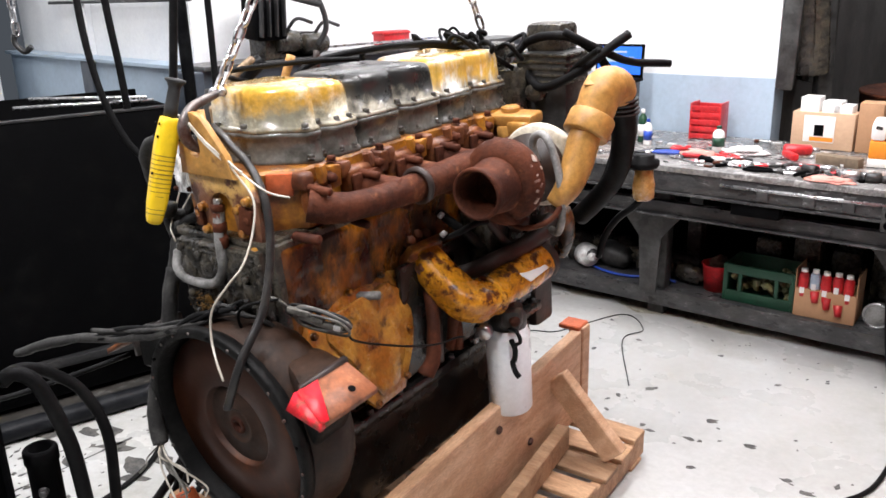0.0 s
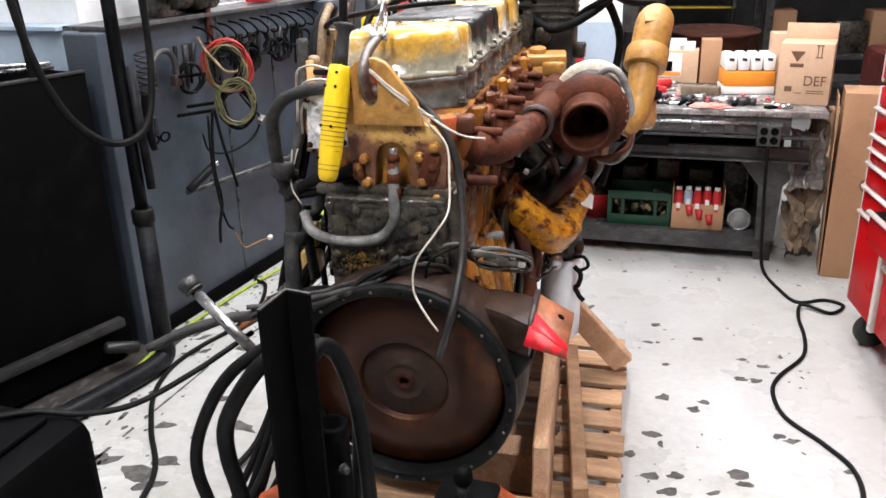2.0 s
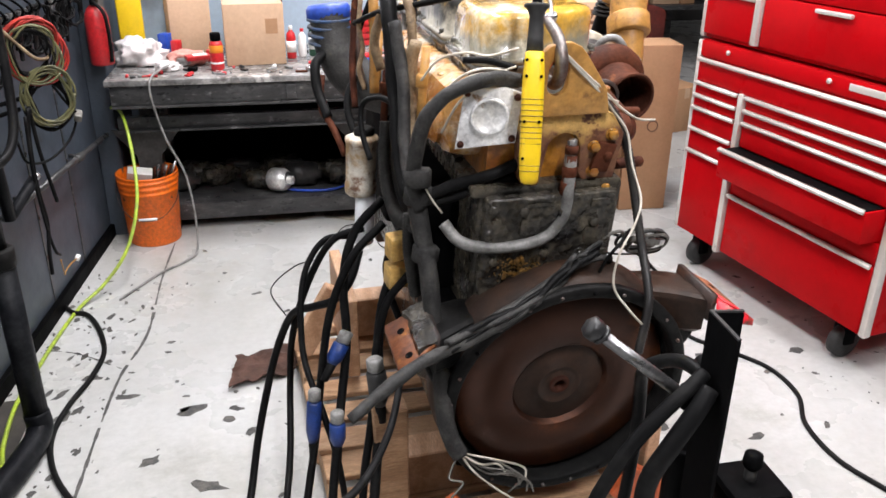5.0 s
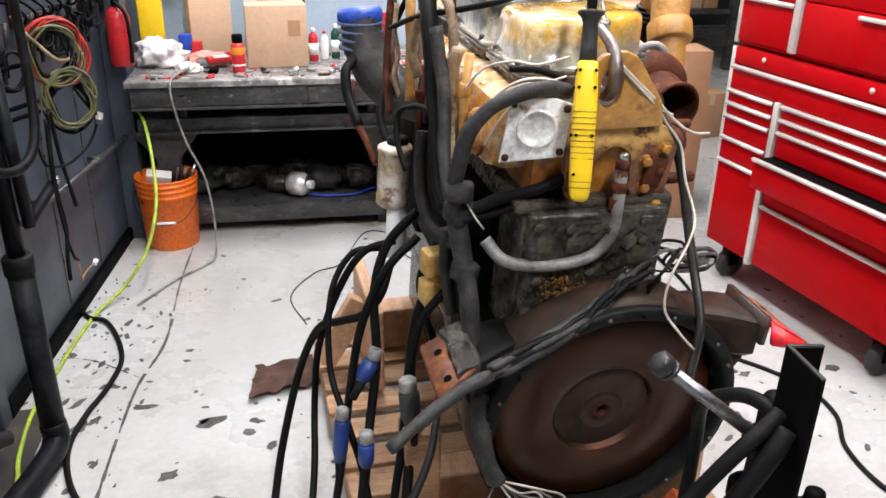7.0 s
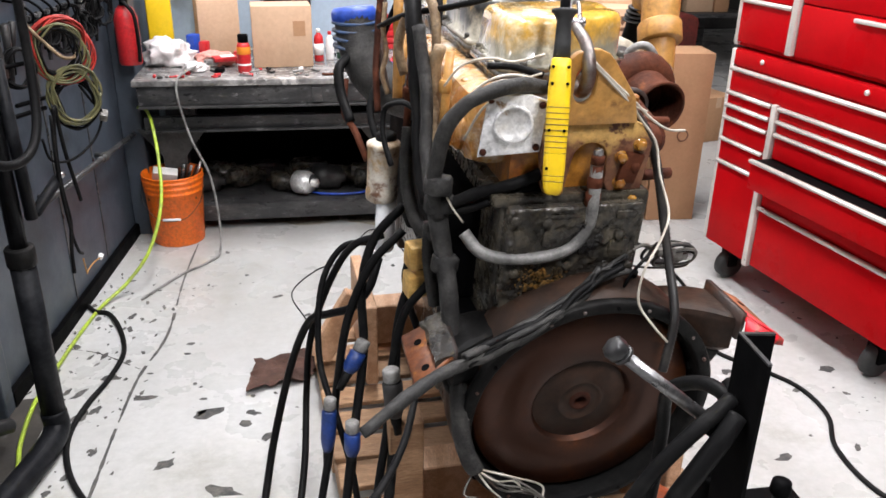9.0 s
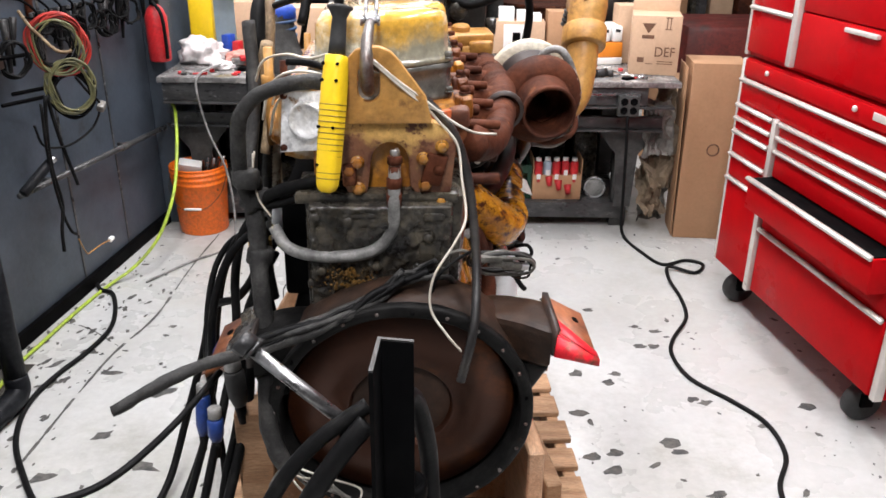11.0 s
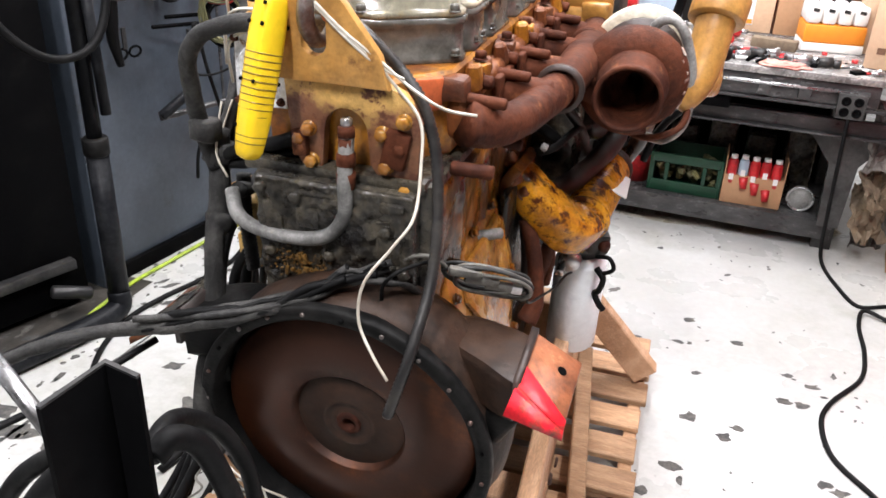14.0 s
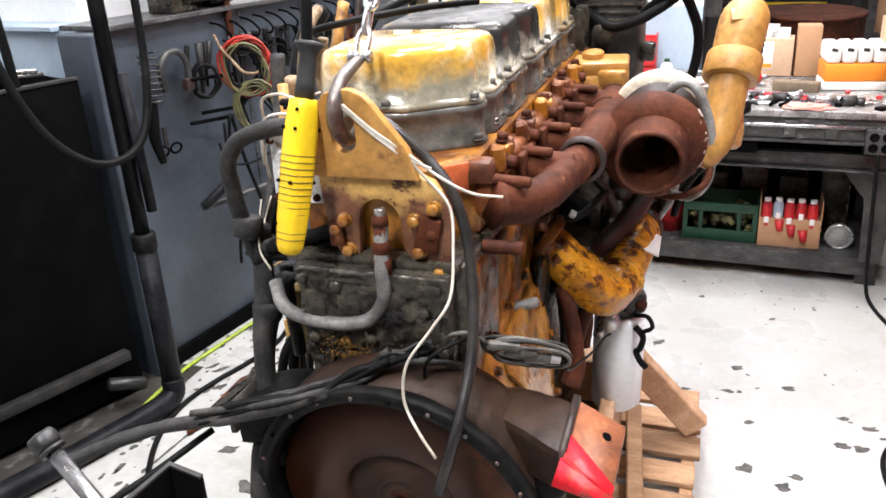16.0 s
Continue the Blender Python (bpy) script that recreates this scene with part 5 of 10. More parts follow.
# dark castings and hoses added to fill the gap between the block and the cooler
bm = bmesh.new()
span(bm, (0.12, 0.76, 0.88), (0.245, 1.12, 1.10), bevel=0.03)
span(bm, (0.20, 0.90, 0.96), (0.30, 1.14, 1.16), bevel=0.03)
acc = part("support_casting", roughen(bm, 0.006, 16), M["grease"], eng, "black oily filler casting")
part("casting_cap", roughen(lathe(bmesh.new(), (0.28, 0.86, 1.03), (0.33, 0.82, 1.03), [(0, -0.03), (0.034, -0.03), (0.036, 0.01), (0.028, 0.022), (0, 0.024)], seg=18), 0.002, 40), M["rust_dark"], acc)
for k, (r_, pts) in enumerate(((0.014, [(0.14, 0.66, 1.10), (0.20, 0.65, 1.075), (0.235, 0.68, 1.03), (0.215, 0.74, 0.98), (0.16, 0.78, 0.96)]), (0.010, [(0.16, 0.62, 1.03), (0.215, 0.62, 1.05), (0.25, 0.70, 1.07), (0.27, 0.80, 1.05)]),
                               (0.012, [(0.22, 0.72, 1.12), (0.26, 0.74, 1.06), (0.27, 0.79, 0.99), (0.25, 0.86, 0.94)]))):
    part("fuel_hose", roughen(sweep(bmesh.new(), pts, r_, seg=9), 0.001, 60), M["hose"] if k < 2 else M["rust_dark"], eng, "oily black hose")
for q in ((0.17, 0.63, 1.105), (0.245, 0.735, 1.095), (0.20, 0.60, 1.06)):
    part("bright_clip", roughen(box(bmesh.new(), q, (0.016, 0.020, 0.012), rot=(20, 30, 10), bevel=0.004), 0.001, 80), M["alu"], acc)
part("outlet_tube", roughen(sweep(bmesh.new(), [(0.40, 0.93, 1.06), (0.395, 0.96, 1.00), (0.38, 0.98, 0.94), (0.35, 0.99, 0.89)], 0.026, seg=14), 0.003, 30), M["amber"], eng, "amber oil-stained outlet tube")
part("return_tube", roughen(sweep(bmesh.new(), [(0.150, 0.58, 0.95), (0.205, 0.64, 0.915), (0.262, 0.72, 0.932), (0.300, 0.81, 0.952), (0.325, 0.90, 0.972), (0.330, 0.98, 1.00)], [0.022, 0.026, 0.028, 0.028, 0.030, 0.034], seg=14), 0.003, 30), M["rust_dark"], eng, "dark rusty return tube")
# rusty strainer can with a black cap, hung at the front corner
can = part("strainer_can", roughen(lathe(bmesh.new(), (0.540, 1.203, 1.035), (0.536, 1.203, 2), [(0, 0), (0.024, 0), (0.034, 0.012), (0.036, 0.055), (0.030, 0.085), (0.030, 0.115), (0, 0.12)], seg=22), 0.003, 30), M["orange_grime"], eng, "rusty can with white stained foot")
part("cap", roughen(lathe(bmesh.new(), (0.538, 1.203, 1.148), (0.536, 1.203, 2), [(0, 0), (0.046, 0.0), (0.049, 0.006), (0.049, 0.022), (0.034, 0.026), (0.034, 0.040), (0, 0.044)], seg=22), 0.001, 50), M["hose"], can, "black plastic cap")
part("outlet_hose", sweep(bmesh.new(), [(0.535, 1.20, 1.04), (0.51, 1.19, 1.01), (0.46, 1.18, 0.965), (0.42, 1.17, 0.90), (0.40, 1.16, 0.82)], 0.012, seg=10), M["hose"], can, "black rubber hose")

# oil filter hung below the cooler
filt = part("oil_filter", lathe(bmesh.new(), (0.308, 0.738, 0.412), (0.308, 0.738, 1), [(0, 0.006), (0.05, 0.0), (0.064, 0.003), (0.070, 0.012), (0.070, 0.280), (0.067, 0.288), (0.063, 0.290), (0.063, 0.306), (0, 0.306)], seg=36),
            M["filter_white"], eng, "white spin-on oil filter")
bm = bmesh.new()
lathe(bm, (0.304, 0.748, 0.718), (0.304, 0.748, 1), [(0, 0), (0.060, 0), (0.060, 0.03), (0.05, 0.045), (0.045, 0.075), (0, 0.075)], seg=24)
box(bm, (0.345, 0.715, 0.765), (0.06, 0.05, 0.06), rot=(0, 0, 20), bevel=0.012)
box(bm, (0.255, 0.77, 0.765), (0.09, 0.08, 0.055), bevel=0.012)
base = part("filter_base", roughen(bm, 0.0015, 40), M["grey_iron"], eng, "grimy cast filter base")
part("filter_port", rod(bmesh.new(), (0.36, 0.70, 0.765), (0.372, 0.692, 0.767), 0.016), M["rust"], base)
bm = bmesh.new()
sweep(bm, [(0.355, 0.690, 0.70), (0.378, 0.675, 0.68), (0.372, 0.678, 0.64), (0.362, 0.682, 0.625), (0.378, 0.672, 0.60), (0.392, 0.672, 0.585)], 0.0085, per=6)
sweep(bm, [(0.35, 0.69, 0.735), (0.385, 0.675, 0.745), (0.40, 0.672, 0.715), (0.372, 0.68, 0.690)], 0.006, per=6)
part("drip_hose", bm, M["hose"], eng, "short black hose hook")
bm = bmesh.new()
lathe(bm, (0.29, 0.65, 0.74), (0.29, 0.0, 0.74), [(0, 0), (0.03, 0), (0.03, 0.02), (0.018, 0.03), (0, 0.03)], seg=16)
box(bm, (0.27, 0.62, 0.715), (0.025, 0.02, 0.02), bevel=0.003)
part("sensor", bm, M["steel"], eng, "bright sensor plug")

# sensor cable coiled beside the side cover
CO, CU, CV = Vector((0.222, 0.098, 1.006)), Vector((0.074, 0.024, -0.016)), Vector((0.006, -0.010, 0.030))
coil = part("sensor_cable", sweep(bmesh.new(), [CO - CU * 0.95 + CV * 0.3, CO - CU * 1.15 + CV * 0.9, CO - CU * 1.5 + CV * 1.1, CO - CU * 1.9 + CV * 0.4, CO - CU * 2.1 - CV * 1.2], 0.0042, seg=7), M["cable_grey"], eng, "coiled grey sensor cable")
for k, (ru, rv, du, dv) in enumerate(((1.0, 1.0, 0.0, 0.0), (0.94, 1.12, 0.05, -0.10), (1.03, 0.86, -0.04, 0.10), (0.88, 0.95, 0.10, -0.22))):
    pts = [CO + CU * (ru * math.cos(a) + du + 0.04 * math.sin(2 * a + k)) + CV * (rv * math.sin(a) + dv + 0.10 * math.sin(3 * a + 2 * k)) + Vector((0.004 * (k - 1.5), -0.006 * (k - 1.5), 0)) for a in (2 * math.pi * i / 18 for i in range(19))]
    part("turn", sweep(bmesh.new(), pts, 0.0040, seg=7, per=3), M["cable_grey"] if k % 2 else M["hose_grey"], coil)
part("tail", sweep(bmesh.new(), [CO + CU * 0.95 - CV * 0.2, CO + CU * 1.05 - CV * 1.5, (0.285, 0.30, 0.85), (0.295, 0.42, 0.80), (0.305, 0.49, 0.79), (0.314, 0.52, 0.782)], 0.003, seg=7), M["hose"], coil)
for du, dv, n, c in ((-0.55, 0.55, 0.060, "cable_grey"), (-0.15, 0.15, 0.062, "cable_grey"), (0.25, -0.1, 0.050, "cable_grey"), (0.66, -0.12, 0.020, "alu")):
    p = CO + CU * du + CV * dv + Vector((0.004, -0.010, 0))
    part("connector", box(bmesh.new(), p, (n, 0.014, 0.016), rot=(0, 11, 18), bevel=0.003), M[c], coil)

# engine mounts at the flywheel housing
def slab(bm, corners, down):
    """A plate over four corners, down thick."""
    top_ = [Vector(c) for c in corners]
    return loft(bm, [[v - Vector((0, 0, down)) for v in top_], top_])


for s, dz in ((1, 0.0), (-1, -0.025)):
    def at(x, y, z):
        return Vector((s * x, y, z + dz))

    bm = bmesh.new()
    rings = []
    for x, y0, y1, z0, z1 in ((0.165, 0.030, 0.105, 0.86, 0.918), (0.205, 0.000, 0.104, 0.835, 0.926), (0.245, -0.022, 0.100, 0.815, 0.927), (0.285, -0.044, 0.092, 0.812, 0.924), (0.322, -0.058, 0.082, 0.815, 0.918)):
        b = 0.020
        ring = [(y0 + b, z0), (y1 - b, z0), (y1, z0 + b), (y1, z1 - b), (y1 - b * 0.3, z1 - b * 0.3), (y1 - b, z1), (y0 + b, z1), (y0 + b * 0.3, z1 - b * 0.3), (y0, z1 - b), (y0, z0 + b)]
        rings.append([at(x, y, z) for y, z in ring][::s])
    loft(bm, rings)
    bmesh.ops.subdivide_edges(bm, edges=bm.edges[:], cuts=2, use_grid_fill=True)
    arm = part("mount_arm", roughen(roughen(bm, 0.003, 14), 0.001, 55), M["shell_oil"] if s > 0 else M["flange_black"], eng, "rusty cast mount arm")
    part("gusset", roughen(box(bmesh.new(), at(0.285, 0.02, 0.785), (0.065, 0.10, 0.085), rot=(0, s * 28, 0), bevel=0.015, seg=3), 0.005, 25), M["flange_black"], arm, "black oily gusset")
    a_, b_, c_, d_ = at(0.326, 0.070, 0.932), at(0.412, 0.074, 0.882), at(0.414, -0.099, 0.879), at(0.331, -0.078, 0.931)
    bm = slab(bmesh.new(), [a_, b_, c_, d_][::-s], 0.014)
    pl = part("mount_plate", roughen(bm, 0.0006, 40), M["primer_rust"] if s > 0 else M["rust_orange"], eng, "orange painted rusty mount plate with two holes")
    part("plate_rim", slab(bmesh.new(), [a_ + Vector((-s * 0.010, 0.004, 0.010)), a_ + Vector((s * 0.003, 0.004, 0.008)), d_ + Vector((s * 0.003, 0.01, 0.004)), d_ + Vector((-s * 0.010, 0.01, 0.006))][::-s], 0.070), M["rust_dark"], pl, "rusty raised rim")
    # black discs stand in for the shade in the two bolt holes
    for w in (0.30, 0.84):
        c = a_.lerp(d_, w).lerp(b_.lerp(c_, w), 0.68)
        part("bolt_hole", lathe(bmesh.new(), c - Vector((s * 0.0015, 0, 0.0025)), c + Vector((s * 0.5, 0, 0.86)), [(0.0, 0.005), (0.0080, 0.005), (0.0088, 0.0052), (0.0092, 0.004)], seg=16), M["black"], pl, "black disc for a shaded bolt hole")
    if s < 0:
        g0, g1 = a_.lerp(b_, 0.50), d_.lerp(c_, 0.42)
        up_ = Vector((0, 0, 0.010))
        bm = slab(bmesh.new(), [a_ + up_, g0 + up_, g1 + up_, d_ + up_], 0.012)
        bmesh.ops.subdivide_edges(bm, edges=bm.edges[:], cuts=7, use_grid_fill=True)
        part("grime", roughen(roughen(bm, 0.012, 22), 0.004, 70), M["grease"], pl, "black oily crust over the plate")
    if s > 0:
        q0, q1 = a_.lerp(d_, 0.62), b_.lerp(c_, 0.86)
        lift = Vector((0.0018, 0, 0.0022))
        part("red_paint", slab(bmesh.new(), [q0 + lift, q1 + lift, c_ + lift, d_ + lift][::-1], 0.002), M["red_paint"], pl, "end sprayed bright red")
        part("red_lip", slab(bmesh.new(), [d_ + Vector((0, -0.002, 0)), c_ + Vector((0.002, -0.002, 0)), c_ + Vector((0, 0.012, -0.002)), d_ + Vector((0, 0.010, -0.002))], 0.012), M["red_paint"], pl)
        bm = bmesh.new()
        web = [at(0.318, -0.108, 0.893), c_ + Vector((0.002, -0.006, -0.014)), c_ + Vector((0.002, -0.004, 0.002)), d_ + Vector((-0.004, -0.008, -0.002))]
        loft(bm, [[v + Vector((0, 0.010, -0.001)) for v in web], web])
        part("red_web", bm, M["red_paint"], pl, "bright red end web")

# left side: air intake hose, fuel filter, pumps, control box
bm = bmesh.new()
sweep(bm, [(-0.418, 0.975, 1.41), (-0.413, 0.955, 1.345), (-0.392, 0.92, 1.28), (-0.352, 0.88, 1.225), (-0.30, 0.845, 1.195), (-0.22, 0.80, 1.18)], [0.060, 0.060, 0.064, 0.066, 0.066, 0.064], seg=22, per=7)
air = part("intake_hose", roughen(bm, 0.002, 25), M["hose_grey"], eng, "black rubber intake hose with ribbed mouth")
bm = bmesh.new()
for k in range(4):
    lathe(bm, (-0.4185 + 0.001 * k, 0.974 - 0.006 * k, 1.392 - 0.022 * k), (-0.415, 0.955, 1.0), [(0.055, 0), (0.068, 0.004), (0.068, 0.011), (0.055, 0.015)], seg=26)
part("hose_rib", bm, M["blue_dusty"], air, "dusty blue ribs")
part("blue_cap", lathe(bmesh.new(), (-0.418, 0.977, 1.385), (-0.422, 0.985, 1.44), [(0.064, 0), (0.067, 0.002), (0.067, 0.03), (0.058, 0.042), (0, 0.045)], seg=26), M["blue_plastic"], air, "blue protective cap")
bm = bmesh.new()
lathe(bm, (-0.388, 0.55, 0.985), (-0.382, 0.56, 2), [(0, 0), (0.038, 0), (0.044, 0.006), (0.044, 0.028), (0.041, 0.032), (0.042, 0.15), (0.045, 0.155), (0.045, 0.165), (0.030, 0.172), (0, 0.172)], seg=28)
fb = part("fuel_filter_head", roughen(bm, 0.002, 40), M["grimy_can"], eng, "rust-stained white fuel filter head")
part("filter_cap", roughen(lathe(bmesh.new(), (-0.380, 0.557, 1.150), (-0.375, 0.56, 2), [(0, 0), (0.026, 0), (0.028, 0.004), (0.028, 0.022), (0.018, 0.028), (0, 0.028)], seg=18), 0.001, 50), M["hose"], fb, "black cap")
part("fuel_filter", lathe(bmesh.new(), (-0.376, 0.54, 0.83), (-0.371, 0.545, 2), [(0, 0), (0.024, 0.0), (0.028, 0.006), (0.028, 0.15), (0, 0.155)], seg=26), M["filter_white"], eng, "white fuel filter can")
for zc in (0.979, 0.899):
    part("connector_block", box(bmesh.new(), (-0.350, 0.232, zc), (0.055, 0.05, 0.062), rot=(0, 0, 10), bevel=0.006), M["plug_tan"], eng, "tan yellow plug block")
for nm, lo, hi, bv in (("control_box", (-0.29, 0.20, 0.86), (-0.20, 0.66, 1.13), 0.012), ("fuel_pump", (-0.28, 0.70, 0.80), (-0.20, 1.08, 1.12), 0.02), ("starter_bracket", (-0.27, 0.10, 0.64), (-0.19, 0.34, 0.86), 0.03)):
    part(nm, roughen(span(bmesh.new(), lo, hi, bevel=bv), 0.002, 20), M["black"], eng, "black oily " + nm.replace("_", " "))
bm = bmesh.new()
lathe(bm, (-0.27, 0.10, 0.70), (-0.27, 0.5, 0.70), [(0, 0), (0.045, 0.0), (0.055, 0.012), (0.055, 0.14), (0.045, 0.15), (0.045, 0.2), (0, 0.2)], seg=24)
part("starter", roughen(bm, 0.001, 30), M["grease"], eng)
for k, (x, y, z) in enumerate(((-0.31, 0.25, 1.40), (-0.33, 0.55, 1.30), (-0.30, 0.80, 1.32))):
    bm = bmesh.new()
    rod(bm, (x, y, z - 0.16), (x + 0.005, y, z + 0.06), 0.010, seg=12)
    rod(bm, (x, y, z - 0.03), (x, y, z + 0.0), 0.014, seg=6, bevel=0.002)
    part("injector_line", bm, M["yellow_tan"] if k != 1 else M["rust"], eng)
part("sleeve", sweep(bmesh.new(), [(-0.315, 0.30, 1.46), (-0.325, 0.31, 1.40), (-0.31, 0.30, 1.32), (-0.335, 0.28, 1.22)], [0.014, 0.018, 0.016, 0.016], seg=10), M["sleeve_tan"], eng, "tan fabric wire sleeve")
part("sleeve", sweep(bmesh.new(), [(-0.35, 0.50, 1.50), (-0.37, 0.50, 1.42), (-0.355, 0.48, 1.35)], 0.012, seg=10), M["sleeve_tan"], eng, "tan fabric wire sleeve")
# mass at the front of the engine: compressor, thermostat housing and pipes
bm = bmesh.new()
box(bm, (0.20, 1.01, 1.27), (0.12, 0.10, 0.08), rot=(0, 0, 6), bevel=0.012)
box(bm, (0.185, 1.01, 1.325), (0.15, 0.095, 0.038), rot=(3, 0, 8), bevel=0.009)
box(bm, (0.225, 0.975, 1.300), (0.075, 0.05, 0.045), rot=(0, 0, -8), bevel=0.010)
rod(bm, (0.16, 1.02, 1.335), (0.16, 1.02, 1.362), 0.030, seg=18, bevel=0.005)
bmesh.ops.subdivide_edges(bm, edges=bm.edges[:], cuts=1, use_grid_fill=True)
part("thermostat_housing", roughen(bm, 0.0025, 30), M["yellow_tan"], eng, "yellow thermostat housing with rust")
ac = part("air_compressor", roughen(box(bmesh.new(), (0.16, 1.28, 1.36), (0.20, 0.16, 0.30), bevel=0.02), 0.003, 30), M["grey_iron"], eng, "dark oily finned air compressor")
part("compressor_head", roughen(box(bmesh.new(), (0.16, 1.28, 1.55), (0.14, 0.12, 0.10), bevel=0.02), 0.003, 30), M["grease"], ac)
for k in range(5):
    part("fin", box(bmesh.new(), (0.16, 1.28, 1.41 + 0.022 * k), (0.208, 0.168, 0.010), bevel=0.003), M["grease"], ac)
part("port", rod(bmesh.new(), (0.16, 1.20, 1.38), (0.16, 1.15, 1.38), 0.032, seg=8, bevel=0.004), M["grease"], ac)
part("port", rod(bmesh.new(), (0.26, 1.26, 1.31), (0.30, 1.255, 1.31), 0.030, seg=8, bevel=0.004), M["grease"], ac)
bm = bmesh.new()
span(bm, (-0.18, 1.14, 1.18), (0.12, 1.30, 1.46), bevel=0.03)
box(bm, (-0.05, 1.2, 1.5), (0.16, 0.14, 0.08), bevel=0.02)
part("front_housing", roughen(bm, 0.006, 20), M["grease"], eng)

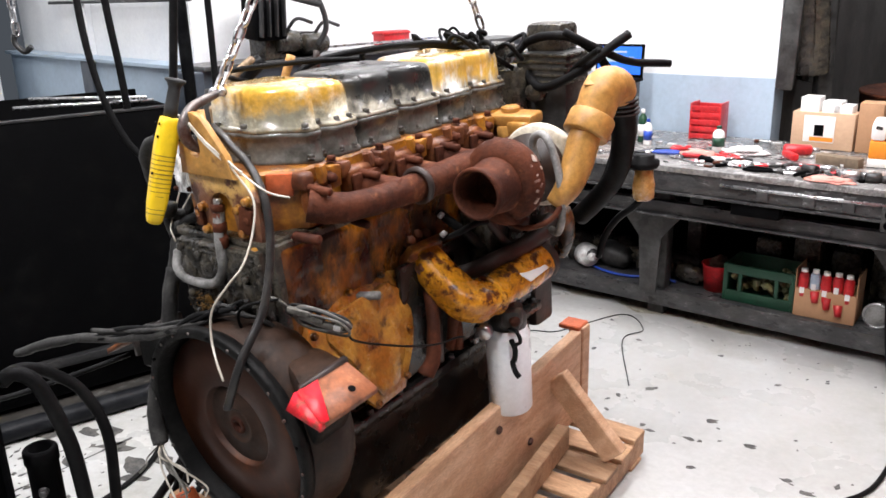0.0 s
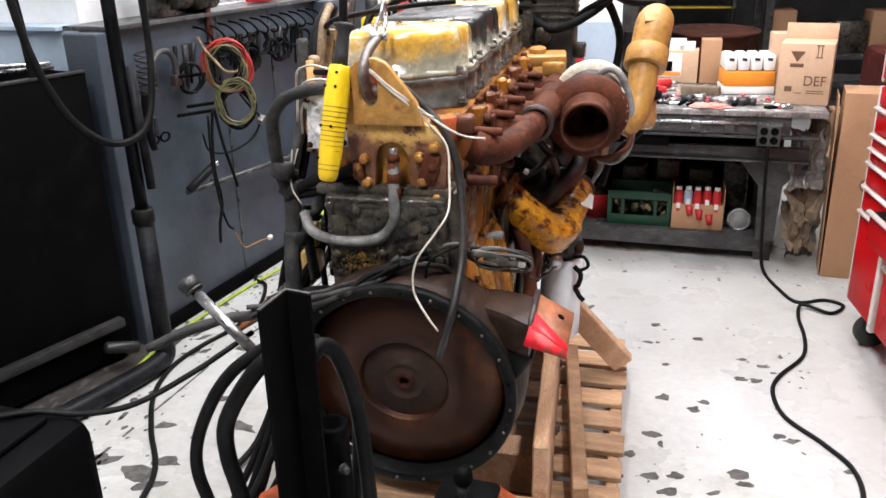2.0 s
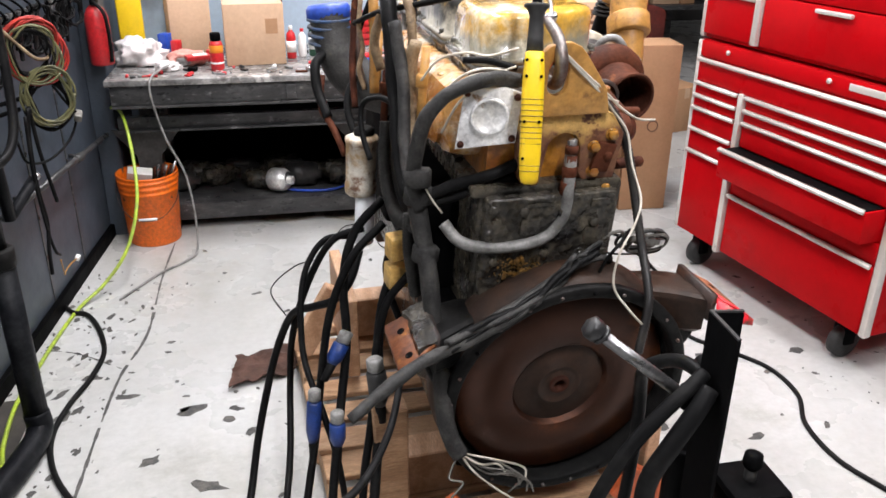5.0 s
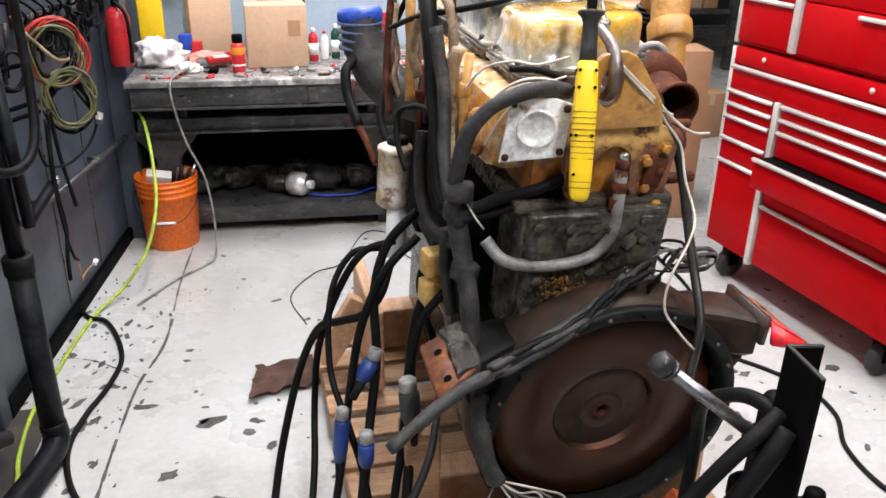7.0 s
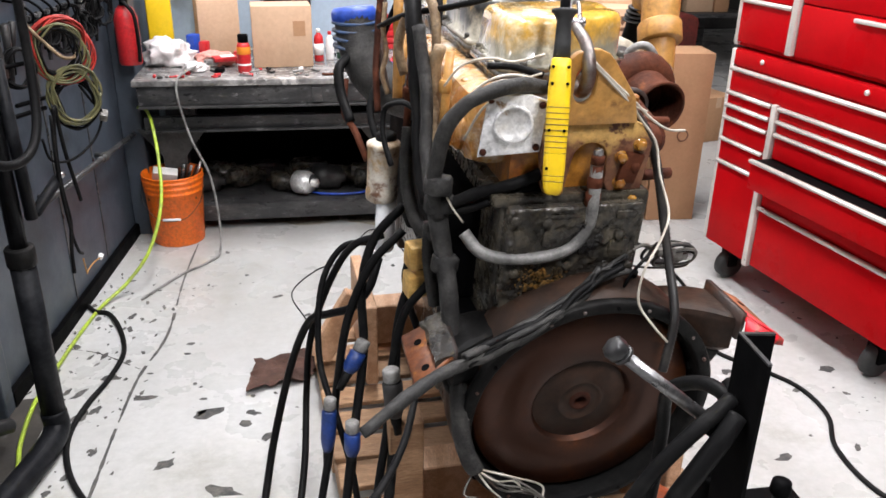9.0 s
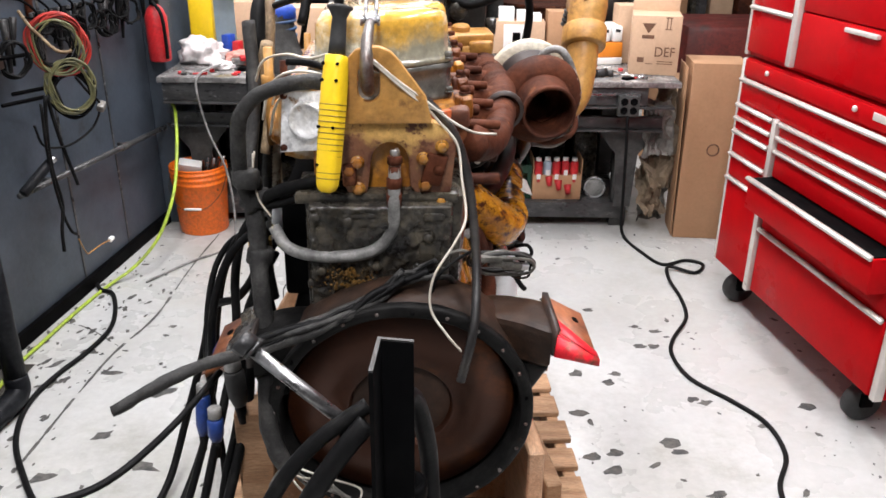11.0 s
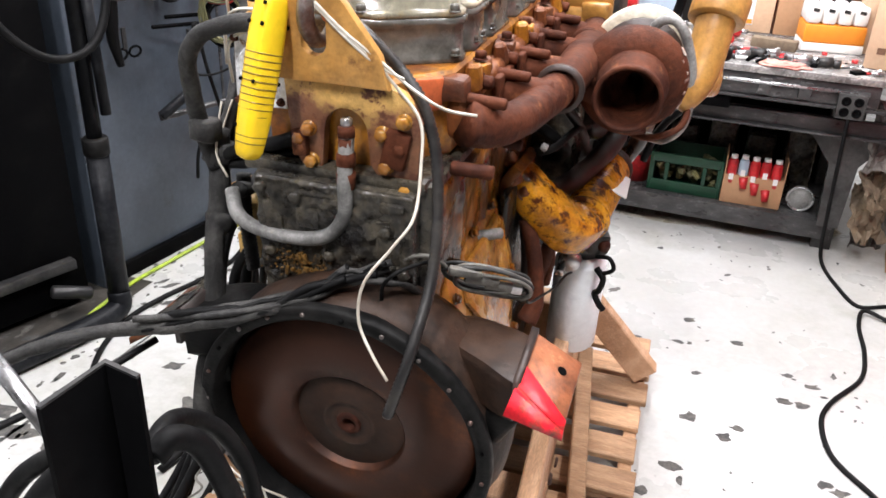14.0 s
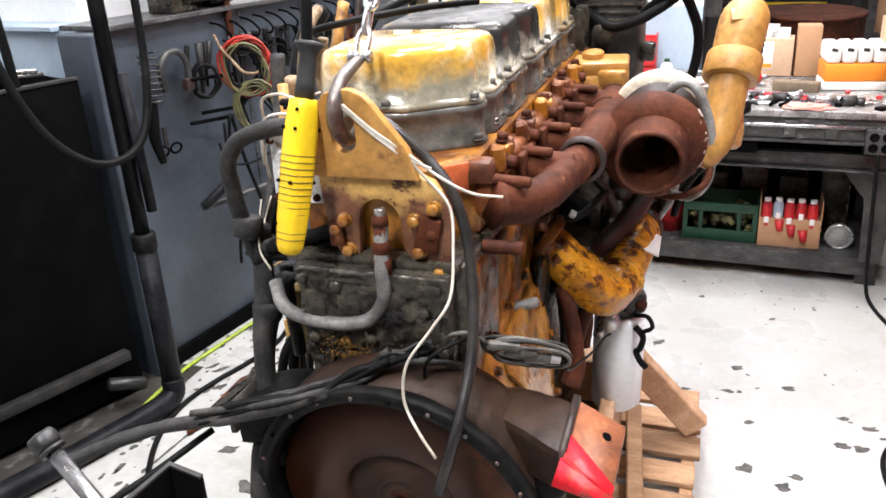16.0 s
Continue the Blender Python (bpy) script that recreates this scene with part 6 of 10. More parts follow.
# hoses and wiring looms that hang on the engine
LOOMS = [
    ("loom", M["loom_black"], 0.0135, "ribbed black loom", [(-0.075, 0.118, 1.455), (-0.03, 0.112, 1.437), (0.005, 0.108, 1.412), (0.045, 0.112, 1.373), (0.090, 0.100, 1.325), (0.118, 0.085, 1.266), (0.134, 0.066, 1.203), (0.146, 0.036, 1.125), (0.153, -0.005, 1.049), (0.151, -0.06, 0.982), (0.145, -0.09, 0.934), (0.124, -0.122, 0.842)], 1),
    ("loom", M["hose_grey"], 0.0155, "taped black wiring loom", [(0.118, 0.075, 0.950), (0.100, 0.03, 1.005), (0.055, 0.0, 1.028), (0.0, -0.008, 1.018), (-0.06, -0.040, 0.99), (-0.17, -0.085, 0.955), (-0.28, -0.125, 0.935), (-0.38, -0.165, 0.93), (-0.46, -0.21, 0.915), (-0.545, -0.255, 0.885)], 2),
    ("loom", M["hose_grey"], 0.0125, "taped black wiring loom", [(0.06, 0.03, 1.04), (0.01, 0.0, 1.025), (-0.06, -0.02, 0.995), (-0.15, -0.065, 0.975), (-0.25, -0.105, 0.955), (-0.33, -0.14, 0.945)], 0),
    ("loom", M["hose_grey"], 0.026, "thick dusty grey loom", [(-0.335, 0.14, 1.20), (-0.335, 0.13, 1.13), (-0.325, 0.10, 1.06), (-0.318, 0.06, 0.99), (-0.310, 0.03, 0.90), (-0.300, -0.02, 0.80), (-0.300, -0.06, 0.72), (-0.285, -0.085, 0.64), (-0.262, -0.098, 0.592)], 0),
    ("loom", M["hose_grey"], 0.020, "thick dusty loom", [(-0.14, 0.11, 1.415), (-0.19, 0.10, 1.424), (-0.245, 0.09, 1.420), (-0.299, 0.085, 1.400), (-0.338, 0.09, 1.355), (-0.352, 0.105, 1.28), (-0.352, 0.12, 1.192), (-0.335, 0.12, 1.13)], 0),
    ("loom", M["hose"], 0.017, "black loom", [(-0.12, 0.09, 1.24), (-0.18, 0.09, 1.215), (-0.25, 0.11, 1.19), (-0.33, 0.13, 1.15)], 0),
    ("loom", M["hose"], 0.014, "black loom", [(-0.13, 0.10, 1.20), (-0.20, 0.10, 1.18), (-0.27, 0.12, 1.15), (-0.335, 0.14, 1.13)], 0),
    ("loom", M["hose_grey"], 0.018, "grey loom", [(-0.36, 0.33, 1.50), (-0.35, 0.30, 1.42), (-0.345, 0.26, 1.33), (-0.35, 0.22, 1.24), (-0.345, 0.16, 1.17)], 0),
    ("loom", M["hose_grey"], 0.022, "ribbed grey loom", [(-0.350, 0.42, 1.235), (-0.356, 0.40, 1.15), (-0.354, 0.36, 1.08), (-0.345, 0.28, 1.04), (-0.33, 0.20, 1.05), (-0.315, 0.15, 1.07)], 1),
    ("loom", M["hose"], 0.009, "black hose", [(-0.40, 0.62, 1.44), (-0.36, 0.50, 1.49), (-0.30, 0.36, 1.53), (-0.22, 0.30, 1.56), (-0.10, 0.42, 1.57), (0.0, 0.55, 1.565)], 0),
    ("loom", M["hose"], 0.011, "black hose", [(-0.34, 0.98, 1.30), (-0.30, 0.90, 1.46), (-0.26, 0.82, 1.54), (-0.18, 0.84, 1.56), (-0.08, 0.96, 1.555), (0.02, 1.08, 1.52), (0.08, 1.16, 1.46)], 0),
    ("loom", M["hose"], 0.013, "black hose", [(-0.27, 0.52, 1.46), (-0.25, 0.60, 1.54), (-0.16, 0.80, 1.565), (-0.06, 0.98, 1.56), (0.02, 1.14, 1.52)], 0),
    ("loom", M["hose"], 0.018, "black hose", [(0.05, 1.22, 1.50), (0.14, 1.18, 1.55), (0.25, 1.18, 1.565), (0.34, 1.22, 1.52), (0.40, 1.26, 1.42), (0.42, 1.30, 1.30), (0.38, 1.26, 1.10), (0.34, 1.18, 0.95)], 0),
    ("loom", M["hose"], 0.019, "black hose", [(0.10, 1.20, 1.44), (0.20, 1.15, 1.40), (0.32, 1.16, 1.45), (0.40, 1.22, 1.52), (0.44, 1.28, 1.56)], 0),
    ("loom", M["hose"], 0.016, "black hose", [(0.28, 1.15, 1.58), (0.36, 1.20, 1.53), (0.44, 1.28, 1.475), (0.53, 1.40, 1.455)], 0),
    ("loom", M["hose"], 0.013, "black hose", [(0.42, 1.12, 1.53), (0.37, 1.14, 1.50), (0.30, 1.18, 1.46), (0.24, 1.22, 1.40)], 0),
    ("loom", M["hose"], 0.012, "black hose", [(-0.30, 0.36, 0.98), (-0.34, 0.33, 0.93), (-0.36, 0.31, 0.88), (-0.35, 0.29, 0.80), (-0.33, 0.25, 0.74)], 0),
    ("loom", M["hose_grey"], 0.020, "ribbed grey loom", [(-0.335, 0.20, 1.08), (-0.335, 0.19, 1.00), (-0.325, 0.18, 0.93), (-0.315, 0.17, 0.87)], 1),
    ("loom", M["hose"], 0.013, "black hose", [(-0.335, 0.82, 1.21), (-0.375, 0.72, 1.27), (-0.41, 0.66, 1.22), (-0.40, 0.60, 1.15), (-0.375, 0.54, 1.13)], 0),
    ("loom", M["hose"], 0.026, "thick black loom", [(-0.345, 0.50, 1.56), (-0.352, 0.42, 1.50), (-0.352, 0.36, 1.40), (-0.350, 0.30, 1.30), (-0.352, 0.24, 1.20), (-0.345, 0.17, 1.14)], 0),
    ("loom", M["hose"], 0.009, "thin black hose", [(-0.345, 0.30, 1.30), (-0.375, 0.36, 1.315), (-0.41, 0.42, 1.285), (-0.415, 0.40, 1.22), (-0.40, 0.36, 1.16)], 0),
    ("loom", M["hose"], 0.018, "black fuel hose", [(-0.44, 0.90, 1.30), (-0.475, 0.86, 1.27), (-0.47, 0.82, 1.20), (-0.45, 0.76, 1.14)], 0),
    ("loom", M["sleeve_tan"], 0.014, "tan braided line", [(-0.33, 0.46, 1.57), (-0.318, 0.38, 1.53), (-0.315, 0.34, 1.46), (-0.322, 0.31, 1.38), (-0.318, 0.28, 1.30), (-0.325, 0.24, 1.22)], 0),
    ("loom", M["yellow_tan"], 0.016, "yellow fuel line", [(-0.355, 0.62, 1.56), (-0.358, 0.58, 1.48), (-0.360, 0.55, 1.38), (-0.362, 0.52, 1.28)], 0),
    ("loom", M["rust"], 0.011, "rusty fuel line", [(-0.385, 0.70, 1.52), (-0.392, 0.68, 1.42), (-0.400, 0.64, 1.32), (-0.398, 0.60, 1.22)], 0),
    ("loom", M["rust_dark"], 0.011, "dark fuel line", [(-0.375, 0.74, 1.56), (-0.375, 0.70, 1.46), (-0.385, 0.66, 1.36), (-0.37, 0.62, 1.26)], 0),
    ("loom", M["sleeve_tan"], 0.008, "tan wire bundle", [(-0.385, 0.62, 1.50), (-0.392, 0.60, 1.44), (-0.385, 0.58, 1.38), (-0.395, 0.57, 1.33), (-0.38, 0.56, 1.28)], 0),
    ("loom", M["rust"], 0.012, "rusty pipe", [(-0.455, 0.86, 1.24), (-0.465, 0.80, 1.16), (-0.44, 0.74, 1.12), (-0.41, 0.68, 1.05)], 0),
]
for nm, material, thick, label, pts, ribs in LOOMS:
    r = thick * 0.8
    bm = bmesh.new()
    if ribs == 2:
        sweep(bm, pts, [r * 0.5, r * 0.5, r * 0.5, r * 0.6, r * 0.9, r, r, r, r * 1.1, r * 0.9], seg=10, per=6)
        roughen(roughen(bm, r * 0.35, 30), r * 0.15, 90)
    elif ribs:
        sweep(bm, pts, r, seg=12, per=8, ribs=r * 0.17, rib_len=0.0085)
    else:
        sweep(bm, pts, r, seg=10, per=6)
        roughen(roughen(bm, r * 0.16, 22), r * 0.07, 70)
    part(nm, bm, material, eng, label)
# loose black strands wound together over the flywheel housing
random.seed(23)
SPINE = [Vector(q) for q in ((0.06, 0.008, 1.03), (0.0, -0.006, 1.022), (-0.06, -0.036, 0.998), (-0.13, -0.068, 0.972), (-0.20, -0.098, 0.955), (-0.27, -0.122, 0.944), (-0.33, -0.142, 0.94))]
for k in range(7):
    f0, f1 = (0, 7) if k < 4 else (1, 5)
    pts = [p + Vector((random.uniform(-0.006, 0.006), random.uniform(-0.010, 0.012), random.uniform(-0.008, 0.018))) * (1.0 if 0 < i < 6 else 1.6) for i, p in enumerate(SPINE[f0:f1])]
    part("strand", roughen(sweep(bmesh.new(), pts, random.uniform(0.0045, 0.0085), seg=8), 0.0016, 70, k), M["hose"] if k % 3 else M["hose_grey"], eng, "oily black cable strand")
# tangle of thin black leads over the front of the engine
random.seed(77)
for k in range(9):
    x, y = random.uniform(-0.22, 0.10), random.uniform(0.98, 1.16)
    pts = [(x, y, 1.50)]
    for j in range(4):
        x, y = x + random.uniform(-0.07, 0.07), y + random.uniform(-0.05, 0.06)
        pts.append((x, y, random.uniform(1.52, 1.585)))
    pts.append((x + 0.03, y + 0.04, 1.49))
    part("lead", sweep(bmesh.new(), pts, random.uniform(0.005, 0.010), seg=7), M["hose"], eng, "tangled black lead")
# tape wraps
for p, r in (((-0.335, 0.135, 1.155), 0.034), ((-0.322, 0.09, 1.03), 0.031), ((-0.345, 0.11, 1.21), 0.03)):
    part("tape_wrap", roughen(rod(bmesh.new(), (p[0], p[1], p[2] - 0.02), (p[0] + 0.004, p[1] + 0.008, p[2] + 0.02), r, seg=12, bevel=0.006), 0.004, 40), M["hose_grey"], eng, "dusty tape wrap")
# thin wires
WIRES = [
    (M["wire_white"], 0.0042, [(-0.068, 0.056, 1.478), (-0.02, 0.056, 1.437), (0.028, 0.064, 1.400), (0.085, 0.075, 1.352), (0.135, 0.085, 1.322), (0.185, 0.10, 1.312)]),
    (M["wire_white"], 0.0042, [(-0.074, 0.056, 1.481), (-0.022, 0.056, 1.436), (0.024, 0.064, 1.395), (0.060, 0.070, 1.353), (0.102, 0.066, 1.303), (0.114, 0.04, 1.236), (0.123, -0.008, 1.171), (0.100, -0.04, 1.128), (0.061, -0.066, 1.067), (0.056, -0.080, 1.00), (0.088, -0.100, 0.952), (0.122, -0.115, 0.915)]),
    (M["wire_white"], 0.0035, [(-0.07, 0.056, 1.474), (-0.02, 0.055, 1.430), (0.03, 0.064, 1.388), (0.072, 0.072, 1.368)]),
    (M["wire_white"], 0.0045, [(-0.29, 0.14, 1.30), (-0.27, 0.11, 1.37), (-0.24, 0.10, 1.402), (-0.20, 0.10, 1.405), (-0.15, 0.10, 1.395)]),
    (M["wire_white"], 0.0040, [(-0.285, 0.16, 1.36), (-0.265, 0.13, 1.41), (-0.23, 0.12, 1.43), (-0.19, 0.12, 1.43), (-0.15, 0.11, 1.445)]),
    (M["wire_white"], 0.0048, [(-0.305, 0.15, 1.33), (-0.285, 0.13, 1.40), (-0.25, 0.11, 1.437), (-0.20, 0.11, 1.442), (-0.145, 0.11, 1.425)]),
    (M["wire_white"], 0.0042, [(-0.325, 0.20, 1.40), (-0.30, 0.17, 1.45), (-0.25, 0.15, 1.468), (-0.20, 0.14, 1.462), (-0.145, 0.12, 1.48)]),
    (M["hose"], 0.012, [(-0.25, 0.16, 1.45), (-0.20, 0.145, 1.45), (-0.14, 0.13, 1.435)]),
    (M["wire_white"], 0.0035, [(-0.335, 0.16, 1.25), (-0.33, 0.13, 1.20), (-0.315, 0.10, 1.165), (-0.29, 0.09, 1.13)]),
    (M["wire_white"], 0.0030, [(-0.34, 0.20, 1.24), (-0.335, 0.15, 1.19), (-0.31, 0.12, 1.16)]),
    (M["hose"], 0.006, [(0.06, 0.00, 0.98), (0.07, -0.01, 1.03), (0.10, 0.0, 1.06), (0.15, 0.05, 1.065)]),
]
for material, r, pts in WIRES:
    part("wire", sweep(bmesh.new(), pts, r * 0.64, seg=7, per=6), material, eng)
random.seed(5)
for k in range(9):
    a = random.uniform(-1, 1)
    tip = (-0.22 + 0.10 * a + 0.03, -0.12 + random.uniform(-0.03, 0.03), 0.53 + random.uniform(-0.035, 0.03))
    mid = (-0.24 + 0.07 * a, -0.13, 0.565 + random.uniform(-0.02, 0.02))
    part("wire", sweep(bmesh.new(), [(-0.262, -0.098, 0.595), mid, tip, (tip[0] + 0.05 * random.uniform(-1, 1), tip[1] - 0.01, tip[2] - 0.03)], 0.0026, seg=6), M["cable_grey"] if k % 3 else M["wire_white"], eng, "bare wire end")

stand_as((1.02, -0.083, 0, -0.015), (0.066, 1.125, 0, 0.05), (0, 0, 1, 0))
# ---- timber stand and pallet under the engine ----
stand = thing("timber_stand", "raw pine timber stand bolted to a pallet", "stand", base=(0, 0.6, 0.12))


def board(name, parent, p0, p1, w, h, material, label="", lean=0.0, bevel=0.004):
    """A plank from p0 to p1: w thick across, h high."""
    d = Vector(p1) - Vector(p0)
    bm = bmesh.new()
    box(bm, (0, 0, 0), (w, d.length, h), bevel=bevel, seg=1)
    q = d.to_track_quat("Y", "Z").to_matrix().to_4x4()
    bm.transform(Matrix.Translation((Vector(p0) + Vector(p1)) / 2) @ q @ pose(0, 0, 0, 0, lean, 0))
    return part(name, bm, material, parent, label)


board("side_board", stand, (0.335, 0.02, 0.30), (0.268, 1.20, 0.295), 0.040, 0.355, M["wood"], "wide pine side board")
board("side_board", stand, (-0.308, 0.80, 0.30), (-0.30, 1.20, 0.295), 0.040, 0.30, M["wood"], "wide pine side board")
board("end_post", stand, (0.262, 1.205, 0.30), (0.262, 1.262, 0.30), 0.060, 0.36, M["wood"])
board("end_cap", stand, (0.240, 1.19, 0.4795), (0.240, 1.265, 0.4795), 0.085, 0.018, M["orange_red"], "red painted block end")
board("rail", stand, (0.43, 0.20, 0.168), (0.34, 0.98, 0.168), 0.045, 0.09, M["wood_old"], "knotty pine rail")
board("brace", stand, (0.312, 0.975, 0.40), (0.535, 0.985, 0.150), 0.045, 0.085, M["wood"], "diagonal pine brace")
board("brace", stand, (-0.33, 0.985, 0.40), (-0.47, 0.99, 0.160), 0.045, 0.085, M["wood"], "diagonal pine brace")
board("cross_beam", stand, (-0.34, 0.30, 0.19), (0.34, 0.30, 0.19), 0.09, 0.14, M["wood"])
board("cross_beam", stand, (-0.32, 1.10, 0.22), (0.27, 1.10, 0.22), 0.09, 0.16, M["wood"])
board("front_beam", stand, (-0.36, -0.015, 0.225), (0.36, -0.015, 0.225), 0.05, 0.21, M["wood_old"], "rough front beam")
board("post", stand, (-0.345, 0.085, 0.30), (-0.345, 0.165, 0.30), 0.085, 0.52, M["wood_old"], "splintered pine post")
board("foot", stand, (0.20, -0.055, 0.37), (0.385, -0.06, 0.235), 0.03, 0.10, M["orange_red"], "orange painted foot")
board("foot", stand, (-0.20, -0.055, 0.37), (-0.385, -0.06, 0.235), 0.03, 0.10, M["orange_red"], "orange painted foot")
for k, (x, y, z) in enumerate(((0.356, 0.25, 0.36), (0.345, 0.45, 0.22), (0.33, 0.60, 0.40), (0.318, 0.80, 0.24))):
    part("knot", lathe(bmesh.new(), (x - 0.004, y, z), (x + 1, y, z), [(0, 0.006), (0.012, 0.006), (0.014, 0)], seg=10), M["cloth_brown"], stand)
pallet = thing("pallet", "worn wooden shipping pallet under the engine", "pallet", base=(0, 0.6, 0))
for x in (-0.455, 0.03, 0.515):
    board("stringer", pallet, (x, -0.02, 0.055), (x, 1.235, 0.055), 0.038, 0.085, M["wood_old"])
random.seed(3)
for k in range(10):
    y = 0.03 + 0.1285 * k
    board("slat", pallet, (-0.48 + random.uniform(-0.006, 0.006), y, 0.108), (0.545 + random.uniform(-0.008, 0.006), y + random.uniform(-0.005, 0.005), 0.108), 0.088 + random.uniform(-0.006, 0.008), 0.020, M["wood_old"], bevel=0.003)
for k in range(3):
    board("bottom_slat", pallet, (-0.48, 0.06 + 0.55 * k, 0.0068), (0.54, 0.06 + 0.55 * k, 0.0068), 0.09, 0.013, M["wood_old"])

stand_as(*ENGINE_FIT[:2], (0.008, 0.030, 0.973, 0.037))
# ---- chain, hook and hoist pendant ----
chain = thing("lifting_chain", "bright steel chain sling hooked into the engine", "chain", base=(-0.077, 0.075, 1.40))


def link(parent, centre, d, k, size=0.034, r=0.0048):
    m = Matrix.Translation(centre) @ d.to_track_quat("X", "Z").to_matrix().to_4x4() @ pose(0, 0, 0, 90 * (k % 2) + 8, 0, 0)
    n = size * 0.5
    pts = []
    for i in range(20):
        a = 2 * math.pi * i / 20
        pts.append(m @ Vector((n * math.cos(a) + (n * 0.55 if math.cos(a) > 0 else -n * 0.55), n * 0.62 * math.sin(a), 0)))
    part("link", sweep(bmesh.new(), pts + [pts[0]], r, seg=7, smooth=False), M["steel"], parent)


def run_chain(parent, a, b, size=0.034, r=0.0048):
    a, b = Vector(a), Vector(b)
    d = (b - a).normalized()
    step = size * 1.30
    for k in range(int((b - a).length / step)):
        link(parent, a + d * step * (k + 0.5), d, k, size, r)


APEX = (-0.05, 0.78, 2.42)
bm = bmesh.new()
sweep(bm, [(-0.078, 0.150, 1.500), (-0.079, 0.118, 1.492), (-0.080, 0.078, 1.478), (-0.080, 0.050, 1.448), (-0.079, 0.045, 1.415), (-0.077, 0.062, 1.388), (-0.076, 0.090, 1.380), (-0.076, 0.110, 1.395)],
      [0.009, 0.011, 0.012, 0.013, 0.014, 0.0135, 0.010, 0.006], seg=12)
hook = part("hook", bm, M["hook_steel"], chain, "worn steel grab hook")
part("latch", box(bmesh.new(), (-0.0785, 0.085, 1.438), (0.012, 0.006, 0.085), rot=(38, 0, 0), bevel=0.002), M["orange_red"], hook, "red safety latch")
part("shackle", lathe(bmesh.new(), (-0.098, 0.152, 1.503), (-0.05, 0.152, 1.503), [(0, 0), (0.011, 0), (0.011, 0.006), (0.007, 0.007), (0.007, 0.033), (0.011, 0.034), (0.011, 0.040), (0, 0.040)], seg=12), M["steel"], hook)
run_chain(chain, (-0.077, 0.150, 1.505), APEX)
run_chain(chain, (-0.04, 1.16, 1.56), APEX)
part("ring", sweep(bmesh.new(), [Vector(APEX) + Vector((0.05 * math.cos(a), 0, 0.05 * math.sin(a))) for a in (2 * math.pi * i / 24 for i in range(25))], 0.009, seg=8, smooth=False), M["steel"], chain)
run_chain(chain, (APEX[0], APEX[1], APEX[2] + 0.05), (APEX[0], APEX[1], HIGH - 0.40))
part("hoist_block", span(bmesh.new(), (-0.17, 0.60, HIGH - 0.40), (0.07, 0.96, HIGH - 0.115), 0.02), M["yellow_plastic"], chain, "yellow hoist body on the ceiling")

stand_as()
PT, PB = Vector((-0.105, -0.026, 1.455)), Vector((-0.125, -0.093, 1.212))
pend = thing("hoist_pendant", "yellow plastic hoist pendant hanging on its black cable", "pendant control", base=PB)
pd = (PT - PB)
length = pd.length
pm = Matrix.Translation(PB) @ pd.to_track_quat("Z", "X").to_matrix().to_4x4() @ pose(0, 0, 0, 0, 0, 0)
zx = pm.to_3x3() @ Vector((1, 0, 0))
rings = []
for h, w, d in ((0.0, 0.009, 0.010), (0.004, 0.015, 0.015), (0.014, 0.0185, 0.018), (0.05, 0.0205, 0.022), (0.16, 0.0215, 0.025), (0.20, 0.021, 0.025), (0.235, 0.019, 0.022), (0.250, 0.018, 0.020), (0.2525, 0.015, 0.016)):
    pts = []
    for i in range(24):
        a = 2 * math.pi * i / 24
        cx, cy = math.cos(a), math.sin(a)
        n = (abs(cx) ** 4 + abs(cy) ** 4) ** -0.25
        pts.append(pm @ Vector((d * cx * n, w * cy * n, h)))
    rings.append(pts)
case = part("case", loft(bmesh.new(), rings), M["yellow_plastic"], pend, "yellow ribbed plastic case")
# thin proud rings, coloured as shaded grooves
for k in range(14):
    h = 0.026 + 0.0105 * k
    w = 0.0190 + 0.0024 * min(1, k / 9)
    d = 0.0195 + 0.0052 * min(1, k / 10)
    pts = [[pm @ Vector((q * d * cx * n, q * w * cy * n, hh)) for cx, cy, n in ((math.cos(a), math.sin(a), (abs(math.cos(a)) ** 4 + abs(math.sin(a)) ** 4) ** -0.25) for a in (2 * math.pi * i / 24 for i in range(24)))]
           for hh, q in ((h - 0.0011, 0.98), (h - 0.0008, 1.030), (h + 0.0008, 1.030), (h + 0.0011, 0.98))]
    part("grip_groove", loft(bmesh.new(), pts), M["grip_shadow"], case, "dark ring for the shade in a grip groove")
for h, s in ((0.235, 1), (0.235, -1), (0.205, 1), (0.205, -1), (0.12, 1), (0.12, -1), (0.05, -1)):
    for side_ in (-1, 1):
        p = pm @ Vector((side_ * (0.0242 if h > 0.1 else 0.0215), s * 0.014, h))
        part("screw", rod(bmesh.new(), p, p + (pm.to_3x3() @ Vector((side_ * 0.0025, 0, 0))), 0.0032, seg=8), M["black"], case)
    p = pm @ Vector((s * 0.013, -0.0208 if h < 0.22 else -0.0188, h))
    part("screw", rod(bmesh.new(), p, p + (pm.to_3x3() @ Vector((0, -0.0025, 0))), 0.0032, seg=8), M["black"], case)
bm = bmesh.new()
lathe(bm, PT - pd.normalized() * 0.004, PT + pd, [(0, 0), (0.0165, 0.0), (0.015, 0.03), (0.0135, 0.07), (0.019, 0.082), (0.024, 0.086), (0.024, 0.091), (0.010, 0.094), (0, 0.094)], seg=18)
part("cable_gland", bm, M["caster"], pend, "black rubber cable gland")
bm = bmesh.new()
top = PT + pd.normalized() * 0.05
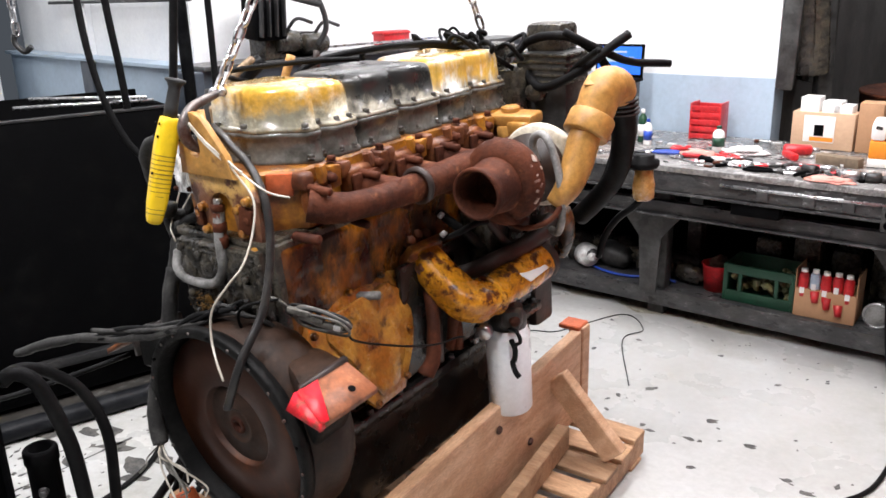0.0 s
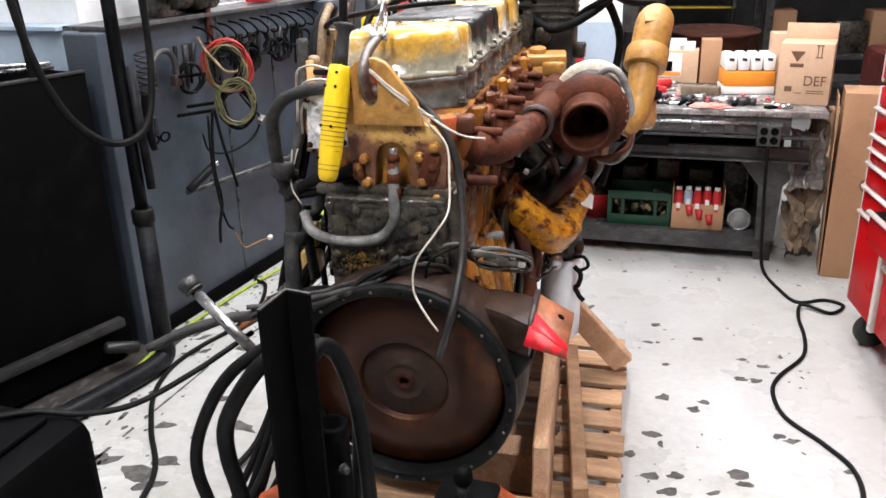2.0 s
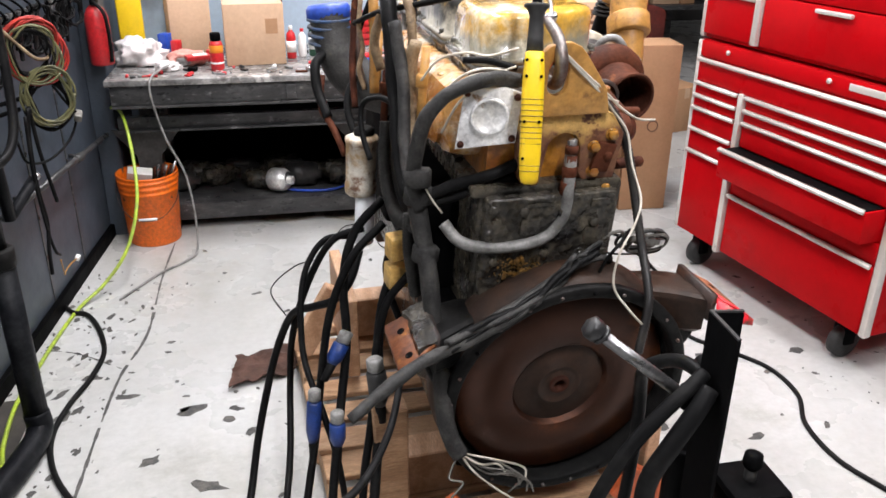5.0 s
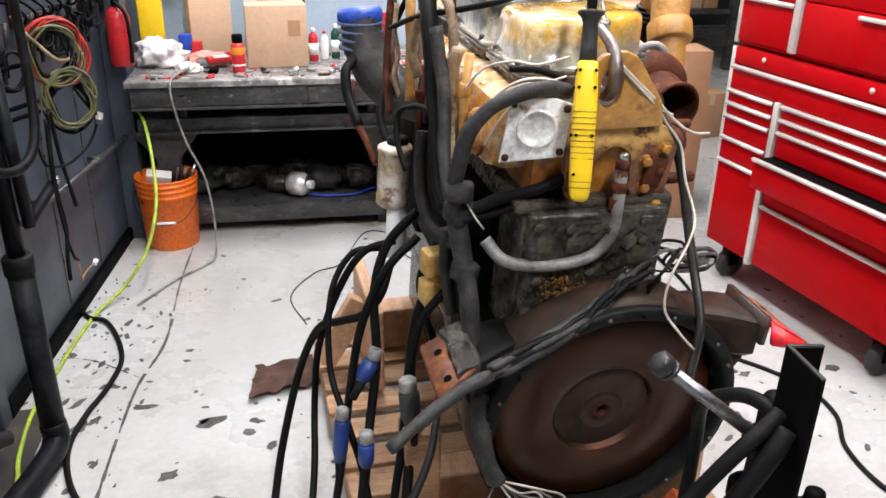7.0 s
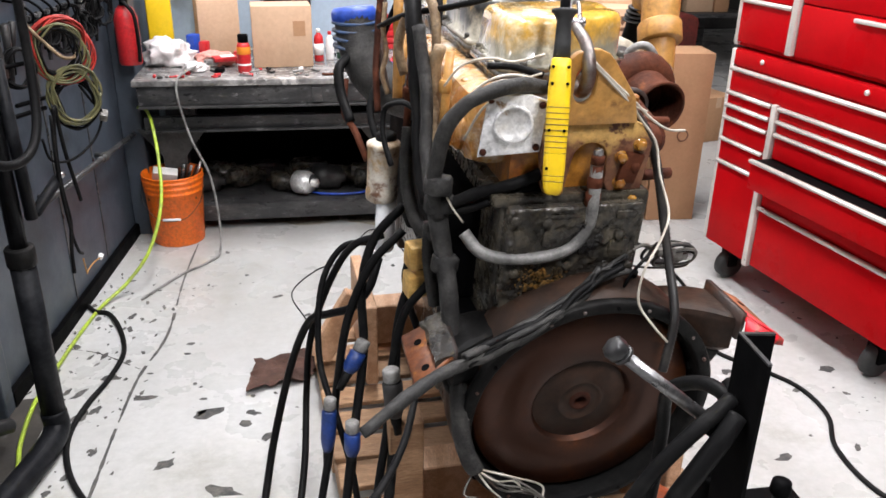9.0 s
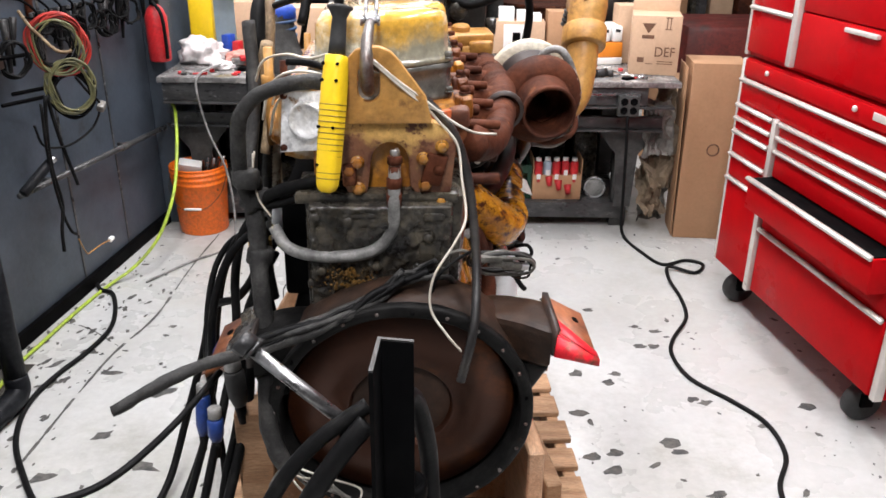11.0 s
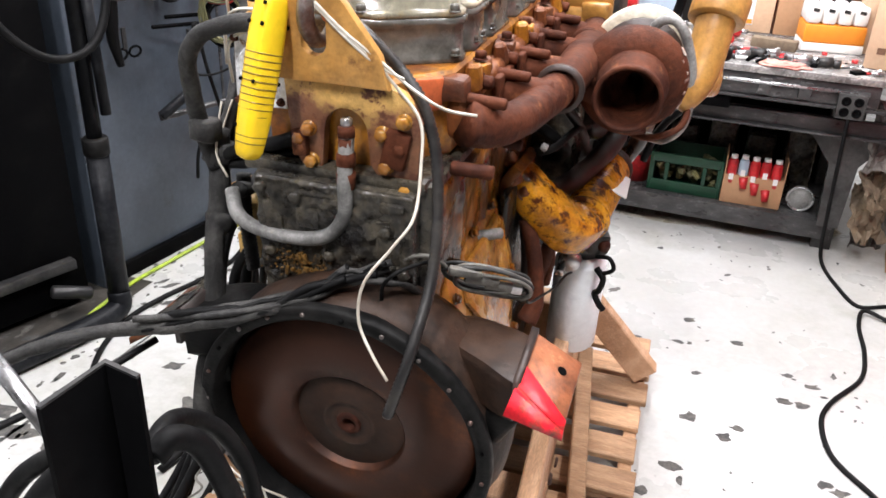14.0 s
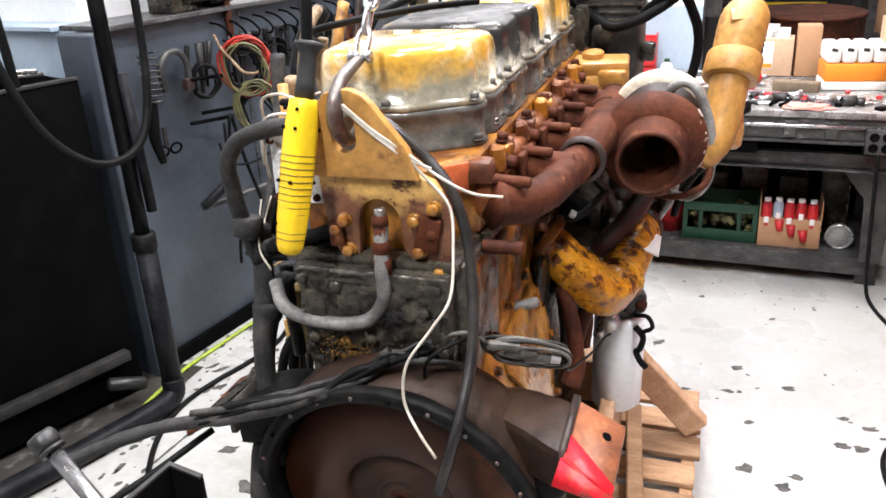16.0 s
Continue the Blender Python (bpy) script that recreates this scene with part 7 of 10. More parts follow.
sweep(bm, [top, (-0.098, 0.0, 1.60), (-0.095, 0.03, 1.80), (-0.09, 0.10, 2.15), (-0.10, 0.28, 2.7), (-0.11, 0.45, 3.2), (-0.11, 0.45, HIGH - 0.38)], 0.0095, seg=10)
part("cable", bm, M["hose"], pend, "thick black pendant cable")

stand_as()
# ---- workbench and what lies on it ----
BF, BZ, BX0, BX1 = 2.56, 0.875, -1.40, 1.25
bench = thing("workbench", "heavy oily black steel workbench with a lower shelf", "workbench", base=(0, 3.0, 0))
part("top", span(bmesh.new(), (BX0, BF, BZ - 0.03), (BX1, 3.46, BZ), bevel=0.005), M["bench_top"], bench, "worn bare steel top with glare in its colour")
part("front_channel", span(bmesh.new(), (BX0 + 0.02, BF + 0.015, BZ - 0.125), (BX1 - 0.16, BF + 0.05, BZ - 0.032), bevel=0.004), M["bench_dark"], bench)
part("channel_lip", span(bmesh.new(), (BX0 + 0.02, BF + 0.005, BZ - 0.140), (BX1 - 0.02, BF + 0.06, BZ - 0.127), bevel=0.003), M["bench_dark"], bench)
part("tie_bar", rod(bmesh.new(), (0.25, BF + 0.005, BZ - 0.065), (BX1 - 0.20, BF + 0.005, BZ - 0.065), 0.009, seg=10), M["steel"], bench, "bright steel tie bar")
part("lower_rail", span(bmesh.new(), (BX0 + 0.02, BF + 0.10, BZ - 0.265), (BX1 - 0.05, BF + 0.145, BZ - 0.205), bevel=0.004), M["bench_dark"], bench)
part("rail_lip", span(bmesh.new(), (BX0 + 0.02, BF + 0.07, BZ - 0.276), (BX1 - 0.05, BF + 0.145, BZ - 0.267), bevel=0.002), M["bench_dark"], bench)
# black sheet added behind the shelf to paint the shade under the bench
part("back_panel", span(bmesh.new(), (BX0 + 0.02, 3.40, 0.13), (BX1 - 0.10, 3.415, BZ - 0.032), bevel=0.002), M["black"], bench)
part("shelf", span(bmesh.new(), (BX0 + 0.02, BF + 0.24, 0.105), (BX1 - 0.18, 3.40, 0.145), bevel=0.004), M["bench_dark"], bench)
part("shelf_lip", span(bmesh.new(), (BX0 + 0.02, BF + 0.225, 0.06), (BX1 - 0.18, BF + 0.239, 0.15), bevel=0.003), M["bench_dark"], bench)
for x in (-1.30, -0.19, 1.0):
    part("leg", span(bmesh.new(), (x, BF + 0.26, 0.0), (x + 0.09, BF + 0.34, BZ - 0.032), bevel=0.004), M["grey_iron"], bench)
    bm = bmesh.new()
    prism(bm, [(-0.17, BZ - 0.28), (0.17, BZ - 0.28), (0.06, BZ - 0.42), (0.045, 0.155), (-0.045, 0.155), (-0.06, BZ - 0.42)], 0.010, pose(x + 0.04, BF + 0.165, 0) @ FACE_Y)
    part("gusset", bm, M["grey_iron"], bench)
    part("leg", span(bmesh.new(), (x, 3.32, 0.0), (x + 0.08, 3.399, BZ - 0.032), bevel=0.004), M["bench_dark"], bench)
for x in (-0.55, -0.2, 0.42, 0.62, 0.78):
    part("bracket", span(bmesh.new(), (x, BF - 0.002, BZ - 0.115), (x + 0.05, BF + 0.014, BZ - 0.045), bevel=0.004), M["bench_dark"], bench)
part("drawer_front", span(bmesh.new(), (0.30, BF + 0.02, BZ - 0.20), (0.52, BF + 0.09, BZ - 0.142), bevel=0.006), M["black"], bench)
box_ = part("outlet_box", span(bmesh.new(), (0.935, BF - 0.020, 0.705), (1.045, BF + 0.014, 0.810), bevel=0.005), M["grey_iron"], bench, "grey steel power outlet box")
for dx in (0.026, 0.074):
    for dz in (0.027, 0.073):
        part("socket", lathe(bmesh.new(), (0.94 + dx, BF - 0.020, 0.707 + dz), (0.94 + dx, 0, 0.707 + dz), [(0.019, -0.002), (0.019, 0.004), (0.014, 0.005), (0.012, 0.002), (0, 0.002)], seg=14), M["black"], box_)
bm = bmesh.new()
sweep(bm, [(0.99, BF - 0.01, 0.71), (0.995, BF - 0.03, 0.55), (1.01, BF + 0.0, 0.30), (1.03, 2.62, 0.08), (1.055, 2.60, 0.010), (1.10, 2.44, 0.008), (1.18, 2.27, 0.008), (1.31, 2.325, 0.008), (1.388, 2.275, 0.008), (1.318, 2.17, 0.010),
           (1.20, 2.215, 0.022), (1.172, 2.09, 0.012), (1.180, 1.89, 0.008), (1.155, 1.695, 0.008), (1.050, 1.50, 0.008), (1.015, 1.365, 0.008), (1.045, 1.19, 0.008), (1.16, 1.04, 0.008), (1.24, 0.90, 0.008), (1.24, 0.72, 0.008),
           (1.16, 0.55, 0.008), (1.15, 0.35, 0.008), (1.22, 0.16, 0.008), (1.30, -0.1, 0.008), (1.2, -0.45, 0.008), (0.9, -0.7, 0.008)], 0.0085, seg=8)
solid("extension_cord", bm, M["hose"], "black extension cord looping across the floor", "cord", base=(1.1, 2.0, 0))

# tall carton and crumpled paper beside the bench
cart = thing("carton", "tall narrow brown cardboard carton on the floor", "carton", base=(1.5, 2.75, 0))
bm = bmesh.new()
prism(bm, [(1.325, 2.655), (1.60, 2.635), (1.625, 2.87), (1.345, 2.90)], 0.955, pose(0, 0, 0.001), bevel=0.004)
part("body", bm, M["cardboard"], cart)
part("flap", box(bmesh.new(), (1.318, 2.775, 0.47), (0.004, 0.22, 0.93), rot=(0, -1.2, -5), bevel=0.001), M["cardboard"], cart)
part("printed_mark", lathe(bmesh.new(), (1.475, 2.642, 0.505), (1.47, 1.2, 0.505), [(0.034, 0), (0.034, 0.0015), (0.027, 0.0015), (0.027, 0)], seg=20), M["print"], cart, "round printed mark")
random.seed(8)
bundle = thing("paper_bundle", "crumpled brown kraft packing paper stuffed beside the bench", "packing paper", base=(1.23, 2.80, 0))
for k, (x, y, z, s, rx, rz) in enumerate(((1.20, 2.74, 0.60, 0.30, 80, 10), (1.23, 2.80, 0.42, 0.34, 95, -25), (1.20, 2.78, 0.24, 0.30, 75, 35), (1.24, 2.86, 0.16, 0.28, 100, 5), (1.25, 2.84, 0.74, 0.22, 85, -40),
                                          (1.17, 2.70, 0.36, 0.20, 60, 60))):
    bm = bmesh.new()
    bmesh.ops.create_grid(bm, x_segments=16, y_segments=18, size=0.5)
    for v in bm.verts:
        p = v.co * 3.2 + Vector((k * 7.3, k * 2.1, 0))
        v.co += noise.noise_vector(p) * 0.16 + noise.noise_vector(p * 2.7) * 0.07
        v.co.x *= 0.55
    bmesh.ops.solidify(bm, geom=bm.faces[:], thickness=0.006)
    bm.transform(pose(x, y, z, rx, 0, rz) @ Matrix.Scale(s, 4))
    part("sheet", bm, M["paper_brown"] if k % 3 else M["plastic_grey"], bundle, smooth=False)


def text_bars(parent, origin, right, up, rows, material, proud=0.0012):
    """Plain printed bars: rows of (x, y, width, height) on a face."""
    r, u = Vector(right).normalized(), Vector(up).normalized()
    n = r.cross(u)
    for x, y, w, h in rows:
        m = Matrix((r, u, n)).transposed().to_4x4()
        c = Vector(origin) + r * x + u * y + n * proud * 0.5
        bm = box(bmesh.new(), (0, 0, 0), (w, h, proud))
        bm.transform(Matrix.Translation(c) @ m)
        part("print", bm, material, parent)


def text_on(parent, words, origin, right, up, size, material, name="lettering"):
    cu = bpy.data.curves.new("words", "FONT")
    cu.body, cu.size, cu.extrude, cu.align_x = words, size, 0.0006, "CENTER"
    tmp = new("words", cu)
    me = bpy.data.meshes.new_from_object(tmp)
    bpy.data.objects.remove(tmp)
    r, u = Vector(right).normalized(), Vector(up).normalized()
    n = r.cross(u)
    bm = bmesh.new()
    bm.from_mesh(me)
    bpy.data.meshes.remove(me)
    bm.transform(Matrix.Translation(Vector(origin) + n * 0.001) @ Matrix((r, u, n)).transposed().to_4x4())
    return part(name, bm, material, parent, smooth=False)


def carton(x, y, z, w, d, h, turn, material, label, open_flap=0.0, name="carton", size=1.0):
    e = thing(name, label, "carton", base=(x, y, z), rz=turn, local=True, size=size, group="cartons on the bench")
    part("body", span(bmesh.new(), (-w / 2, -d / 2, 0), (w / 2, d / 2, h), bevel=0.003), material, e)
    if open_flap:
        part("flap", box(bmesh.new(), (0, d / 2 - 0.002, h + open_flap / 2), (w * 0.98, 0.003, open_flap), rot=(-8, 0, 0), bevel=0.001), material, e)
    return e


big = carton(1.155, 2.85, BZ + 0.002, 0.22, 0.20, 0.235, -10, M["cardboard_pale"], "pale cardboard fluid carton with an open flap", 0.06, size=(1.12, 1.12, 1.27))
text_on(big, "DEF", (0.045, -0.101, 0.075), (1, 0, 0), (0, 0, 1), 0.055, M["print"])
bm = bmesh.new()
prism(bm, [(-0.065, 0.205), (-0.005, 0.205), (-0.035, 0.165)], 0.001, pose(0, -0.1005, 0) @ FACE_Y)
part("printed_emblem", bm, M["print"], big)
part("printed_emblem", box(bmesh.new(), (-0.035, -0.101, 0.152), (0.055, 0.001, 0.014), bevel=0.0003), M["print"], big)
text_bars(big, (0, -0.1, 0), (1, 0, 0), (0, 0, 1), [(0.045, 0.205, 0.004, 0.045), (0.06, 0.205, 0.004, 0.045), (0.052, 0.183, 0.03, 0.004), (0.052, 0.228, 0.03, 0.004), (-0.06, 0.06, 0.03, 0.02), (-0.02, 0.045, 0.03, 0.003),
                                               (0.05, 0.055, 0.07, 0.003), (0.05, 0.046, 0.07, 0.003)], M["print"])
carton(1.075, 3.13, BZ + 0.002, 0.16, 0.14, 0.31, 4, M["cardboard_pale"], "plain pale cardboard carton behind the fluid carton")
org = thing("bottle_case", "white and orange shrink-wrapped case of jugs on the bench", "case", base=(0.885, 3.10, BZ + 0.002), rz=8, local=True, size=(0.88, 1.1, 1.25))
part("tray", span(bmesh.new(), (-0.15, -0.09, 0), (0.15, 0.09, 0.03), bevel=0.004), M["white_paper"], org)
part("band", span(bmesh.new(), (-0.148, -0.088, 0.031), (0.148, 0.088, 0.095), bevel=0.006), M["orange_card"], org, "orange printed band")
for k in range(4):
    j = part("jug", span(bmesh.new(), (-0.147 + 0.074 * k, -0.086, 0.096), (-0.077 + 0.074 * k, 0.086, 0.165), bevel=0.014), M["white_paper"], org)
    part("jug_label", box(bmesh.new(), (-0.112 + 0.074 * k, -0.0868, 0.145), (0.03, 0.002, 0.012), rot=(0, 6, 0)), M["hose_grey"], j)
carton(0.695, 3.37, BZ + 0.002, 0.11, 0.12, 0.245, 2, M["cardboard"], "slim upright cardboard carton with a white sticker")
tall = carton(0.48, 3.38, BZ + 0.002, 0.20, 0.13, 0.165, -1, M["cardboard_pale"], "open cardboard carton holding white and yellow filter boxes", size=(1.5, 1.0, 1.12))
for k, (dx, c, h) in enumerate(((-0.05, "white_paper", 0.23), (0.02, "white_paper", 0.215), (0.055, "white_paper", 0.20))):
    part("inner_box", span(bmesh.new(), (dx - 0.03, -0.05, 0.12), (dx + 0.03, 0.05, h), bevel=0.003), M[c], tall)
lab = part("printed_window", box(bmesh.new(), (-0.01, -0.0665, 0.09), (0.10, 0.003, 0.12), bevel=0.002), M["white_paper"], tall, "white printed panel")
part("print", box(bmesh.new(), (0.0, -0.069, 0.045), (0.075, 0.003, 0.018)), M["orange_card"], lab)
part("print", box(bmesh.new(), (-0.01, -0.069, 0.085), (0.03, 0.003, 0.05)), M["black"], lab)


def lump(name, x, y, z, sx, sy, sz, material, label, category, seed, rough_=0.35, group=""):
    bm = bmesh.new()
    bmesh.ops.create_icosphere(bm, subdivisions=4, radius=1.0)
    for v in bm.verts:
        p = v.co.copy()
        v.co *= 1 + rough_ * noise.noise(p * 1.9 + Vector((seed, 0, 0))) + 0.5 * rough_ * noise.noise(p * 5 + Vector((0, seed, 0)))
        v.co = Vector((v.co.x * sx, v.co.y * sy, max(-0.6, v.co.z) * sz))
    lo = min(v.co.z for v in bm.verts)
    bm.transform(Matrix.Translation((x, y, z - lo)))
    return solid(name, bm, material, label, category, group=group, base=(x, y, z))


# tools scattered over the bench
random.seed(21)


def wrench(x, y, turn, n, material, name="wrench", label="bright steel combination wrench lying on the bench"):
    e = thing(name, label, "wrench", base=(x, y, BZ + 0.001), rz=turn, local=True, group="hand tools on the bench")
    part("shank", box(bmesh.new(), (0, 0, 0.006), (n, 0.012, 0.007), bevel=0.003), material, e)
    bm = bmesh.new()
    lathe(bm, (n / 2, 0, 0.001), (n / 2, 0, 1), [(0.008, 0), (0.016, 0), (0.016, 0.012), (0.008, 0.012), (0.008, 0)], seg=14)
    part("ring_end", bm, material, e)
    part("jaw", box(bmesh.new(), (-n / 2, 0, 0.006), (0.03, 0.026, 0.011), rot=(0, 0, 12), bevel=0.005), material, e)


def socket(x, y, turn, r, h, material):
    e = thing("socket", "chrome steel drive socket lying on the bench", "socket", base=(x, y, BZ + r + 0.001), rz=turn, local=True, group="sockets on the bench")
    bm = bmesh.new()
    lathe(bm, (-h / 2, 0, 0), (h, 0, 0), [(r * 0.5, 0.01), (r * 0.5, 0), (r * 0.85, 0), (r * 0.85, h * 0.4), (r, h * 0.5), (r, h), (r * 0.75, h), (r * 0.7, h - 0.012), (0, h - 0.012)], seg=14)
    part("barrel", bm, material, e)


for x, y, a, n in ((0.29, 2.75, 20, 0.20), (0.40, 2.71, -35, 0.16), (0.23, 2.92, 60, 0.18), (0.09, 2.82, 10, 0.22), (0.55, 2.88, -12, 0.18), (0.01, 2.71, -25, 0.17), (0.96, 2.72, -14, 0.24), (0.45, 3.02, 40, 0.15), (0.17, 3.14, -50, 0.2)):
    wrench(x, y, a, n, M["steel"])
for x, y, a, r, h in ((0.53, 2.69, 30, 0.017, 0.06), (0.59, 2.73, -20, 0.020, 0.07), (0.48, 2.76, 70, 0.015, 0.05), (0.77, 2.69, 10, 0.021, 0.075), (0.82, 2.71, -30, 0.019, 0.06), (0.86, 2.68, 25, 0.022, 0.06), (0.90, 2.69, -8, 0.018, 0.05),
                      (0.33, 2.68, 45, 0.016, 0.05), (0.65, 2.78, 15, 0.018, 0.06), (0.73, 2.72, -40, 0.018, 0.06)):
    socket(x, y, a, r, h, M["steel"] if random.random() < 0.6 else M["black_metal"])
gun = thing("impact_wrench", "red-bodied pneumatic impact wrench lying on the bench", "impact wrench", base=(0.44, 3.08, BZ), rz=25, local=True)
part("body", rod(bmesh.new(), (-0.07, 0, 0.032), (0.06, 0, 0.034), 0.030, 0.026, seg=18, bevel=0.008), M["red_plastic"], gun)
part("anvil", rod(bmesh.new(), (0.06, 0, 0.034), (0.095, 0, 0.034), 0.012), M["steel"], gun)
part("grip", box(bmesh.new(), (-0.05, -0.08, 0.022), (0.036, 0.13, 0.036), rot=(0, 0, 15), bevel=0.012), M["red_plastic"], gun)
blk = thing("wood_block", "dark oily wooden block on the bench", "block", base=(0.655, 2.97, BZ), rz=-12, local=True)
part("block", roughen(span(bmesh.new(), (-0.10, -0.03, 0), (0.10, 0.03, 0.045), bevel=0.004), 0.001, 30), M["paper_brown"], blk)
lump("shop_towel", 0.70, 2.62, BZ, 0.10, 0.06, 0.010, M["cloth_pink"], "faded pink shop towel draped on the bench", "towel", 2.0)
for k, (x, y, c, a) in enumerate(((0.03, 2.79, "red_plastic", 12), (0.13, 2.72, "black", -20), (-0.09, 2.92, "red_plastic", 40))):
    e = thing("screwdriver", "plastic-handled screwdriver lying on the bench", "screwdriver", base=(x, y, BZ + 0.014), rz=a, local=True, group="hand tools on the bench")
    part("handle", rod(bmesh.new(), (-0.06, 0, 0), (0.03, 0, 0), 0.013, 0.011, seg=10, bevel=0.004), M[c], e)
    part("blade", rod(bmesh.new(), (0.03, 0, 0), (0.14, 0, -0.006), 0.004, seg=8), M["steel"], e)


def bottle(x, y, r, h, body, cap, label, band=None, z=BZ):
    e = thing("bottle", label, "bottle", base=(x, y, z + 0.001), local=True, group="bottles on the bench")
    part("body", lathe(bmesh.new(), (0, 0, 0), (0, 0, 1), [(0, 0), (r * 0.92, 0), (r, 0.006), (r, h * 0.68), (r * 0.85, h * 0.78), (r * 0.4, h * 0.86), (r * 0.4, h * 0.9), (0, h * 0.9)], seg=20), M[body], e)
    part("cap", rod(bmesh.new(), (0, 0, h * 0.88), (0, 0, h), r * 0.45, seg=14, bevel=0.002), M[cap], e)
    if band:
        part("band", lathe(bmesh.new(), (0, 0, h * 0.2), (0, 0, 1), [(r + 0.0005, 0), (r + 0.001, 0), (r + 0.001, h * 0.35), (r + 0.0005, h * 0.35)], seg=20), M[band], e)


bottle(-0.50, 3.00, 0.025, 0.17, "red_plastic", "white_paper", "red plastic bottle with a white cap", "white_paper")
bottle(-0.44, 3.04, 0.022, 0.15, "white_paper", "red_plastic", "white bottle with a red cap")
bottle(-0.38, 3.06, 0.024, 0.18, "green_plastic", "white_paper", "green bottle with a white cap", "white_paper")
bottle(-0.32, 3.0, 0.022, 0.14, "white_paper", "blue_plastic", "white bottle with a blue cap", "blue_plastic")
bottle(0.06, 3.02, 0.030, 0.13, "white_paper", "green_plastic", "small white jar with a green lid", "green_plastic")
can = thing("spray_can", "red and yellow aerosol can on the bench", "spray can", base=(-0.876, 2.74, BZ + 0.001), local=True)
part("body", lathe(bmesh.new(), (0, 0, 0), (0, 0, 1), [(0, 0), (0.032, 0), (0.033, 0.004), (0.033, 0.13), (0.026, 0.145), (0, 0.146)], seg=22), M["red_plastic"], can)
part("cap", rod(bmesh.new(), (0, 0, 0.146), (0, 0, 0.185), 0.026, seg=18, bevel=0.003), M["black"], can)
part("band", lathe(bmesh.new(), (0, 0, 0.09), (0, 0, 1), [(0.0334, 0), (0.034, 0.001), (0.034, 0.035), (0.0334, 0.036)], seg=22), M["orange_card"], can)
part("print", lathe(bmesh.new(), (0, 0, 0.035), (0, 0, 1), [(0.0334, 0), (0.034, 0.001), (0.034, 0.008), (0.0334, 0.009)], seg=22), M["white_paper"], can)
red_crate = thing("parts_bin", "red plastic crate with slotted sides on the bench", "crate", base=(-0.12, 3.34, BZ + 0.002), rz=4, local=True)
for s in (-1, 1):
    part("side", span(bmesh.new(), (s * 0.08 - 0.005, -0.07, 0), (s * 0.08 + 0.005, 0.07, 0.20), bevel=0.002), M["red_plastic"], red_crate)
    for k in range(5):
        part("slat", span(bmesh.new(), (-0.075, s * 0.068 - 0.004, 0.008 + 0.038 * k), (0.075, s * 0.068 + 0.004, 0.034 + 0.038 * k), bevel=0.002), M["red_plastic"], red_crate)

# small loose parts strewn over the bench
random.seed(61)
for k in range(200):
    x, y = random.uniform(-1.30, 1.05), 2.62 + 0.75 * random.random() ** 1.5
    if 0.30 < x < 1.05 and y > 2.95 or -0.88 < x < -0.50 and y > 2.78 or -1.42 < x < -0.9 and y > 2.72:
        continue
    r = random.uniform(0.006, 0.017)
    c = random.choice(("steel", "steel", "black_metal", "hose_light", "rust", "white_paper", "grey_iron", "alu", "black", "red_plastic", "red_plastic", "black"))
    if k % 3 == 0:
        bm = lathe(bmesh.new(), (x, y, BZ + 0.001), (x, y, 3), [(r * 0.45, 0), (r, 0), (r, r * 1.1), (r * 0.45, r * 1.1), (r * 0.45, 0)], seg=8)
        nm, lab = "loose_nut", "loose steel nut on the bench"
    elif k % 3 == 1:
        d = random.uniform(0, 3.1)
        n = random.uniform(0.03, 0.10)
        bm = rod(bmesh.new(), (x, y, BZ + 0.001 + r * 0.6), (x + n * math.cos(d), y + 0.5 * n * math.sin(d), BZ + 0.001 + r * 0.6), r * 0.6, seg=9, bevel=0.002)
        nm, lab = "loose_pin", "short steel pin lying on the bench"
    else:
        bm = box(bmesh.new(), (x, y, BZ + 0.001 + r * 0.4), (r * 3.5, r * 2.4, r * 0.8), rot=(0, 0, random.uniform(0, 180)), bevel=0.002)
        nm, lab = "small_part", "small machined part lying on the bench"
    solid(nm, bm, M[c], lab, "part", group="loose parts on the bench", base=(x, y, BZ))

# pliers and wrenches among them
PLIERS = ((0.40, 2.76, 25, "red_plastic"), (0.52, 2.84, 160, "red_plastic"), (0.24, 2.86, -15, "red_plastic"), (0.62, 2.74, 70, "black"), (0.80, 2.80, 20, "red_plastic"), (-0.20, 2.80, 200, "blue_plastic"), (0.46, 2.66, 5, "black"))
for x, y, a, c in PLIERS:
    e = thing("pliers", "hand pliers with plastic-coated grips lying open on the bench", "pliers", base=(x, y, BZ + 0.010), rz=a, local=True, group="hand tools on the bench")
    for w in (-1, 1):
        part("grip", sweep(bmesh.new(), [(0.0, 0.004 * w, 0), (-0.04, 0.020 * w, 0), (-0.09, 0.026 * w, 0), (-0.135, 0.020 * w, 0)], [0.006, 0.008, 0.009, 0.007], seg=8), M[c], e)
        part("jaw", box(bmesh.new(), (0.028, 0.007 * w, 0), (0.058, 0.012, 0.011), rot=(0, 0, -7 * w), bevel=0.003), M["grey_iron"], e)
    part("pivot", rod(bmesh.new(), (0, 0, -0.007), (0, 0, 0.009), 0.010, seg=12), M["steel"], e)
WRENCHES = ((0.34, 2.82, 8), (0.58, 2.70, 172), (0.16, 2.80, 30), (0.72, 2.86, -20), (-0.30, 2.72, 10), (0.90, 2.74, 15), (0.28, 2.68, -8))
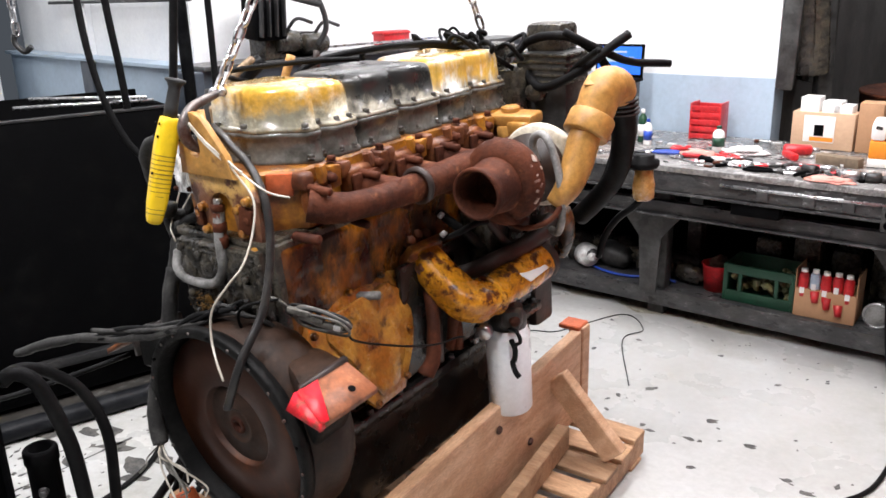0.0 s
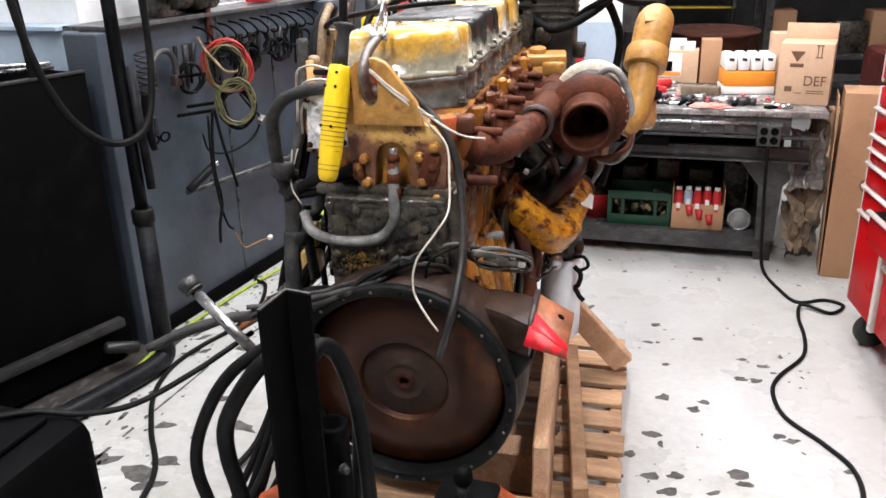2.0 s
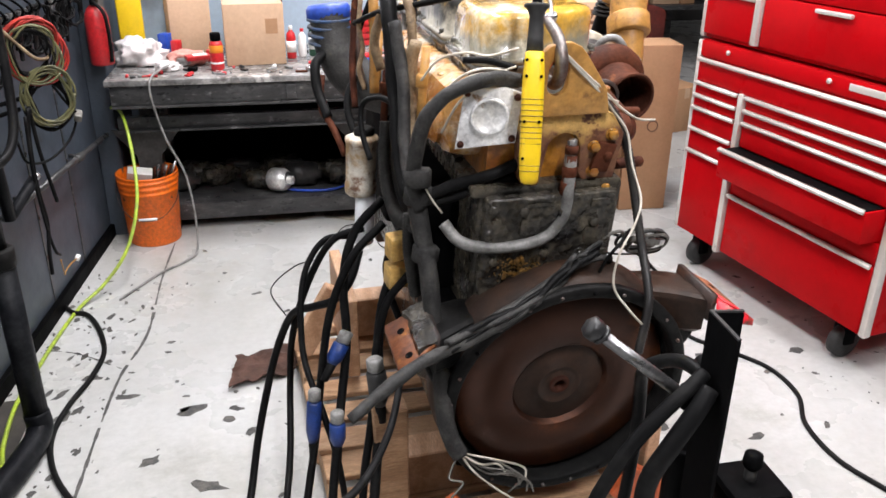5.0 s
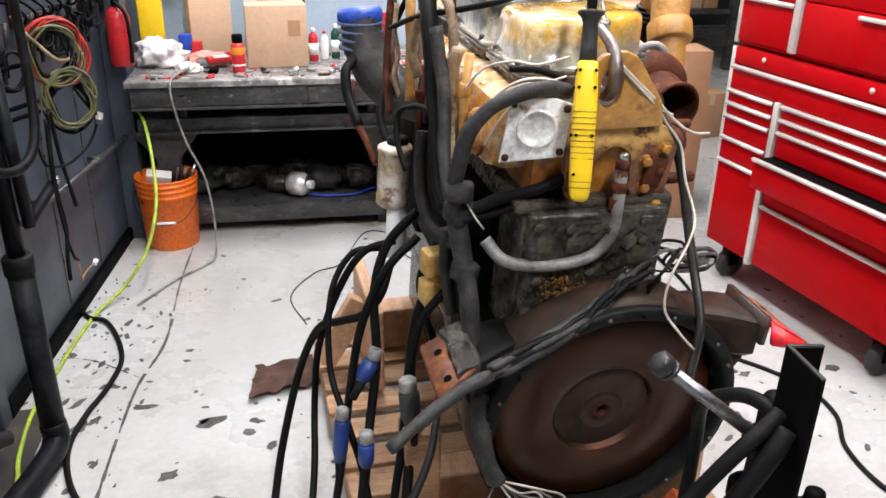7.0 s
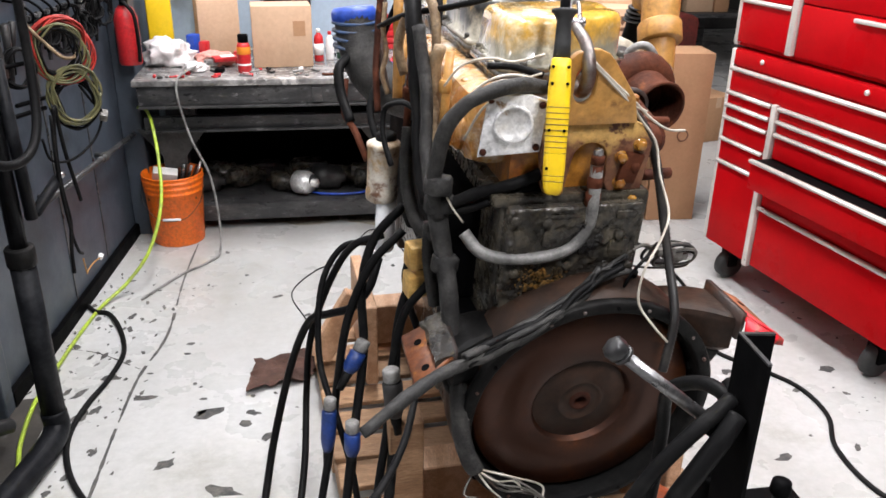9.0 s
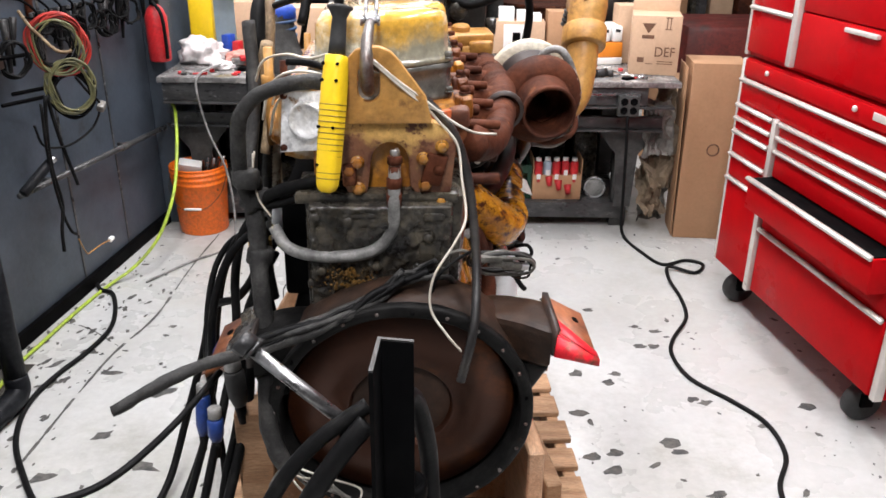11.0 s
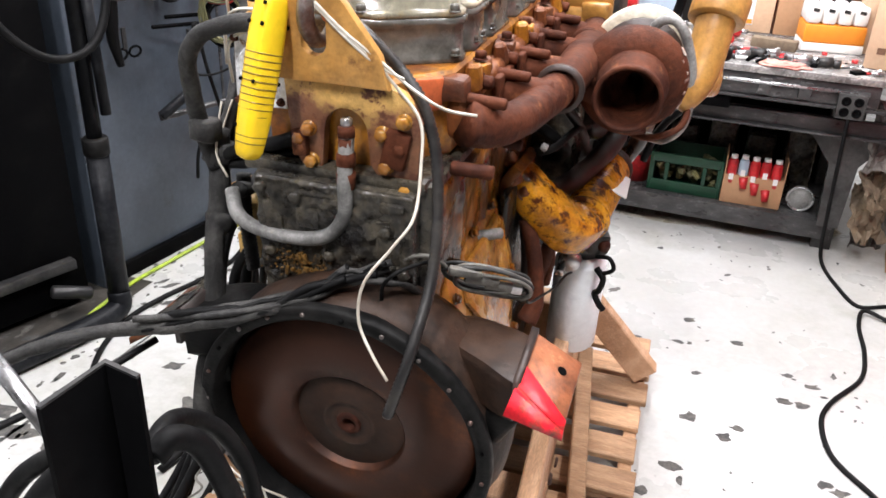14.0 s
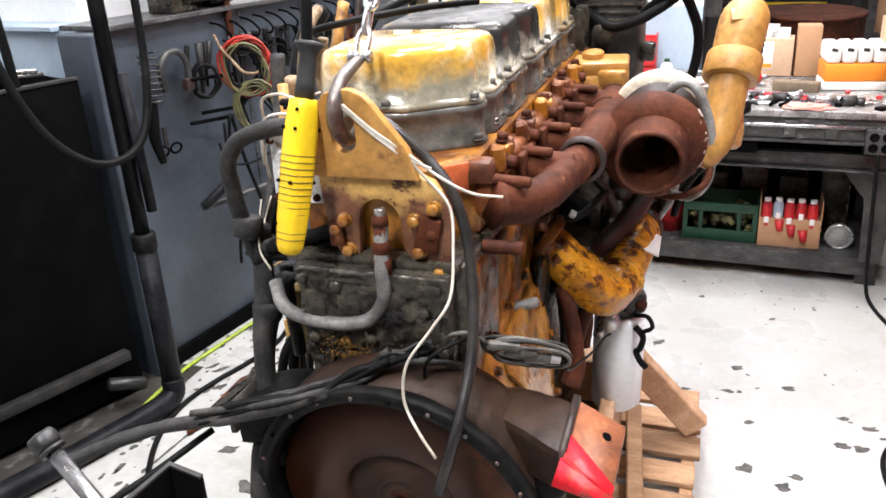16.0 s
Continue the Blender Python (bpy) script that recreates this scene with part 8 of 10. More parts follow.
for k, (x, y, a) in enumerate(WRENCHES):
    n = 0.15 + 0.03 * (k % 3)
    e = thing("wrench", "steel combination wrench lying on the bench", "wrench", base=(x, y, BZ + 0.005), rz=a, local=True, group="hand tools on the bench")
    bm = box(bmesh.new(), (0, 0, 0), (n, 0.013, 0.006), bevel=0.002)
    part("shank", bm, M["steel"] if k % 2 else M["black_metal"], e)
    part("ring_end", lathe(bmesh.new(), (n / 2 + 0.010, 0, -0.005), (n / 2 + 0.010, 0, 1), [(0.008, 0), (0.014, 0), (0.014, 0.009), (0.008, 0.009), (0.008, 0)], seg=14), M["steel"], e)
    for w in (-1, 1):
        part("jaw", box(bmesh.new(), (-n / 2 - 0.010, 0.008 * w, 0), (0.026, 0.007, 0.007), rot=(0, 0, 14 * w), bevel=0.002), M["steel"], e)
lump("paper_towel", 0.20, 3.02, BZ, 0.10, 0.08, 0.022, M["bag"], "crumpled white paper towel on the bench", "towel", 12.0, 0.5, "towels on the bench")
lump("paper_towel", 0.30, 2.74, BZ, 0.08, 0.05, 0.012, M["bag"], "crumpled white paper towel on the bench", "towel", 14.0, 0.5, "towels on the bench")
lump("paper_towel", 0.03, 2.86, BZ, 0.09, 0.06, 0.016, M["cloth_pink"], "faded pink paper towel on the bench", "towel", 16.0, 0.5, "towels on the bench")
# cartons, rags and laptop at the left end of the bench
lb = carton(-0.69, 2.93, BZ + 0.002, 0.245, 0.16, 0.205, 4, M["cardboard_pale"], "brown cardboard carton with a stained side", size=(1.23, 1.2, 1.5))
part("stain", box(bmesh.new(), (0.07, -0.0812, 0.13), (0.05, 0.0012, 0.05)), M["cardboard"], lb)
carton(-1.05, 3.30, BZ + 0.002, 0.22, 0.16, 0.29, 14, M["cardboard_pale"], "small open cardboard carton", 0.04)
lap = thing("laptop", "open laptop computer with a lit blue screen", "laptop", base=(-0.66, 3.25, BZ + 0.265), rz=4, local=True, size=1.25)
part("lid", box(bmesh.new(), (0, 0.06, 0.115), (0.235, 0.012, 0.15), rot=(-6, 0, 0), bevel=0.004), M["black"], lap)
part("display", box(bmesh.new(), (0, 0.0535, 0.117), (0.212, 0.002, 0.125), rot=(-6, 0, 0)), M["screen"], lap)
for k, (w, z) in enumerate(((0.09, 0.155), (0.16, 0.128), (0.16, 0.116))):
    part("display_bar", box(bmesh.new(), (-0.01, 0.0525 + 0.1 * (0.117 - z) * -1, z), (w, 0.002, 0.012 if k else 0.008), rot=(-6, 0, 0)), M["wall_blue"], lap)
part("base", box(bmesh.new(), (0, -0.01, 0.034), (0.235, 0.15, 0.014), bevel=0.004), M["black"], lap)
part("stand_box", box(bmesh.new(), (0, 0.0, -0.0925), (0.20, 0.14, 0.239), bevel=0.004), M["grey_iron"], lap)
lump("plastic_bag", -1.27, 2.96, BZ, 0.12, 0.10, 0.085, M["bag"], "crumpled white plastic bag on the bench", "bag", 9.0, 0.5)
lump("shop_towel", -1.04, 2.93, BZ, 0.09, 0.07, 0.045, M["cloth_pink"], "crumpled pink shop towel on the bench", "towel", 7.0)
lump("shop_towel", -1.12, 2.78, BZ, 0.06, 0.05, 0.03, M["bag"], "crumpled white paper towel on the bench", "towel", 9.0)
for x, y, w, h, c, lab in ((-1.10, 3.06, 0.05, 0.10, "red_plastic", "small red carton standing on the bench"), (-0.99, 3.02, 0.06, 0.045, "white_paper", "small white carton on the bench"), (-1.16, 3.10, 0.06, 0.13, "blue_plastic", "small blue carton standing on the bench"),
                          (-0.93, 2.98, 0.035, 0.06, "red_plastic", "small red tub on the bench"), (-1.00, 2.74, 0.05, 0.02, "black", "small black box on the bench")):
    solid("small_box", box(bmesh.new(), (x, y, BZ + 0.001 + h / 2), (w, w * 0.8, h), rot=(0, 0, 100 * x), bevel=0.003), M[c], lab, "box", base=(x, y, BZ))
book = thing("packet", "red and white printed packet on the bench", "packet", base=(-0.98, 2.86, BZ + 0.035), rz=20, local=True)
part("body", box(bmesh.new(), (0, 0, 0.012), (0.12, 0.06, 0.022), rot=(4, 0, 0), bevel=0.003), M["red_plastic"], book)
part("label", box(bmesh.new(), (0.01, -0.005, 0.0245), (0.07, 0.04, 0.002), rot=(4, 0, 0)), M["white_paper"], book)
fe = thing("fire_extinguisher", "red fire extinguisher hung on the steel column", "fire extinguisher", base=(-1.41, 2.70, 0.93))
fx, fy, fz = -1.41, 2.70, 0.93
part("cylinder", lathe(bmesh.new(), (fx, fy, fz), (fx, fy, 3), [(0, 0), (0.05, 0), (0.055, 0.01), (0.055, 0.22), (0.04, 0.26), (0.02, 0.28), (0, 0.28)], seg=24), M["red_plastic"], fe)
part("valve", box(bmesh.new(), (fx, fy, fz + 0.30), (0.03, 0.07, 0.04), bevel=0.008), M["black"], fe)
part("hose", sweep(bmesh.new(), [(fx, fy - 0.03, fz + 0.30), (fx + 0.05, fy - 0.06, fz + 0.24), (fx + 0.055, fy - 0.05, fz + 0.10), (fx + 0.05, fy - 0.04, fz + 0.02)], 0.009), M["hose"], fe)
yb = thing("oil_jug", "tall yellow plastic oil jug on the bench", "jug", base=(-1.345, 3.26, BZ), rz=8, local=True, size=(1.3, 1.1, 1.05))
part("body", span(bmesh.new(), (-0.05, -0.045, 0), (0.05, 0.045, 0.36), bevel=0.012), M["yellow_plastic"], yb)
part("spout", rod(bmesh.new(), (0, 0, 0.36), (0, 0, 0.47), 0.035, 0.03, bevel=0.004), M["grey_iron"], yb)
spool = thing("hose_reel", "small black reel of red hose on the back wall", "reel", base=(-1.20, 3.44, 1.22))
part("drum", rod(bmesh.new(), (-1.20, 3.40, 1.28), (-1.20, 3.50, 1.28), 0.06, seg=20), M["red_plastic"], spool)
for y in (3.395, 3.485):
    part("rim", sweep(bmesh.new(), [(-1.20 + 0.085 * math.cos(a), y, 1.28 + 0.085 * math.sin(a)) for a in (2 * math.pi * i / 20 for i in range(21))], 0.011, seg=8, smooth=False), M["black"], spool)

# things on the lower shelf
SZ = 0.146
gc = thing("bottle_crate", "dark green plastic crate full of small parts", "crate", base=(0.375, 2.97, SZ), rz=0, local=True, size=(1.2, 1.2, 1.15))
for s in (-1, 1):
    part("side", span(bmesh.new(), (s * 0.14 - 0.006, -0.10, 0), (s * 0.14 + 0.006, 0.10, 0.17), bevel=0.003), M["green_plastic"], gc)
part("front", span(bmesh.new(), (-0.134, -0.10, 0), (0.134, -0.088, 0.05), bevel=0.003), M["green_plastic"], gc)
part("front_rim", span(bmesh.new(), (-0.134, -0.10, 0.13), (0.134, -0.088, 0.17), bevel=0.003), M["green_plastic"], gc)
part("back", span(bmesh.new(), (-0.134, 0.088, 0), (0.134, 0.10, 0.17), bevel=0.003), M["green_plastic"], gc)
part("bottom", span(bmesh.new(), (-0.134, -0.088, 0.0), (0.134, 0.088, 0.01)), M["green_plastic"], gc)
for x in (-0.134, -0.075, 0.075, 0.134):
    part("post", span(bmesh.new(), (x - 0.008, -0.0995, 0.05), (x + 0.008, -0.088, 0.13), bevel=0.002), M["green_plastic"], gc)
bm = bmesh.new()
for k in range(60):
    box(bm, (random.uniform(-0.12, 0.12), random.uniform(-0.08, 0.07), random.uniform(0.03, 0.13)), (0.03, 0.02, 0.025), rot=(random.uniform(0, 90), random.uniform(0, 90), random.uniform(0, 90)), bevel=0.004, seg=1)
part("fill", bm, M["wire_olive"], gc, "brass and olive fittings")
rc = thing("can_carton", "open cardboard carton of red and white cans", "carton", base=(0.69, 2.93, SZ), rz=2, local=True, size=(1.2, 1.1, 1.2))
part("body", span(bmesh.new(), (-0.115, -0.08, 0), (0.115, 0.08, 0.12), bevel=0.003), M["cardboard"], rc)
for s in (-1, 1):
    part("side", span(bmesh.new(), (s * 0.113 - 0.002, -0.08, 0.12), (s * 0.113 + 0.002, 0.08, 0.20)), M["cardboard"], rc)
for k in range(5):
    x = -0.088 + 0.042 * k
    c = part("can", lathe(bmesh.new(), (x, -0.062 + 0.006 * (k % 2), 0.085), (x, -0.062, 1), [(0, 0), (0.019, 0), (0.0195, 0.003), (0.0195, 0.09), (0.014, 0.10), (0, 0.10)], seg=16), M["red_plastic"] if k != 1 else M["wall_blue"], rc)
    part("can_top", rod(bmesh.new(), (x, -0.062 + 0.006 * (k % 2), 0.185), (x, -0.062 + 0.006 * (k % 2), 0.20), 0.013), M["white_paper"], c)
    part("can_label", span(bmesh.new(), (x - 0.009, -0.0835, 0.10 + 0.02 * (k % 2)), (x + 0.009, -0.0805, 0.125 + 0.02 * (k % 2))), M["white_paper"], c)
for k in range(3):
    part("cap", rod(bmesh.new(), (-0.04 + 0.045 * k, -0.0805, 0.115 - 0.02 * k), (-0.035 + 0.045 * k, -0.088, 0.07 - 0.02 * k), 0.018, 0.012), M["red_plastic"], rc)
rb = thing("pail", "small red plastic pail on the shelf", "pail", base=(0.125, 2.98, SZ), local=True, size=1.15)
part("pail", lathe(bmesh.new(), (0, 0, 0), (0, 0, 1), [(0, 0), (0.058, 0), (0.07, 0.12), (0.074, 0.125), (0.066, 0.125), (0.055, 0.01), (0, 0.01)], seg=24), M["red_plastic"], rb)
lump("rag_pile", 0.125, 2.98, SZ + 0.10, 0.055, 0.055, 0.05, M["cloth_brown"], "dirty rags heaped in a pail", "rags", 3.3)
glass = thing("work_light", "round caged work light on the shelf", "work light", base=(0.915, 2.90, SZ), local=True, size=1.2)
part("lens", lathe(bmesh.new(), (0, -0.01, 0.05), (0, -1, 0.05), [(0.0, 0.012), (0.03, 0.010), (0.042, 0.0), (0.046, 0.002), (0.046, -0.03), (0.03, -0.06), (0, -0.06)], seg=22), M["hose_light"], glass)
part("cage", sweep(bmesh.new(), [(0.049 * math.cos(a), -0.012, 0.05 + 0.049 * math.sin(a)) for a in (2 * math.pi * i / 20 for i in range(21))], 0.005, seg=7, smooth=False), M["steel"], glass)
random.seed(33)
for k in range(11):
    x = -1.22 + 0.115 * k
    bm = bmesh.new()
    r = random.uniform(0.045, 0.075)
    n = random.uniform(0.16, 0.30)
    y = 3.04 + 0.13 * (k % 2) + random.uniform(-0.02, 0.02)
    a = random.uniform(-0.5, 0.5)
    tip = (x + math.cos(a), y + math.sin(a), SZ + r)
    lathe(bm, (x - n * 0.3, y, SZ + r), tip, [(0, 0), (r * 0.45, 0), (r * 0.5, n * 0.2), (r * 0.9, n * 0.22), (r, n * 0.26), (r, n * 0.62), (r * 0.86, n * 0.64), (r * 0.86, n * 0.85), (r * 0.4, n * 0.88), (r * 0.35, n), (0, n)], seg=16)
    box(bm, (x, y - r * 0.3, SZ + r * 1.5), (n * 0.35, r, r * 0.9), rot=(0, 0, math.degrees(a)), bevel=0.008)
    if k % 2:
        rod(bm, (x - n * 0.1, y - r * 0.4, SZ + r * 1.7), (x + n * 0.4, y - r * 0.5, SZ + r * 1.6), r * 0.35, seg=12, bevel=0.004)
    solid("engine_part", roughen(bm, 0.005, 24, k), M["grease"] if k % 3 else M["black_metal"], "dark oily starter motor or pump on the shelf", "engine part", group="spare parts on the shelf", base=(x, y, SZ))
for k in range(4):
    x = 0.25 + 0.19 * k
    solid("engine_part", roughen(span(bmesh.new(), (x, 3.16, SZ), (x + 0.14, 3.32, SZ + 0.26 + 0.05 * (k % 2)), 0.02), 0.006, 14, k), M["grease"], "dark oily spare engine part on the shelf", "engine part", group="spare parts on the shelf", base=(x, 3.24, SZ))
part_alt = thing("alternator", "bare alloy alternator lying on the shelf", "alternator", base=(-0.60, 2.95, SZ), local=True, size=1.2)
part("case", lathe(bmesh.new(), (-0.05, 0, 0.055), (0.06, -0.1, 0.075), [(0, 0), (0.04, 0), (0.055, 0.015), (0.055, 0.07), (0.045, 0.09), (0.02, 0.10), (0.02, 0.13), (0, 0.13)], seg=22), M["alu"], part_alt)
part("pulley", lathe(bmesh.new(), (0.02, -0.05, 0.075), (0.06, -0.1, 0.08), [(0, 0), (0.03, 0), (0.024, 0.012), (0.03, 0.024), (0, 0.024)], seg=18), M["black_metal"], part_alt)
solid("air_hose", sweep(bmesh.new(), [(-0.62, 2.95, SZ + 0.03), (-0.55, 2.90, SZ + 0.012), (-0.42, 2.87, SZ + 0.010), (-0.30, 2.88, SZ + 0.012), (-0.20, 2.94, SZ + 0.02), (-0.08, 2.92, SZ + 0.012)], 0.008), M["blue_plastic"],
      "bright blue air hose lying on the shelf", "hose", base=(-0.4, 2.9, SZ))

# orange bucket with scraps
bk = thing("bucket", "scuffed orange plastic bucket full of metal scraps", "bucket", base=(-1.285, 2.71, 0), rz=0, local=True)
prof = [(0, 0), (0.128, 0), (0.132, 0.006), (0.146, 0.28), (0.150, 0.282), (0.150, 0.292), (0.147, 0.294), (0.148, 0.310), (0.153, 0.312), (0.153, 0.322), (0.149, 0.324), (0.150, 0.340), (0.156, 0.342), (0.156, 0.352), (0.151, 0.354),
        (0.153, 0.368), (0.156, 0.370), (0.154, 0.375), (0.147, 0.375), (0.140, 0.30), (0.126, 0.012), (0, 0.012)]
part("body", lathe(bmesh.new(), (0, 0, 0), (0, 0, 1), prof, seg=40), M["orange_plastic"], bk)
part("handle", sweep(bmesh.new(), [(0.155, 0, 0.33), (0.14, -0.10, 0.24), (0.06, -0.165, 0.17), (-0.06, -0.165, 0.17), (-0.14, -0.10, 0.24), (-0.155, 0, 0.33)], 0.0020, seg=6), M["black_metal"], bk)
part("grip", rod(bmesh.new(), (-0.045, -0.167, 0.169), (0.045, -0.167, 0.169), 0.007), M["white_paper"], bk, "white handle grip")
part("contents", roughen(lathe(bmesh.new(), (0, 0, 0.30), (0, 0, 1), [(0, 0.035), (0.07, 0.03), (0.14, 0.0), (0.14, -0.05), (0, -0.05)], seg=20), 0.012, 20), M["grey_iron"], bk, "dark metal scraps")
part("scrap_card", box(bmesh.new(), (-0.03, -0.04, 0.37), (0.12, 0.05, 0.06), rot=(30, 12, 10), bevel=0.002), M["white_paper"], bk, "white printed card")
for k in range(6):
    part("scrap", rod(bmesh.new(), (0.03 + 0.015 * k, 0.0, 0.32), (0.05 + 0.02 * k, -0.06 + 0.03 * (k % 3), 0.41 + 0.01 * (k % 2)), 0.007), M["steel"] if k % 2 else M["rust"], bk)

FLOOR_FIT = ((1.071, -0.093, 0, -0.049), (0.03, 1.238, 0, 0.028), (0, 0, 1, 0))
stand_as(*FLOOR_FIT)
# rag on the floor
bm = bmesh.new()
bmesh.ops.create_grid(bm, x_segments=26, y_segments=20, size=0.5)
for v in bm.verts:
    x, y = v.co.x, v.co.y
    n = noise.noise(Vector((x * 5, y * 5, 0.3)))
    v.co = Vector((x * 0.25 * (1 + 0.2 * n) + 0.03 * math.sin(y * 4), y * 0.17 * (1 + 0.2 * noise.noise(Vector((y * 4, x * 3, 2)))), 0.010 + 0.016 * max(0, noise.noise(Vector((x * 6, y * 9, 1)))) + 0.012 * abs(math.sin(7 * x + 4 * y))))
bmesh.ops.solidify(bm, geom=bm.faces[:], thickness=0.003)
stand_as()
bm.transform(pose(-0.715, 1.285, 0, 0, 0, 14) @ Matrix.Diagonal((1.05, 1.15, 1.3, 1)))
solid("rag", bm, M["cloth_brown"], "oily brown rag lying on the floor", "rag", base=(-0.715, 1.285, 0))

# ---- tool chest ----
TB = (1.345, 1.99)
tb = thing("tool_chest", "tall bright red tool chest with aluminium drawer pulls", "tool chest", base=(*TB, 0), rz=-81, local=True)
# local x runs along the front, local y into the chest
W, D = 1.20, 0.62
part("body", span(bmesh.new(), (0, 0.006, 0.17), (W, D, 1.108), bevel=0.008), M["red"], tb, "glossy red cabinet body")
part("upper_chest", span(bmesh.new(), (-0.004, 0.010, 1.116), (W, D - 0.05, 1.80), bevel=0.008), M["red"], tb, "glossy red top chest")
for z0, z1 in ((0.17, 1.108), (1.116, 1.80)):
    for x in (-0.010, W - 0.020):
        part("corner_trim", span(bmesh.new(), (x, -0.006, z0 + 0.004), (x + 0.030, 0.03, z1 - 0.004), bevel=0.006), M["trim"], tb, "rounded aluminium corner trim")


def drawer(x0, x1, z0, z1, out=0.0):
    e = part("drawer", span(bmesh.new(), (x0, -0.012 - out, z0 + 0.003), (x1, 0.010 if not out else 0.05, z1 - 0.003), bevel=0.005), M["red"], tb)
    bm = bmesh.new()
    prof = [(0, 0), (0.010, -0.004), (0.016, 0.001), (0.018, 0.008), (0.012, 0.014), (0.0, 0.015)]
    loft(bm, [[(x, -0.012 - out - a, z1 - 0.007 + b) for a, b in prof] for x in (x0 + 0.004, x1 - 0.004)])
    part("drawer_pull", bm, M["trim"], e, "aluminium drawer pull")
    return e


part("face_panel", span(bmesh.new(), (0.02, -0.008, 1.036), (W - 0.022, 0.0058, 1.104), bevel=0.003), M["red"], tb)
for x in (0.215, 0.805):
    part("lock", rod(bmesh.new(), (x, -0.008, 1.078), (x, -0.020, 1.078), 0.011, seg=14, bevel=0.003), M["trim"], tb, "round brass key lock")
part("badge", span(bmesh.new(), (0.90, -0.011, 1.064), (1.09, -0.008, 1.090), bevel=0.001), M["trim"], tb, "polished maker's badge bar")
drawer(0.022, W - 0.022, 0.918, 1.021)
for z0, z1 in ((0.856, 0.912), (0.800, 0.854), (0.699, 0.796), (0.592, 0.695)):
    drawer(0.02, 0.322, z0, z1)
for z0, z1 in ((0.860, 0.914), (0.806, 0.858), (0.695, 0.803)):
    drawer(0.372, W - 0.022, z0, z1)
part("divider", span(bmesh.new(), (0.334, -0.028, 0.68), (0.366, 0.004, 0.926), bevel=0.006), M["trim"], tb, "upright aluminium divider")
drawer(0.022, 0.312, 0.18, 0.588)
drawer(0.352, W - 0.030, 0.560, 0.690, 0.085)
# black block paints the shade inside the open drawer
part("drawer_inside", span(bmesh.new(), (0.362, -0.088, 0.565), (W - 0.040, 0.0, 0.692), bevel=0.002), M["black"], tb, "black block for the shaded inside of the open drawer")
drawer(0.358, W - 0.022, 0.18, 0.464)
part("face_panel", span(bmesh.new(), (0.358, -0.008, 0.476), (W - 0.022, 0.0058, 0.556), bevel=0.003), M["red"], tb)
part("divider", span(bmesh.new(), (0.320, -0.028, 0.172), (0.352, 0.004, 0.555), bevel=0.006), M["trim"], tb, "upright aluminium divider")
for z0, z1 in ((1.135, 1.318), (1.324, 1.46), (1.466, 1.61)):
    drawer(0.022, 0.344, z0, z1)
part("divider", span(bmesh.new(), (0.350, -0.028, 1.134), (0.384, 0.008, 1.66), bevel=0.006), M["trim"], tb, "upright aluminium divider")
for z0, z1 in ((1.135, 1.34), (1.345, 1.50), (1.505, 1.66)):
    dr = part("drawer", span(bmesh.new(), (0.388, -0.010, z0), (W - 0.022, 0.012, z1), bevel=0.005), M["red"], tb)
    part("handle", span(bmesh.new(), (0.68, -0.028, z1 - 0.028), (0.86, -0.0105, z1 - 0.012), bevel=0.004), M["trim"], dr, "short aluminium handle")
for x, y in ((0.07, 0.05), (0.07, D - 0.09), (W - 0.14, D - 0.09), (W - 0.19, 0.05)):
    bm = bmesh.new()
    lathe(bm, (x + 0.02, y + 0.025, 0.072), (x + 1, y + 0.025, 0.072), [(0, 0), (0.058, 0), (0.070, 0.008), (0.070, 0.042), (0.058, 0.05), (0, 0.05)], seg=24)
    c = part("caster", bm, M["caster"], tb, "black rubber caster wheel")
    part("fork", span(bmesh.new(), (x + 0.008, y, 0.066), (x + 0.082, y + 0.05, 0.172), bevel=0.006), M["black"], c)

# ---- black bin at the left ----
BN = thing("scrap_bin", "black open-topped steel bin with rods across it", "bin", base=(-1.684, 1.02, 0), rz=74, local=True)
BL, BD, BH = 1.05, 0.62, 1.245
for nm, lo, hi in (("front", (-BL, -0.02, 0.03), (0, 0, BH)), ("back", (-BL, BD - 0.02, 0.03), (0, BD, BH + 0.03)), ("end", (-0.02, 0.0, 0.03), (0, BD - 0.02, BH)), ("end", (-BL, 0.0, 0.03), (-BL + 0.02, BD - 0.02, BH))):
    part("side", span(bmesh.new(), lo, hi, bevel=0.003), M["black"], BN)
part("floor", span(bmesh.new(), (-BL + 0.02, 0, 0.10), (-0.02, BD - 0.02, 0.12)), M["black"], BN)
part("rim", span(bmesh.new(), (-BL, -0.024, BH + 0.001), (0.004, 0.012, BH + 0.012), bevel=0.003), M["black_metal"], BN)
part("foot_rail", span(bmesh.new(), (-BL, -0.065, 0.175), (-0.05, -0.021, 0.215), bevel=0.006), M["black_metal"], BN, "worn steel foot rail")
part("hitch_pin", rod(bmesh.new(), (-0.16, -0.05, 0.115), (-0.03, -0.10, 0.075), 0.026, bevel=0.008), M["black_metal"], BN)
for x in (-0.06, -BL + 0.06):
    part("leg", span(bmesh.new(), (x - 0.03, 0.01, 0.0), (x + 0.03, 0.07, 0.099)), M["black"], BN)
    part("leg", span(bmesh.new(), (x - 0.03, BD - 0.09, 0.0), (x + 0.03, BD - 0.03, 0.099)), M["black"], BN)
for k, (a, b) in enumerate((((-2.10, 0.50), (-1.78, 0.98)), ((-2.2, 0.62), (-1.74, 0.92)))):
    solid("steel_rod", rod(bmesh.new(), (*a, BH + 0.028 + 0.02 * k), (*b, BH + 0.028 + 0.02 * k), 0.009), M["steel"], "bright steel rod laid across the bin", "rod", group="rods on the bin", base=(*a, BH + 0.02))

